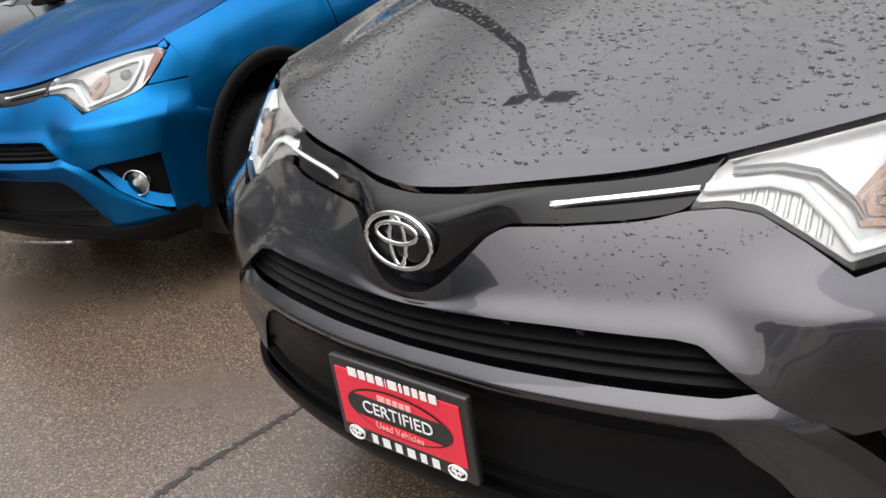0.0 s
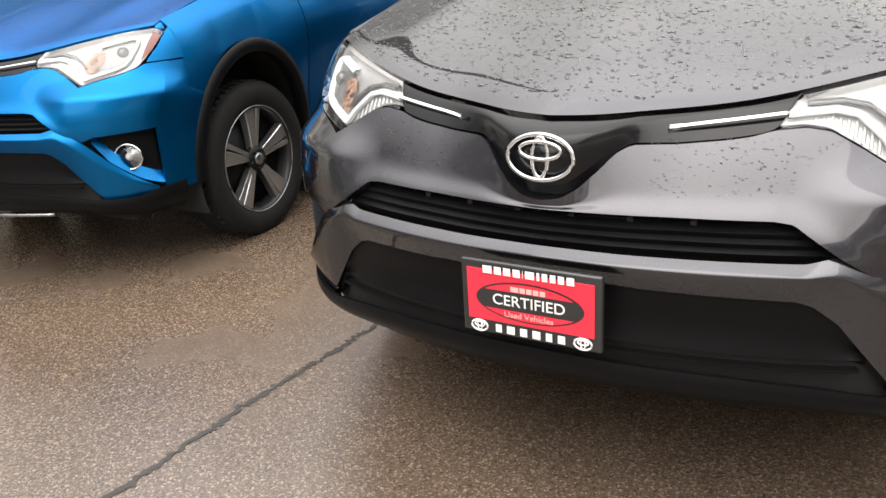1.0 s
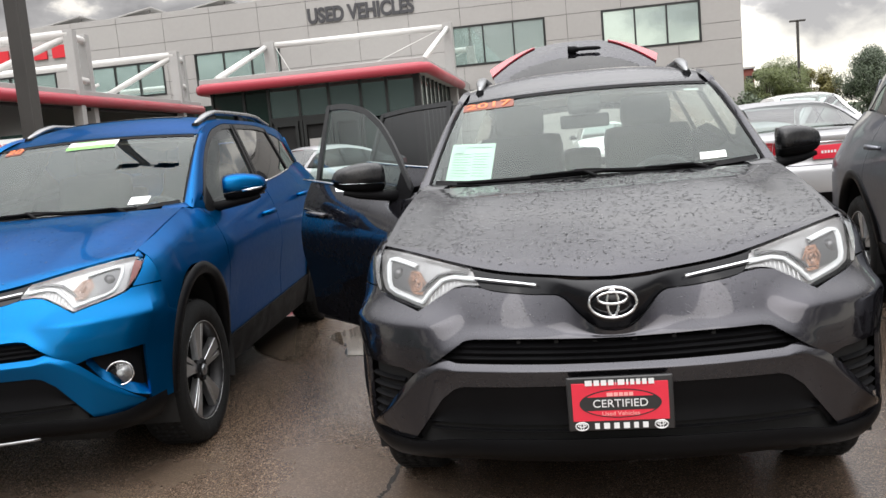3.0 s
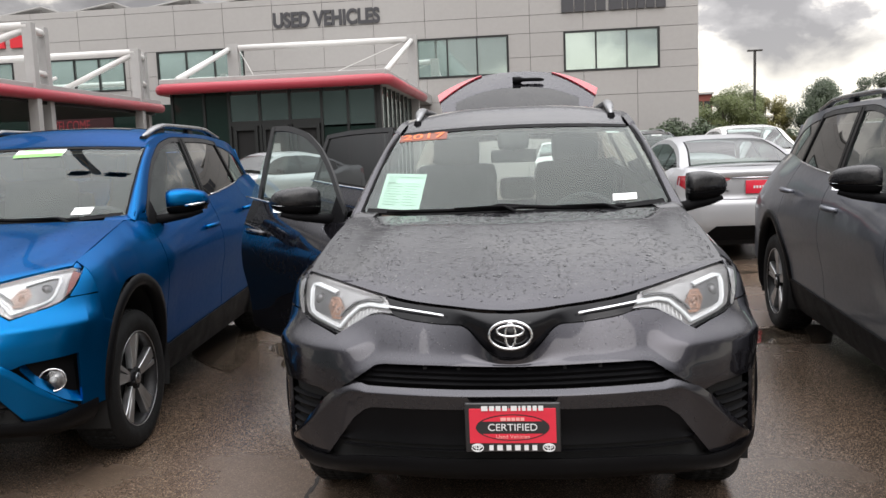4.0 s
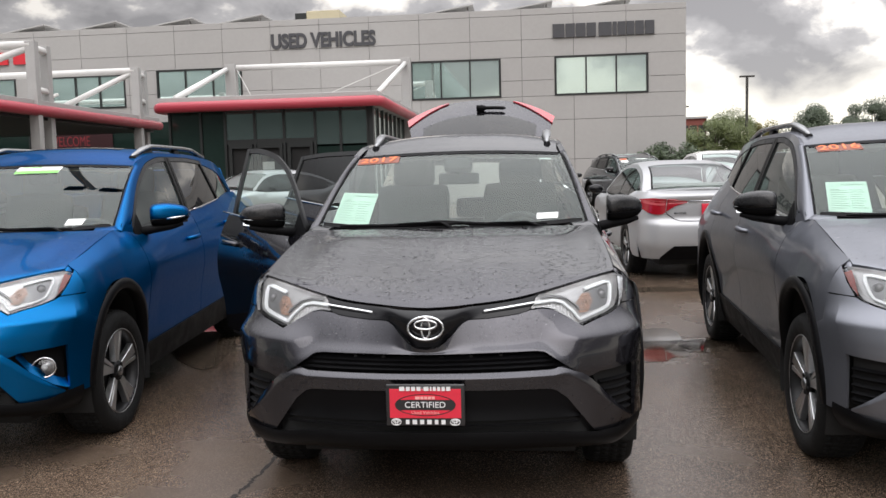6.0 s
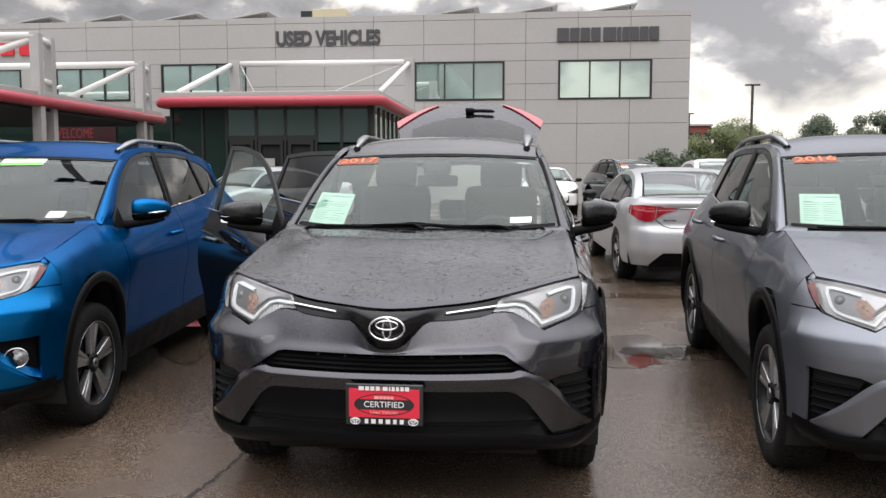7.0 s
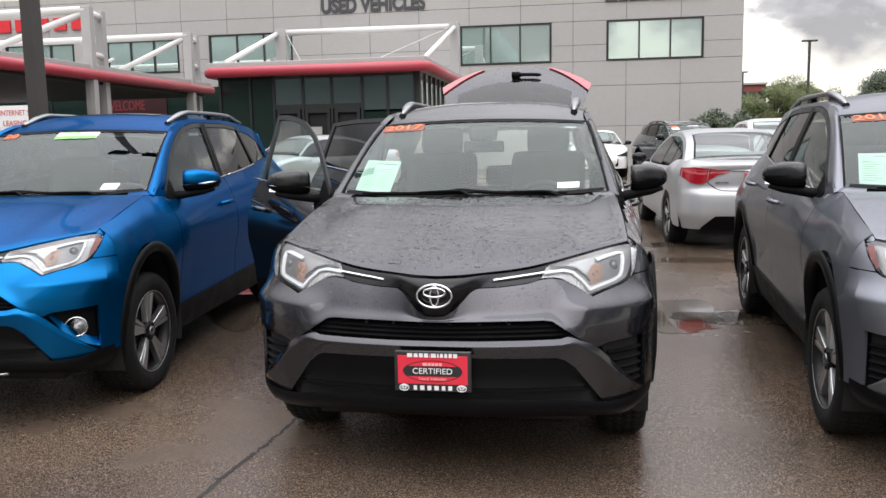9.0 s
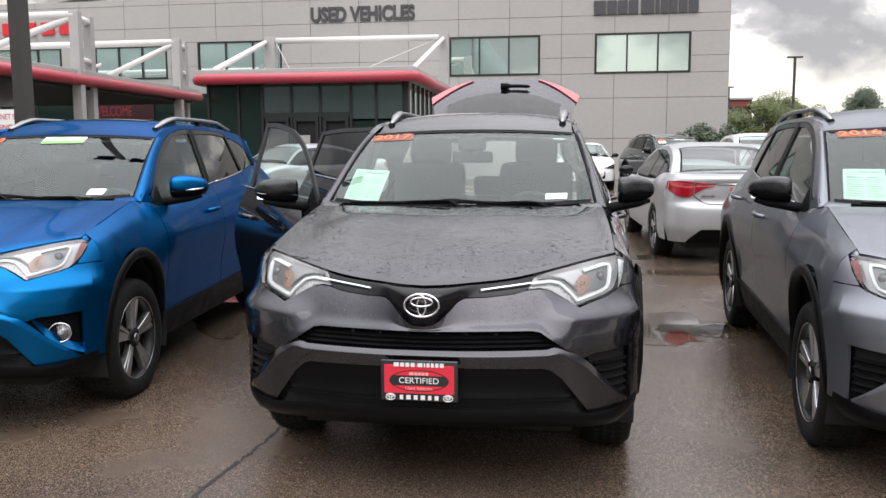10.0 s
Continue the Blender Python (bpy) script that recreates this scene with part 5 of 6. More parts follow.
def water_drops(car, count):
    """Rain standing on the hood and roof as small domes."""
    rng = random.Random(5)
    vs, fs = [], []

    def drop(p, n, r):
        a = (Vector((1, 0, 0)) - n * n.x).normalized()
        b = n.cross(a)
        k = len(vs)
        sx, sy = r * rng.uniform(0.9, 1.9), r * rng.uniform(0.65, 1.0)
        for rr, hh in ((1.0, -0.0004), (0.72, 0.5)):
            for j in range(7):
                t = 2 * math.pi * j / 7
                vs.append(p + a * sx * rr * math.cos(t) + b * sy * rr * math.sin(t) + n * (hh * r * 0.75))
        vs.append(p + n * r * 0.5)
        for j in range(7):
            j2 = (j + 1) % 7
            fs.append((k + j, k + j2, k + 7 + j2, k + 7 + j))
            fs.append((k + 7 + j, k + 7 + j2, k + 14))
    for i in range(count):
        u, v = rng.uniform(-0.97, 0.97), rng.uniform(0.02, 0.98) ** 0.9
        au = abs(u)
        p, q, r = (Vector(hood_point(*c)) for c in ((au, v), (min(1, au + 0.01), v), (au, min(1, v + 0.01))))
        n = (q - p).cross(r - p).normalized()
        if u < 0:
            p.x, n.x = -p.x, -n.x
        if n.z < 0:
            n = -n
        drop(p, n, 0.0014 + 0.003 * rng.random() ** 2.3)
    for i in range(count // 7):
        u, v = rng.uniform(-0.96, 0.96), rng.uniform(0.05, 0.94)
        au = abs(u)
        p, q, r = shield_point(au, v), shield_point(au + 0.01, v), shield_point(au, v + 0.01)
        n = (q - p).cross(r - p).normalized()
        if u < 0:
            p.x, n.x = -p.x, -n.x
        if n.z < 0:
            n = -n
        drop(p, n, 0.0009 + 0.0014 * rng.random() ** 2.5)
    for i in range(count // 5):
        x = rng.uniform(0, 0.84)
        z = rng.uniform(0.73, 0.86)
        s = rng.choice((-1, 1))
        if x < 0.2 or z > 0.86 or x > 0.55 and z > 0.8:
            continue
        p, q, r = (Vector(nose(*c)) for c in ((x, z), (x + 0.005, z), (x, z + 0.005)))
        n = (r - p).cross(q - p).normalized()
        if n.y > 0:
            n = -n
        p.x *= s
        n.x *= s
        drop(p, n, 0.0010 + 0.0011 * rng.random())
    me = bpy.data.meshes.new("rainwater")
    me.from_pydata([tuple(p) for p in vs], [], fs)
    for f in me.polygons:
        f.use_smooth = True
    me.materials.append(WATER)
    ob = new("rainwater", me)
    ob.parent = car
    ob["kind"] = "stuff"
    ob["label"] = "standing raindrops"


def tailgate(car, paint):
    """The raised tailgate with its window, lamps and wiper."""
    def tg(u, a, off=0.0):
        half = 0.56 + 0.12 * a
        y = 4.02 + 0.62 * a + 0.05 * a * a - 0.16 * abs(u) ** 3 * a
        z = 1.66 + 0.545 * a - 0.06 * a * a - 0.19 * abs(u) ** 2.4 * (0.35 + 0.65 * a)
        return (half * u, y - off * 0.6, z + off * 0.8)
    core = np.array((0, 4.8, 0.8))
    P = [[tg(u, a) for a in np.linspace(0, 1, 24)] for u in np.linspace(-1, 1, 40)]
    t = sheet("tailgate", P, paint, car, "raised open tailgate", flange=0.025, core=core)
    P = [[tg(u * (0.86 - 0.04 * a), 0.07 + 0.58 * a * (1 - 0.12 * abs(u) ** 2), 0.006) for a in np.linspace(0, 1, 12)] for u in np.linspace(-1, 1, 26)]
    sheet("rear_window", P, PRIVACY, t, flange=0.006, core=core)
    for s in (1, -1):
        P = [[tg(s * (0.45 + 0.56 * f), 1.005 - (0.015 + 0.2 * f ** 1.2) * (1 - a), 0.012) for a in np.linspace(0, 1, 6)] for f in np.linspace(0, 1, 14)]
        sheet("tail_lamp", P, RED_LENS, t, "red tail lamp", flange=0.03, core=core)
    w = bmesh.new()
    tube(w, [tg(x, 0.74 + 0.05 * abs(x), 0.03) for x in np.linspace(-0.05, 0.36, 10)], [0.03] * 3 + [0.016] * 6 + [0.008], 8)
    part("rear_wiper", w, BLACK, t, "black rear wiper")


# ---- the large structure ----
def slope(y):
    """Height of the paving, which climbs gently towards the building."""
    return 0.0205 * max(0.0, min(y, 9) - 0.9) + 0.009 * max(0.0, min(y, 30) - 9)


def asphalt():
    m = bpy.data.materials.new("wet_asphalt")
    m.use_nodes = True
    n, l = m.node_tree.nodes, m.node_tree.links
    p = n["Principled BSDF"]
    co = n.new("ShaderNodeTexCoord")

    def tex(kind, scale, detail=4):
        t = n.new("ShaderNodeTex" + kind)
        t.inputs["Scale"].default_value = scale
        if kind == "Noise":
            t.inputs["Detail"].default_value = detail
        l.new(co.outputs["Object"], t.inputs["Vector"])
        return t

    def ramp(src, stops):
        r = n.new("ShaderNodeValToRGB")
        e = r.color_ramp.elements
        e[0].position, e[0].color = stops[0]
        e[1].position, e[1].color = stops[-1]
        for pos, c in stops[1:-1]:
            e.new(pos).color = c
        l.new(src, r.inputs["Fac"])
        return r
    stones = tex("Voronoi", 205)
    pick = n.new("ShaderNodeSeparateColor")
    l.new(stones.outputs["Color"], pick.inputs["Color"])
    grain = ramp(pick.outputs["Red"], [(0.0, (0.056, 0.041, 0.031, 1)), (0.5, (0.083, 0.061, 0.046, 1)), (0.85, (0.118, 0.089, 0.068, 1)), (1.0, (0.22, 0.178, 0.145, 1))])
    broad = ramp(tex("Noise", 0.55, 6).outputs["Fac"], [(0.32, (0.62, 0.6, 0.58, 1)), (0.5, (0.95, 0.92, 0.88, 1)), (0.68, (1.2, 1.14, 1.05, 1))])
    mul = n.new("ShaderNodeMixRGB")
    mul.blend_type, mul.inputs["Fac"].default_value = "MULTIPLY", 1.0
    l.new(grain.outputs["Color"], mul.inputs["Color1"]), l.new(broad.outputs["Color"], mul.inputs["Color2"])
    l.new(mul.outputs["Color"], p.inputs["Base Color"])
    wet = ramp(tex("Noise", 0.8, 5).outputs["Fac"], [(0.36, (0.1, 0.1, 0.1, 1)), (0.5, (0.19, 0.19, 0.19, 1)), (0.66, (0.34, 0.34, 0.34, 1))])
    l.new(wet.outputs["Color"], p.inputs["Roughness"])
    bm_ = n.new("ShaderNodeBump")
    bm_.inputs["Strength"].default_value, bm_.inputs["Distance"].default_value = 0.26, 0.003
    l.new(stones.outputs["Distance"], bm_.inputs["Height"])
    l.new(bm_.outputs["Normal"], p.inputs["Normal"])
    p.inputs["Specular IOR Level"].default_value = 0.75
    return m


ASPHALT = asphalt()
g = bmesh.new()
gy = [-60, -20, -6, 0.9, 5, 9, 20, 30, 60, 200, 900]
gx = [-900, -200, -60, -20, -6, 0, 6, 20, 60, 200, 900]
V = [[g.verts.new((x, y, slope(y))) for x in gx] for y in gy]
for i in range(len(gy) - 1):
    for j in range(len(gx) - 1):
        g.faces.new((V[i][j], V[i][j + 1], V[i + 1][j + 1], V[i + 1][j]))
tagged(part("ground", g, ASPHALT, None, smooth=False), "wet brown-grey asphalt of the car lot", "ground", kind="structure")

# the dealership's front wall: openings, panels, windows
FACE = 30.6
OPENINGS = [(1.617, 5.30, 4.53, 6.09), (-4.21, -0.54, 4.53, 6.09), (-15.0, -11.3, 4.6, 6.16), (-19.75, -16.4, 4.66, 6.06), (-24.6, -21.3, 4.66, 6.06)]
b = bmesh.new()
xs_ = sorted({-42.0, 6.73} | {v for o in OPENINGS for v in o[:2]})
for x0, x1 in zip(xs_, xs_[1:]):
    hole = [o for o in OPENINGS if o[0] <= x0 and x1 <= o[1]]
    if hole:
        box(b, x0, x1, FACE + 0.03, FACE + 0.4, 0.2, hole[0][2])
        box(b, x0, x1, FACE + 0.03, FACE + 0.4, hole[0][3], 7.96)
    else:
        box(b, x0, x1, FACE + 0.03, FACE + 0.4, 0.2, 7.96)
box(b, 6.33, 6.73, FACE + 0.4, 52, 0.2, 7.96)
box(b, -42, 6.33, FACE + 6, FACE + 6.3, 0.2, 7.96)
wall = tagged(part("wall_front", b, JOINT, None, smooth=False), "pale grey panelled dealership wall with dark joints", "wall", kind="structure")
b = bmesh.new()
box(b, -42, 6.75, FACE + 0.035, 52, 7.96, 8.0)
tagged(part("roof", b, WALL, None, smooth=False), "flat grey roof of the dealership", "roof", kind="structure")


def minus(r, holes):
    """What is left of a rectangle beside the openings."""
    out = [r]
    for hx0, hx1, hz0, hz1 in holes:
        nxt = []
        for x0, x1, z0, z1 in out:
            if hx1 <= x0 or hx0 >= x1 or hz1 <= z0 or hz0 >= z1:
                nxt.append((x0, x1, z0, z1))
                continue
            if hz0 > z0 + 0.02:
                nxt.append((x0, x1, z0, hz0))
            if hz1 < z1 - 0.02:
                nxt.append((x0, x1, hz1, z1))
            a, c = max(z0, hz0), min(z1, hz1)
            if hx0 > x0 + 0.02:
                nxt.append((x0, hx0, a, c))
            if hx1 < x1 - 0.02:
                nxt.append((hx1, x1, a, c))
        out = nxt
    return out


col_x = [-41.01 + 2.066 * k for k in range(23)] + [6.75]
row_z = [0.2, 1.98, 3.57, 5.17, 6.78, 7.74, 7.99]
for x0, x1 in zip(col_x, col_x[1:]):
    for z0, z1 in zip(row_z, row_z[1:]):
        for a, c, d, e in minus((x0, x1, z0, z1), OPENINGS):
            pb = bmesh.new()
            box(pb, a + 0.008, c - 0.008, FACE, FACE + 0.03, d + 0.008, e - 0.008, 0.004)
            part("wall_panel", pb, WALL, wall, smooth=False)
for z0, z1 in zip(row_z, row_z[1:]):
    for k in range(8):
        pb = bmesh.new()
        box(pb, 6.73, 6.76, FACE + 0.01 + 2.066 * k, FACE + 2.066 * (k + 1) - 0.01, z0 + 0.008, z1 - 0.008)
        part("wall_panel", pb, WALL, wall, smooth=False)
for k, (x0, x1, z0, z1) in enumerate(OPENINGS):
    w = tagged(thing("window_%d" % (k + 1), "dark-framed three-pane window reflecting the sky", "window", "upper windows", "structure"))
    fb = bmesh.new()
    for a, c, d, e in ((x0, x1, z0, z0 + 0.07), (x0, x1, z1 - 0.07, z1), (x0, x0 + 0.06, z0 + 0.07, z1 - 0.07), (x1 - 0.06, x1, z0 + 0.07, z1 - 0.07)):
        box(fb, a, c, FACE - 0.03, FACE + 0.12, d, e)
    part("window_frame", fb, FRAME_DARK, w, smooth=False)
    for i in range(3):
        a, c = x0 + 0.06 + (x1 - x0 - 0.12) * i / 3, x0 + 0.06 + (x1 - x0 - 0.12) * (i + 1) / 3
        pb = bmesh.new()
        box(pb, a + 0.02, c - 0.02, FACE + 0.05, FACE + 0.07, z0 + 0.07, z1 - 0.07)
        part("pane", pb, PANE, w, smooth=False)
        if i:
            mb = bmesh.new()
            box(mb, a - 0.03, a + 0.03, FACE - 0.02, FACE + 0.1, z0 + 0.07, z1 - 0.07)
            part("mullion", mb, FRAME_DARK, w, smooth=False)

up = lambda x, z, y=FACE + 0.004: pose(x, y, z, 90, 0, 0)
sg_ = thing("wall_sign", "dark raised letters on the grey wall", "sign")
letters("USED VEHICLES", 0.80, LETTER_DARK, up(-7.80, 7.10), sg_, "lettering", 0.06, 0.79, bold=0.03)
sg_ = thing("wall_sign", "dark raised sign bars on the grey wall", "sign")
bars((0.46, 0.36, 0.37, 0.36), 0.53, 0.05, up(2.41, 7.07), LETTER_DARK, sg_, depth=0.08)
bars((0.5, 0.15, 0.29, 0.29, 0.32, 0.36), 0.53, 0.05, up(4.45, 7.07), LETTER_DARK, sg_, depth=0.08)
sg_ = thing("wall_sign", "large red raised sign bars on the grey wall", "sign")
bars((0.62, 0.66, 0.66, 0.66, 0.6, 0.66), 0.52, 0.26, up(-23.2, 6.9), LETTER_RED, sg_, depth=0.1)

# roof fittings
for x in (-21.25, -18.0, -14.6, -11.5, -2.6, 0.65, 3.85):
    sk = thing("roof_panel", "tilted grey solar panel on the roof", "solar panel", "roof panels")
    pb = bmesh.new()
    box(pb, -0.95, 0.95, -0.8, 0.8, -0.03, 0.03, 0.01)
    pb.transform(pose(x, FACE + 1.6, 8.28, 0, -9, 0))
    part("panel", pb, STEEL_GREY, sk, smooth=False)
    for dx, h in ((-0.7, 8.14), (0.7, 8.36)):
        lb = bmesh.new()
        tube(lb, [(x + dx, FACE + 1.2, 7.98), (x + dx, FACE + 1.2, h)], 0.03, 8)
        part("leg", lb, STEEL_GREY, sk)
hv = thing("roof_unit", "beige ventilation unit with a dark louvre on the roof", "ventilation unit")
pb = bmesh.new()
box(pb, -8.85, -7.4, FACE + 1.5, FACE + 3, 8.0, 8.62, 0.03)
part("casing", pb, HVAC, hv, smooth=False)
pb = bmesh.new()
box(pb, -9.35, -8.87, FACE + 1.5, FACE + 2.4, 8.0, 8.55, 0.02)
part("louvre", pb, FRAME_DARK, hv, smooth=False)

# entrance pavilion
pv = thing("entrance_pavilion", "dark glazed entrance pavilion with a rounded red fascia", "pavilion", kind="structure")
pb = bmesh.new()
box(pb, -10.08, -3.66, 19.74, FACE - 0.01, 3.50, 3.86, 0.02)
part("roof_slab", pb, STEEL_GREY, pv, smooth=False)
pb = bmesh.new()
tube(pb, [(-10.12, 27.5, 3.58), (-10.12, 19.9, 3.58), (-9.98, 19.7, 3.58), (-3.78, 19.7, 3.58), (-3.62, 19.88, 3.58), (-3.62, 27.5, 3.58)], 0.15, 14)
part("fascia", pb, FASCIA_RED, pv, "rounded red fascia")
mull = [-9.98, -9.04, -8.31, -7.42, -6.55, -5.63, -4.88, -4.08]
for a, c in zip(mull, mull[1:]):
    bay = mull.index(a)
    # tint by bay and height: reflected sky and dim room put into colour
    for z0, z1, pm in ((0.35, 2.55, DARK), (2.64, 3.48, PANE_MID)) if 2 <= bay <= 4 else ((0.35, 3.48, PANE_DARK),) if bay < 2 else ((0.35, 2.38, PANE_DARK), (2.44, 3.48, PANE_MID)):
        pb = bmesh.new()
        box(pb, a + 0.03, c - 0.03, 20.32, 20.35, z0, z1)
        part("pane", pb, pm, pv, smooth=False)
for a in mull:
    pb = bmesh.new()
    box(pb, a - 0.035, a + 0.035, 20.26, 20.40, 0.25, 3.50)
    part("mullion", pb, FRAME_DARK, pv, smooth=False)
pb = bmesh.new()
box(pb, mull[2], mull[5], 20.27, 20.39, 2.50, 2.64)
part("transom", pb, FRAME_DARK, pv, smooth=False)
ys_ = [20.35, 21.4, 22.25, 23.05, 23.85, 24.7, 25.6, 26.6]
for a, c in zip(ys_, ys_[1:]):
    pb = bmesh.new()
    box(pb, -4.03, -4.0, a + 0.03, c - 0.03, 0.35, 3.48)
    part("pane", pb, PANE, pv, smooth=False)
    pb = bmesh.new()
    box(pb, -4.08, -3.95, c - 0.035, c + 0.035, 0.25, 3.50)
    part("mullion", pb, FRAME_DARK, pv, smooth=False)
pb = bmesh.new()
box(pb, -4.06, -3.92, 20.26, 20.5, 0.25, 3.495)
part("corner_post", pb, FRAME_DARK, pv, smooth=False)
# solid near-black block stands for the unlit room, its shade put into colour
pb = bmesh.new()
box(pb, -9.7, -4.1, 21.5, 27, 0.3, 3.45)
part("unlit_room_block", pb, FRAME_DARK, pv, smooth=False)
for x0, x1 in ((-8.2, -7.5), (-7.35, -6.6), (-6.45, -5.7)):
    pb = bmesh.new()
    for a, c, d, e in ((x0, x0 + 0.09, 0.3, 2.5), (x1 - 0.09, x1, 0.3, 2.5), (x0 + 0.09, x1 - 0.09, 2.38, 2.5), (x0 + 0.09, x1 - 0.09, 1.35, 1.45), (x0 + 0.09, x1 - 0.09, 0.3, 0.5)):
        box(pb, a, c, 20.22, 20.3, d, e)
    part("door_frame", pb, FRAME_DARK, pv, smooth=False)
pb = bmesh.new()
box(pb, -7.2, -6.85, 20.2, 20.215, 1.75, 1.98)
part("notice", pb, STEEL_GREY, pv, smooth=False)


def portal(name, label, cols, tubes, thin=()):
    """A white tubular frame: box columns and round bars."""
    t = thing(name, label, "steel frame", "white tube frames")
    for x, y, w, d, z0, z1 in cols:
        pb = bmesh.new()
        box(pb, x - w / 2, x + w / 2, y - d / 2, y + d / 2, z0, z1, 0.015)
        part("column", pb, STEEL_GREY, t, smooth=False)
    for p, q, r in tubes:
        pb = bmesh.new()
        tube(pb, [p, q], r, 12)
        part("tube", pb, STEEL_WHITE, t)
    for p, q in thin:
        pb = bmesh.new()
        tube(pb, [p, q], 0.015, 6)
        part("tie_rod", pb, STEEL_WHITE, t)
    return t


portal("tube_frame", "white steel tube frame over the entrance pavilion",
       [(-10.45, 27.0, 0.40, 0.3, 3.8, 5.76), (-3.88, 27.0, 0.34, 0.3, 0.4, 5.74)],
       [((-10.45, 27.0, 5.63), (-3.92, 27.0, 5.60), 0.11), ((-10.6, 26.9, 5.58), (-9.76, 20.3, 3.9), 0.09), ((-3.9, 26.9, 5.55), (-3.74, 20.2, 3.84), 0.08)],
       [((-10.2, 26.9, 5.55), (-9.3, 26.8, 3.85)), ((-4.1, 26.9, 5.55), (-8.6, 26.8, 3.85))])
pc = thing("service_canopy", "long grey canopy with a rounded red edge", "canopy", kind="structure")
pb = bmesh.new()
box(pb, -34, -13.43, 12, 27.2, 3.46, 3.90, 0.02)
part("roof_slab", pb, STEEL_GREY, pc, smooth=False)
pb = bmesh.new()
tube(pb, [(-34, 11.95, 3.6), (-13.6, 11.95, 3.6), (-13.4, 12.15, 3.6), (-13.4, 27.1, 3.6)], 0.16, 14)
part("fascia", pb, FASCIA_RED, pc, "rounded red fascia")
# canopy underside in near-black: the shade below the slab put into its colour
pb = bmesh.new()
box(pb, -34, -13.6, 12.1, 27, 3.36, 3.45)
part("shaded_soffit", pb, FRAME_DARK, pc, smooth=False)
portal("tube_frame", "white steel tube frame over the canopy",
       [(-13.47, 19.25, 0.29, 0.22, 0.3, 5.54), (-13.62, 20.15, 0.25, 0.22, 0.3, 5.54)],
       [((-13.47, 19.25, 5.44), (-30, 19.25, 5.44), 0.12), ((-13.62, 20.15, 5.36), (-13.47, 19.25, 5.36), 0.11), ((-13.62, 20.15, 4.2), (-13.47, 19.25, 4.2), 0.10), ((-13.5, 19.25, 5.38), (-18.6, 19.25, 3.86), 0.10)])
portal("tube_frame", "white steel tube frame over the canopy",
       [(-13.5, 25.6, 0.30, 0.22, 0.35, 5.60), (-13.72, 26.6, 0.24, 0.22, 0.35, 5.60)],
       [((-13.5, 25.6, 5.48), (-30, 25.6, 5.48), 0.12), ((-13.72, 26.6, 5.4), (-13.5, 25.6, 5.4), 0.10), ((-13.72, 26.6, 4.45), (-13.5, 25.6, 4.45), 0.10), ((-13.55, 25.6, 5.44), (-17.0, 25.6, 4.02), 0.10), ((-19.5, 25.6, 3.85), (-16.5, 25.6, 4.75), 0.06)],
       )
# shop front under the canopy
sf = thing("shop_front", "dark glazed shop front under the canopy", "shop front", kind="structure")
for k in range(9):
    x0 = -29.5 + 1.75 * k
    pb = bmesh.new()
    box(pb, x0 + 0.04, x0 + 1.71, FACE - 0.12, FACE - 0.08, 0.5, 4.0)
    part("pane", pb, PANE_DARK, sf, smooth=False)
    pb = bmesh.new()
    box(pb, x0 - 0.04, x0 + 0.04, FACE - 0.16, FACE - 0.04, 0.4, 4.0)
    part("mullion", pb, FRAME_DARK, sf, smooth=False)
ns = thing("window_sign", "white window sign with red words", "sign")
pb = bmesh.new()
box(pb, -25.4, -22.7, FACE - 0.2, FACE - 0.17, 2.35, 3.45)
part("sign_board", pb, PAPER, ns, smooth=False)
letters("INTERNET SALES", 0.34, LETTER_RED, up(-24.0, 3.12, FACE - 0.21), ns, "lettering", 0.004, 0.8)
letters("LEASING", 0.34, LETTER_RED, up(-24.3, 2.66, FACE - 0.21), ns, "lettering", 0.004, 0.9)
ns = thing("window_sign", "dark red welcome words on the dark glass", "sign")
pb = bmesh.new()
box(pb, -20.3, -17.0, FACE - 0.2, FACE - 0.17, 2.75, 3.7)
part("sign_board", pb, SIGN_DARK, ns, smooth=False)
letters("WELCOME", 0.6, LETTER_DIM, up(-18.9, 3.28, FACE - 0.21), ns, "lettering", 0.004, 0.62)

# ---- the cars in front ----
def turned(hub_local, hub_world, deg):
    r = Matrix.Rotation(radians(deg), 4, "Z")
    return Matrix.Translation(Vector((*hub_world, 0)) - r @ Vector((*hub_local, 0))) @ r


sport_utility("dark grey sport utility car with open doors and raised tailgate", PAINT_GREY, Matrix.Identity(4), open_side=-1, tail_open=True, drops=6600,
              papers=(("2017", -0.485, 0.912, 0.25, 0.11, 0), ("notice", -0.55, 0.25, 0.215, 0.37, -0.06), ("tag", 0.525, 0.095, 0.115, 0.06, -0.05), ("strip", 0.53, 0.92, 0.07, 0.025, 0)))
sport_utility("bright blue sport utility car with round fog lamps", PAINT_BLUE, turned((0.874, 0.88), (-1.973, 1.278), 4.1), fogs=True, drops=900,
              papers=(("green", 0.03, 0.91, 0.30, 0.14, 0.03), ("tag", 0.5, 0.1, 0.1, 0.075, -0.08), ("20", -0.49, 0.93, 0.11, 0.11, 0), ("notice", -0.53, 0.3, 0.22, 0.34, 0.1)))
sport_utility("silver grey sport utility car with black door mirrors", PAINT_SILVER, turned((-0.874, 0.88), (1.79, 0.97), -2.6), style="wide", drops=500,
              papers=(("2016", -0.455, 0.922, 0.225, 0.11, 0), ("notice", -0.535, 0.255, 0.2, 0.35, (-0.15, 0.03))))


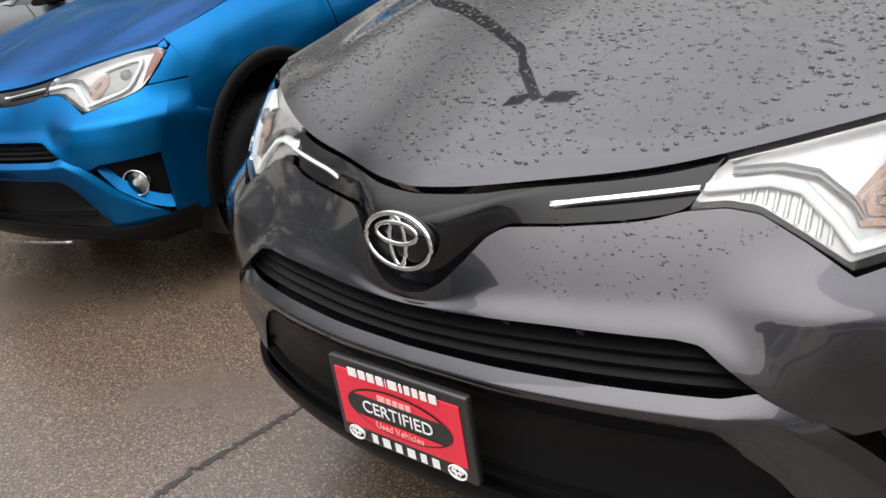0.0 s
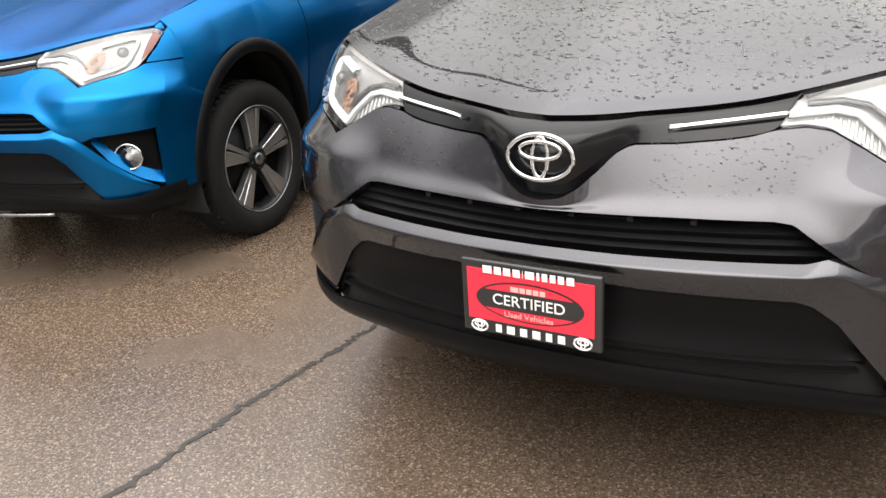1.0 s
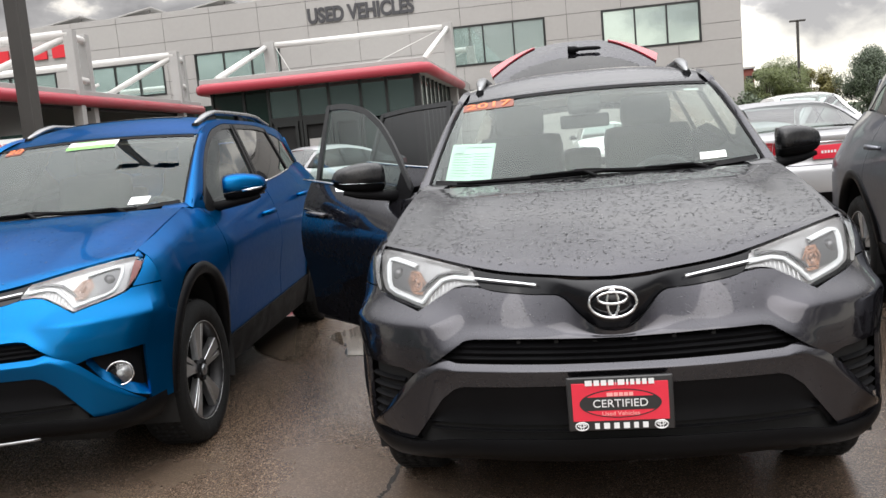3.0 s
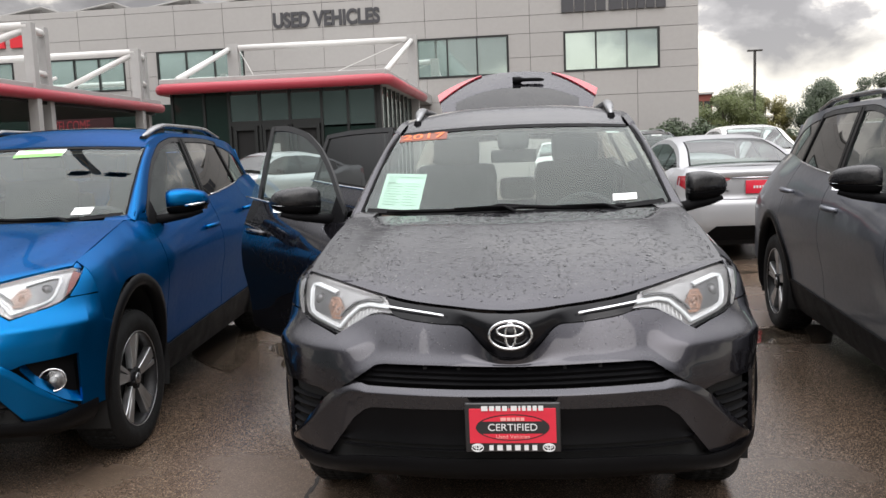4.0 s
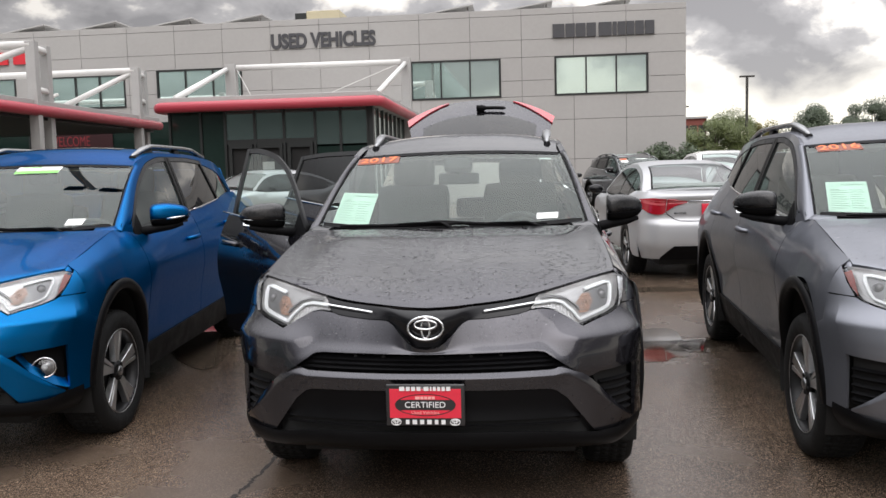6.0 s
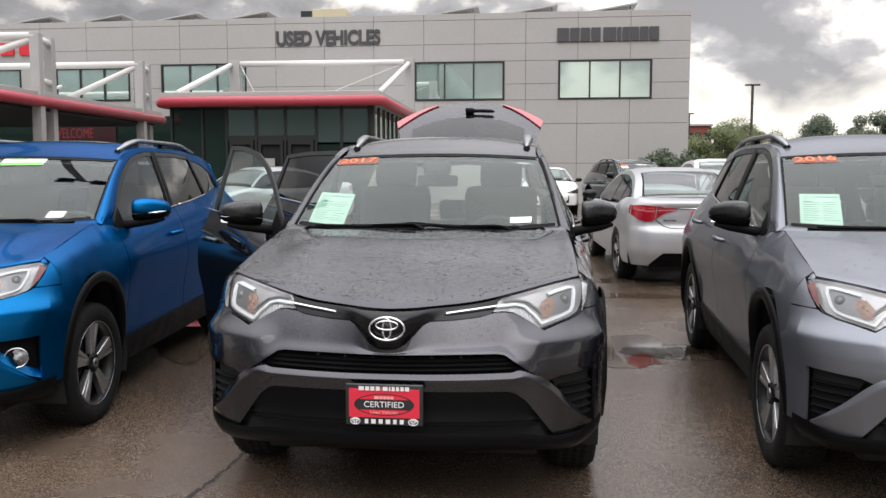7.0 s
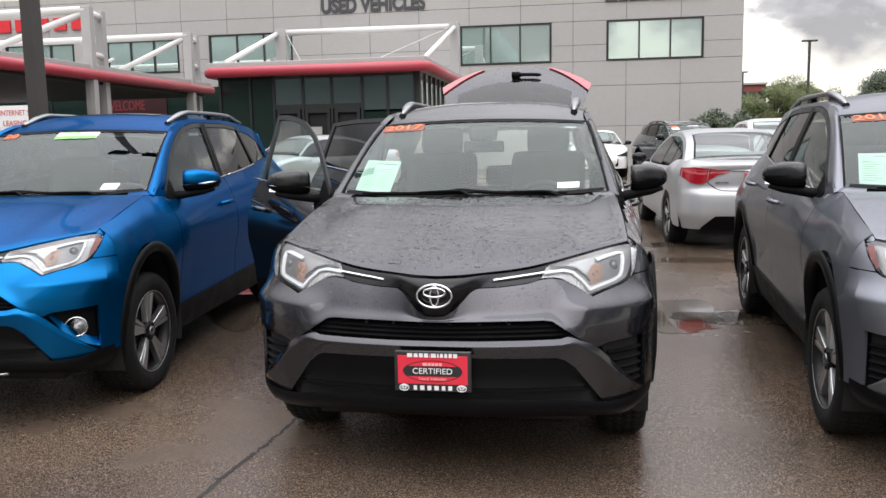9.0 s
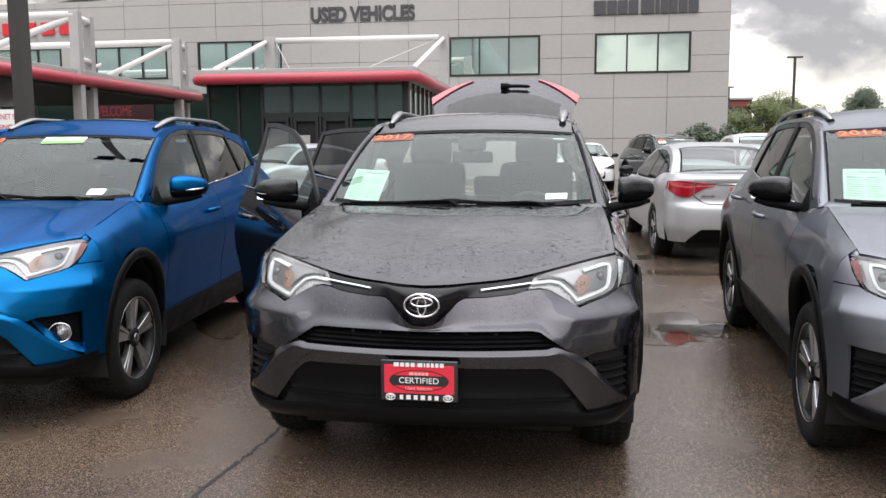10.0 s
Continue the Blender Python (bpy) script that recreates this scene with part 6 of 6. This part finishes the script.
# ---- the cars behind ----
def saloon(label, paint, at, roof=1.45, name="saloon_car"):
    """A four-door saloon; its tail is at y 0, its nose at y 4.6."""
    car = thing(name, label, "car")
    half = Curve((0, 0.70), (0.12, 0.80), (0.3, 0.85), (0.5, 0.87), (1.0, 0.885), (3.4, 0.885), (4.1, 0.85), (4.45, 0.74), (4.6, 0.55))
    deck = Curve((0, 0.98), (0.06, 1.05), (0.3, 1.075), (0.75, 1.08), (1.2, 0.98), (2.9, 0.95), (3.3, 0.98), (3.9, 0.88), (4.4, 0.74), (4.6, 0.6))
    axle = (0.98, 3.62)
    R = 0.36

    def low(y):
        for a in axle:
            if abs(y - a) < R:
                return 0.32 + math.sqrt(R * R - (y - a) ** 2)
        return 0.27
    ys = sorted(set(np.linspace(0.30, 4.6, 68)) | {a + R * 0.999 * math.cos(t) for a in axle for t in np.linspace(0, math.pi, 21)})
    core = np.array((0, 2.3, 0.5))
    for s in (1, -1):
        P = []
        for y in ys:
            w, d, z0 = float(half(y)), float(deck(y)), low(y)
            d = max(d, z0 + 0.05)
            col = []
            for v in np.linspace(0, 1, 16):
                z = z0 + (d - z0) * v
                x = w * (1 - 0.10 * max(0, (0.4 - z) / 0.3) ** 2) - 0.012 * math.exp(-((z - 0.62) / 0.06) ** 2)
                t = max(0, (v - 0.72) / 0.28)
                x -= 0.10 * t ** 2.2
                col.append((s * x, y, z))
            P.append(col)
        sheet("side_panel", P, paint, car, core=core)
        for a in axle:
            wheel(car, s * 0.76, a, 0.32, s, "twin")
            lin = bmesh.new()
            rows = [[lin.verts.new((s * x, a + 0.35 * math.cos(t), 0.32 + 0.35 * math.sin(t))) for x in (0.5, 0.85)] for t in np.linspace(-0.2, math.pi + 0.2, 20)]
            for A, B in zip(rows, rows[1:]):
                lin.faces.new((A[0], A[1], B[1], B[0]))
            part("arch_liner", lin, DARK, car)
    # deck, bonnet
    P = [[(x * (float(half(y)) - 0.10), y, float(deck(y)) + 0.035 * (1 - x * x)) for x in np.linspace(-1, 1, 15)] for y in np.linspace(0.28, 1.2, 12)]
    sheet("boot_deck", P, paint, car, core=core)
    P = [[(x * (float(half(y)) - 0.10), y, float(deck(y)) + 0.045 * (1 - x * x)) for x in np.linspace(-1, 1, 15)] for y in np.linspace(3.25, 4.6, 16)]
    sheet("bonnet", P, paint, car, core=core)
    # tail and nose faces
    plan = Curve((0, 0), (0.45, 0.008), (0.62, 0.03), (0.73, 0.075), (0.80, 0.145), (0.836, 0.215), (0.85, 0.30))
    prof = line((0.26, 0.09), (0.33, 0.03), (0.42, -0.035), (0.50, -0.055), (0.66, -0.06), (0.70, -0.05), (0.745, -0.012), (0.76, 0.0), (0.94, -0.01), (0.965, -0.004), (0.985, -0.03), (1.035, -0.042), (1.055, -0.03), (1.066, 0.02), (1.078, 0.14), (1.09, 0.30))
    inset = line((0.26, 0.93), (0.45, 1.0), (0.80, 1.0), (1.0, 0.965), (1.06, 0.90), (1.09, 0.86))

    def tail(x, z, off=0.0):
        c = 1 - (abs(x) / 0.85) ** 4
        p = float(prof(z)) if z < 0.97 else float(prof(z)) * (0.25 + 0.75 * c)
        return (x * float(inset(z)), float(plan(abs(x))) + p * (0.35 + 0.65 * c) - off, z)
    zs = [0.26, 0.33, 0.38, 0.42, 0.46, 0.5, 0.58, 0.66, 0.68, 0.70, 0.72, 0.745, 0.76, 0.8, 0.86, 0.94, 0.955, 0.965, 0.975, 0.985, 1.01, 1.035, 1.045, 1.055, 1.06, 1.066, 1.072, 1.078, 1.09]
    txs = np.interp(np.linspace(-1, 1, 49), np.linspace(-1, 1, 13), (-0.85, -0.836, -0.80, -0.73, -0.62, -0.4, 0, 0.4, 0.62, 0.73, 0.80, 0.836, 0.85))
    sheet("tail_panel", [[tail(x, z) for z in zs] for x in txs], paint, car, core=core)
    shut = bmesh.new()
    for s in (1, -1):
        tube(shut, [tail(s * x, z, 0.0) for x, z in ((0.57, 0.85), (0.55, 0.82), (0.46, 0.755), (0.40, 0.735), (0.3, 0.73), (0, 0.729))], 0.005, 6)
    part("boot_seam", shut, BLACK, car)
    P = []
    for x in np.linspace(-1, 1, 21):
        P.append([(x * (0.55 + 0.03 * math.exp(-((z - 0.5) / 0.2) ** 2)), 4.6 + 0.10 * math.exp(-((z - 0.5) / 0.16) ** 2) * (1 - x ** 4) + 0.06 * (1 - x * x), z) for z in np.linspace(0.27, 0.612, 12)])
    sheet("nose_panel", P, paint, car, core=core)
    # glasshouse
    zr = roof
    side_line = Curve((0.6, 1.075), (0.7, 1.115), (1.05, 1.26), (1.45, zr - 0.09), (1.9, zr - 0.035), (2.4, zr - 0.04), (2.8, zr - 0.12), (3.3, zr - 0.42))
    gx = lambda z: 0.765 - 0.235 * max(0, (z - 1.0) / (zr - 1.0))
    for s in (1, -1):
        P = [[(s * (gx(z) + 0.004), y, z) for z in np.linspace(0.97, max(0.985, float(side_line(y)) - 0.055), 6)] for y in np.linspace(0.98, 3.2, 40)]
        sheet("side_glass", P, PRIVACY, car, flange=0.004, core=core)
        P = [[(s * gx(z), y, z) for z in np.linspace(max(0.97, float(side_line(y)) - 0.06), float(side_line(y)) + 0.002, 4)] for y in np.linspace(0.60, 3.3, 46)]
        sheet("side_frame", P, paint, car, core=core)
        for y in (1.42, 2.12):
            P = [[(s * (gx(z) + 0.008), y + dy, z) for z in np.linspace(0.98, float(side_line(y)) - 0.05, 5)] for dy in (-0.035, 0.035)]
            sheet("pillar_trim", P, BLACK_GLOSS, car, flange=0.01, core=core)
        mb = bmesh.new()
        bmesh.ops.create_uvsphere(mb, u_segments=14, v_segments=10, radius=1.0)
        mb.transform(pose(s * 0.98, 2.95, 1.04) @ Matrix.Diagonal((0.11, 0.06, 0.07, 1)))
        tube(mb, [(s * 0.82, 2.95, 0.98), (s * 0.95, 2.95, 1.0)], 0.02, 8)
        part("door_mirror", mb, BLACK_GLOSS, car)
    P = [[(x * gx(float(side_line(y))), y, float(side_line(y)) + 0.05 * (1 - x ** 4)) for x in np.linspace(-1, 1, 17)] for y in np.linspace(1.46, 2.75, 14)]
    sheet("roof", P, paint, car, core=core)
    back = lambda x, y, up=0.0: (x * gx(float(side_line(y))) * 0.99, y - 0.02 * (1 - x * x), float(side_line(y)) + 0.05 * (1 - x ** 4) + up)
    P = [[back(x, y) for x in np.linspace(-0.84, 0.84, 17)] for y in np.linspace(0.62, 1.42, 14)]
    sheet("rear_window", P, PANE_REAR, car, flange=0.005, core=core)
    for s in (1, -1):
        P = [[back(s * x, y, 0.003) for x in np.linspace(0.86, 1.0, 5)] for y in np.linspace(0.60, 1.5, 16)]
        sheet("rear_pillar", P, paint, car, flange=0.02, core=core)
        P = [[back(s * x, y, 0.002) for x in (0.825, 0.86)] for y in np.linspace(0.62, 1.44, 14)]
        sheet("window_seal", P, BLACK, car, flange=0.006, core=core)
    P = [[(x * gx(float(side_line(y))) * 0.97, y + 0.05 * (1 - x * x), float(side_line(y)) + 0.05 * (1 - x ** 4)) for x in np.linspace(-1, 1, 17)] for y in np.linspace(2.76, 3.28, 10)]
    sheet("windscreen", P, PANE_REAR, car, flange=0.005, core=core)
    # lamps, bumper trim, plate
    for s in (1, -1):
        for x0, x1, nm in ((0.575, 0.849, "tail_lamp"), (0.33, 0.567, "boot_lamp")):
            lo_ = line((0.33, 0.952), (0.46, 0.92), (0.567, 0.852), (0.60, 0.818), (0.68, 0.815), (0.76, 0.835), (0.849, 0.905))
            hi_ = line((0.33, 0.966), (0.567, 0.998), (0.74, 1.016), (0.849, 1.005))
            P = [[tail(s * x, float(lo_(x)) + (float(hi_(x)) - float(lo_(x))) * v, 0.012) for v in np.linspace(0, 1, 7)] for x in np.linspace(x0, x1, 16)]
            lamp_ob = sheet(nm, P, RED_LENS, car, "red tail lamp", flange=0.02, core=core)
            # pale part of the two-tone lens, its upper highlights put into colour too
            P = [[tail(s * x, float(lo_(x)) + (float(hi_(x)) - float(lo_(x))) * v, 0.0145) for v in np.linspace(0.58, 0.86, 4)] for x in np.linspace(x0 + 0.012, x1 - 0.02, 14)]
            sheet("highlight_band", P, LENS_PINK, lamp_ob, "pale pink highlight band", flange=0.002, core=core)
        P = [[(s * (0.80 - 0.36 * f), 4.40 + 0.16 * min(1, f * 1.7), 0.70 - 0.05 * f + (v - 0.5) * (0.13 * (1 - f) + 0.02)) for v in np.linspace(0, 1, 4)] for f in np.linspace(0, 1, 12)]
        sheet("headlamp", P, REFLECTOR, car, "clear headlamp", flange=0.012, core=core)
    P = [[tail(x, z, 0.006) for z in np.linspace(0.25, max(0.27, min(0.425, 0.425 - (abs(x) - 0.48) * 0.85)), 8)] for x in np.linspace(-0.66, 0.66, 30)]
    sheet("bumper_insert", P, BLACK, car, "black bumper insert", flange=0.03, core=core)
    for s in (1, -1):
        fp = bmesh.new()
        box(fp, s * 0.46 - 0.05, s * 0.46 + 0.05, 4.56, 4.67, 0.34, 0.56, 0.02)
        part("fog_pocket", fp, BLACK, car)
    bb = bmesh.new()
    box(bb, -0.36, 0.36, 4.55, 4.76, 0.26, 0.42, 0.03)
    part("lower_grille", bb, BLACK, car, "black lower grille")
    pl = bmesh.new()
    box(pl, -0.155, 0.155, -0.03, -0.014, 0.79, 0.94, 0.004)
    pl_ob = part("licence_plate", pl, PLATE_RED, car, "red dealer plate")
    bars((0.02, 0.02, 0.02, 0.02, 0.02), 0.03, 0.012, pose(0, -0.031, 0.865, 90, 0, 0), PLATE_WHITE, pl_ob)
    bars((0.05, 0.03, 0.045), 0.014, 0.01, pose(-0.40, -0.006, 0.83, 90, 0, 0), SATIN, car, "badge")
    hb = bmesh.new()
    tube(hb, [(-0.3, -0.02, 0.972), (0.3, -0.02, 0.972)], 0.01, 8)
    part("boot_handle", hb, CHROME, car)
    ib = bmesh.new()
    box(ib, -0.6, 0.6, 1.0, 3.0, 0.5, 0.95, 0.05)
    box(ib, -0.55, 0.55, 1.25, 1.4, 0.9, 1.15, 0.05)
    part("cabin", ib, HEADLINER, car)
    ub = bmesh.new()
    box(ub, -0.6, 0.6, 0.2, 4.4, 0.18, 0.5)
    part("underbody", ub, DARK, car, smooth=False)
    car.matrix_world = at
    return car


PANE_REAR = glass("rear_glass", (0.5, 0.62, 0.58), 0.0, 0.9, 1.6)
saloon("pale silver saloon car with red tail lamps", PAINT_PALE, pose(2.6, 6.68, slope(7.3), 0.9, 0, 3) @ Matrix.Diagonal((1, 1, 0.965, 1)))
saloon("white compact car facing the lot", PAINT_WHITE, pose(0.98, 26.9, slope(24), 0, 0, 183), name="compact_car")
saloon("white car beyond the silver saloon", PAINT_WHITE, pose(4.5, 12.9, slope(14), 0.7, 0, 0), roof=1.57, name="compact_car")
saloon("pale silver saloon car facing the open doors", PAINT_PALE, pose(-4.5, 17.75, slope(15), 0, 0, 148))
sport_utility("dark sport utility car parked near the building", PAINT_DARK, Matrix.Translation((4.3, 21.0, slope(22) - 0.02)) @ Matrix.Rotation(radians(16), 4, "Z"), plate_on=False,
              papers=(("20", -0.46, 0.88, 0.2, 0.15, 0), ("tag", -0.46, 0.7, 0.2, 0.17, 0), ("tag", 0.12, 0.9, 0.32, 0.07, 0)))
sport_utility("dark grey sport utility car beside the blue car", PAINT_DARK, Matrix.Translation((-5.72, 0.35, 0)) @ Matrix.Rotation(radians(5), 4, "Z"), plate_on=False)


# ---- lamp posts ----
def lamp_post(label, x, y, h, w, arms, z0=0.0, reach=0.5, head=0.3):
    t = thing("lamp_post", label, "lamp post", "lot lamp posts")
    pb = bmesh.new()
    box(pb, x - w / 2, x + w / 2, y - w / 2, y + w / 2, z0 + 0.75, h, w * 0.08)
    part("pole", pb, POLE, t, smooth=False)
    bb = bmesh.new()
    bmesh.ops.create_cone(bb, cap_ends=True, segments=28, radius1=0.3, radius2=0.3, depth=0.8, matrix=Matrix.Translation((x, y, z0 + 0.38)))
    part("concrete_base", bb, STEEL_GREY, t)
    for dx, dy in arms:
        ab = bmesh.new()
        tube(ab, [(x, y, h - 0.12), (x + dx * reach * 0.6, y + dy * reach * 0.6, h - 0.08)], 0.035, 8)
        part("arm", ab, POLE, t)
        hb = bmesh.new()
        box(hb, -head, head, -head * 0.55, head * 0.55, -0.06, 0.06, 0.03)
        hb.transform(Matrix.Translation((x + dx * reach, y + dy * reach, h - 0.06)) @ Matrix.Rotation(math.atan2(dy, dx), 4, "Z"))
        part("lamp_head", hb, POLE, t)
    return t


lamp_post("dark bronze lot lamp post on a concrete base", -6.0, 6.1, 10.7, 0.17, ((1, -0.1), (-1, 0.1)), slope(6), 0.66, 0.36)
lamp_post("slim dark lamp post far across the lot", 16.94, 61.2, 8.3, 0.17, ((1, 0.05), (-1, -0.05)), slope(60), 0.28, 0.26)
lamp_post("slim dark lamp post far across the lot", 15.1, 76, 7.3, 0.13, ((1, 0.0), (-1, 0)), slope(60), 0.22, 0.2)


# ---- trees and distance ----
def tree(label, x, y, r, h, leaf, seed, leaves=9500, trunk=0.4):
    rng = random.Random(seed)
    t = thing("tree", label, "tree", "trees beyond the lot")
    z0 = slope(y)
    wood = bmesh.new()
    tube(wood, [(x, y, z0), (x + 0.1, y, z0 + h * 0.25), (x - 0.05, y, z0 + h * trunk)], [0.2, 0.16, 0.12], 8)
    blobs = []
    for k in range(44):
        a, f = rng.uniform(0, 6.28), rng.random() ** 0.6
        c = Vector((x + r * 0.9 * f * math.cos(a), y + r * 0.6 * f * math.sin(a), z0 + h * (trunk + (0.9 - trunk) * rng.random() * (1 - 0.35 * f * f))))
        blobs.append((c, r * rng.uniform(0.13, 0.3)))
        tube(wood, [(x, y, z0 + h * trunk * 0.8), Vector((x, y, z0 + h * trunk)).lerp(c, 0.5), c], [0.08, 0.05, 0.02], 5)
    part("trunk", wood, BARK, t)
    vs, fs = [], []
    for i in range(leaves):
        c, q = rng.choice(blobs)
        d = Vector((rng.gauss(0, 1), rng.gauss(0, 1), rng.gauss(0, 0.75))).normalized() * q * rng.uniform(0.55, 1.12)
        p = c + d
        a = Vector((rng.gauss(0, 1), rng.gauss(0, 1), rng.gauss(0, 1))).normalized()
        b = a.orthogonal().normalized()
        s = rng.uniform(0.035, 0.075)
        k = len(vs)
        vs += [p - a * s, p + b * s * 0.6, p + a * s, p - b * s * 0.6]
        fs.append((k, k + 1, k + 2, k + 3))
    me = bpy.data.meshes.new("crown")
    me.from_pydata([tuple(v) for v in vs], [], fs)
    me.materials.append(leaf)
    ob = new("crown", me)
    ob.parent = t
    return t


tree("broad green tree beyond the lot", 14.9, 62, 3.3, 5.9, LEAF, 1, 64000, 0.2)
tree("low green tree beside the building's corner", 12.9, 63, 1.6, 4.6, LEAF_DARK, 5, 20000, 0.22)
tree("broad green tree with yellowing leaves beyond the lot", 18.3, 63, 2.2, 5.1, LEAF_YELLOW, 2, 30000, 0.22)
tree("tall dark green tree beyond the lot", 22.4, 62, 3.1, 6.05, LEAF_DARK, 3, 52000, 0.25)
tree("dark green tree beyond the lot", 24.9, 64, 2.3, 5.5, LEAF_DARK, 8, 30000, 0.25)
tree("tall dark green tree beyond the lot", 26.9, 63, 3.1, 6.3, LEAF_DARK, 4, 48000, 0.25)
tree("green tree beyond the lot", 31.6, 66, 2.8, 5.6, LEAF, 6, 30000)
for x, y, r, h, s in ((5.15, 29.0, 0.9, 2.05, 11), (5.9, 29.2, 1.05, 2.4, 12), (6.6, 29.0, 0.85, 2.15, 13)):
    tree("clipped dark green shrub against the wall", x, y, r, h, LEAF_DARK, s, 11000, 0.25)
rb_ = thing("distant_building", "red-brown building behind the trees", "building")
pb = bmesh.new()
box(pb, 15.6, 18.4, 82, 95, 0, 6.45, 0.05)
part("wall", pb, BRICK_RED, rb_, smooth=False)
pb = bmesh.new()
box(pb, 15.5, 18.5, 81.8, 95.2, 6.45, 6.65, 0.03)
part("roof", pb, STEEL_GREY, rb_, smooth=False)
for x in (15.9, 16.75, 17.6):
    for z in (1.2, 4.3):
        pb = bmesh.new()
        box(pb, x, x + 0.7, 81.95, 82.02, z, z + 1.5)
        part("window", pb, FRAME_DARK, rb_, smooth=False)
# far hedge row that closes the lot
rng = random.Random(9)
vs, fs = [], []
for i in range(16000):
    x = rng.uniform(-90, 140)
    hgt = 2.2 + 0.8 * math.sin(x * 0.21) + 0.5 * math.sin(x * 0.57 + 1)
    p = Vector((x, 120 + rng.uniform(-3, 3), 0.3 + hgt * rng.random() ** 0.7))
    a = Vector((rng.gauss(0, 1), rng.gauss(0, 1), rng.gauss(0, 1))).normalized()
    b_ = a.orthogonal().normalized()
    s = rng.uniform(0.25, 0.55)
    k = len(vs)
    vs += [p - a * s, p + b_ * s * 0.6, p + a * s, p - b_ * s * 0.6]
    fs.append((k, k + 1, k + 2, k + 3))
me = bpy.data.meshes.new("distant_hedge")
me.from_pydata([tuple(v) for v in vs], [], fs)
me.materials.append(LEAF_DARK)
tagged(new("distant_hedge", me), "dark green distant row of trees", "trees", kind="stuff")


# ---- water and cracks on the paving ----
def puddle(x, y, rx, ry, seed, turn=0.0):
    rng = random.Random(seed)
    ph = [rng.uniform(0, 6.28) for _ in range(5)]
    bm = bmesh.new()
    vs = []
    for k in range(48):
        a = 2 * math.pi * k / 48
        f = 1 + 0.18 * math.sin(2 * a + ph[0]) + 0.14 * math.sin(3 * a + ph[1]) + 0.09 * math.sin(5 * a + ph[2]) + 0.05 * math.sin(9 * a + ph[3])
        px, py = rx * f * math.cos(a), ry * f * math.sin(a)
        X, Y = x + px * math.cos(turn) - py * math.sin(turn), y + px * math.sin(turn) + py * math.cos(turn)
        vs.append(bm.verts.new((X, Y, slope(Y) + 0.003)))
    bm.faces.new(vs)
    bmesh.ops.triangulate(bm, faces=bm.faces[:])
    return tagged(part("puddle", bm, PUDDLE, None, smooth=False), "shallow rain puddle on the asphalt", "puddle", "puddles")


puddle(1.3, 3.4, 0.36, 0.62, 1, 0.1)
puddle(1.95, 3.4, 0.42, 0.26, 2)
puddle(1.62, 3.35, 0.3, 0.22, 7, 0.3)
puddle(1.7, 6.1, 0.62, 0.2, 3)
puddle(1.55, 7.3, 0.6, 0.22, 4, 0.1)
puddle(-1.55, 3.2, 0.32, 0.5, 5)
puddle(-2.45, 3.7, 0.38, 0.85, 6, 0.35)


def crack(pts, w, seed):
    rng = random.Random(seed)
    bm = bmesh.new()
    L = []
    for (xa, ya), (xb, yb) in zip(pts, pts[1:]):
        for k in range(24):
            f = k / 24
            L.append((xa + (xb - xa) * f + rng.gauss(0, 0.006), ya + (yb - ya) * f))
    rows = []
    for i, (x, y) in enumerate(L):
        q = w * (0.35 + 0.65 * rng.random()) * min(1, i / 6, (len(L) - 1 - i) / 6 + 0.05)
        rows.append((bm.verts.new((x - q * rng.uniform(0.6, 1), y, slope(y) + 0.002)), bm.verts.new((x + q * rng.uniform(0.6, 1), y, slope(y) + 0.002))))
    for A, B in zip(rows, rows[1:]):
        bm.faces.new((A[0], A[1], B[1], B[0]))
    tagged(part("crack", bm, TAR, None, smooth=False), "dark irregular crack in the asphalt", "crack", kind="structure")


crack([(-0.89, 1.4), (-0.91, 0.6), (-0.935, 0.32), (-0.965, 0.1), (-0.975, -0.12), (-0.985, -0.45), (-1.01, -1.1), (-1.03, -2.2)], 0.02, 3)


# wooded hills that close the view behind the camera and beside the lot
for name, pts in (("distant_hill", [(-420, -60), (-300, -200), (-120, -280), (60, -300), (230, -240), (330, -90)]),):
    bm = bmesh.new()
    rows = []
    rng = random.Random(21)
    for k in range(101):
        f = k / 100 * (len(pts) - 1)
        i = min(int(f), len(pts) - 2)
        x, y = (pts[i][c] + (pts[i + 1][c] - pts[i][c]) * (f - i) for c in (0, 1))
        h = 26 + 9 * math.sin(k * 0.17) + 5 * math.sin(k * 0.43 + 1) + 2.5 * math.sin(k * 1.1) + rng.uniform(-0.8, 0.8)
        h *= 0.42 * min(1, k / 10, (100 - k) / 10) * (1 + 5.0 * min(1, max(0, (10 - x) / 70)))
        rows.append([bm.verts.new((x * 0.94, y * 0.94, -1)), bm.verts.new((x, y, h * 0.7)), bm.verts.new((x * 1.08, y * 1.08, h)), bm.verts.new((x * 1.3, y * 1.3, -1))])
    for A, B in zip(rows, rows[1:]):
        for j in range(3):
            bm.faces.new((A[j], A[j + 1], B[j + 1], B[j]))
    tagged(part(name, bm, HILL, None), "dark wooded hills far off", "hill", kind="structure")
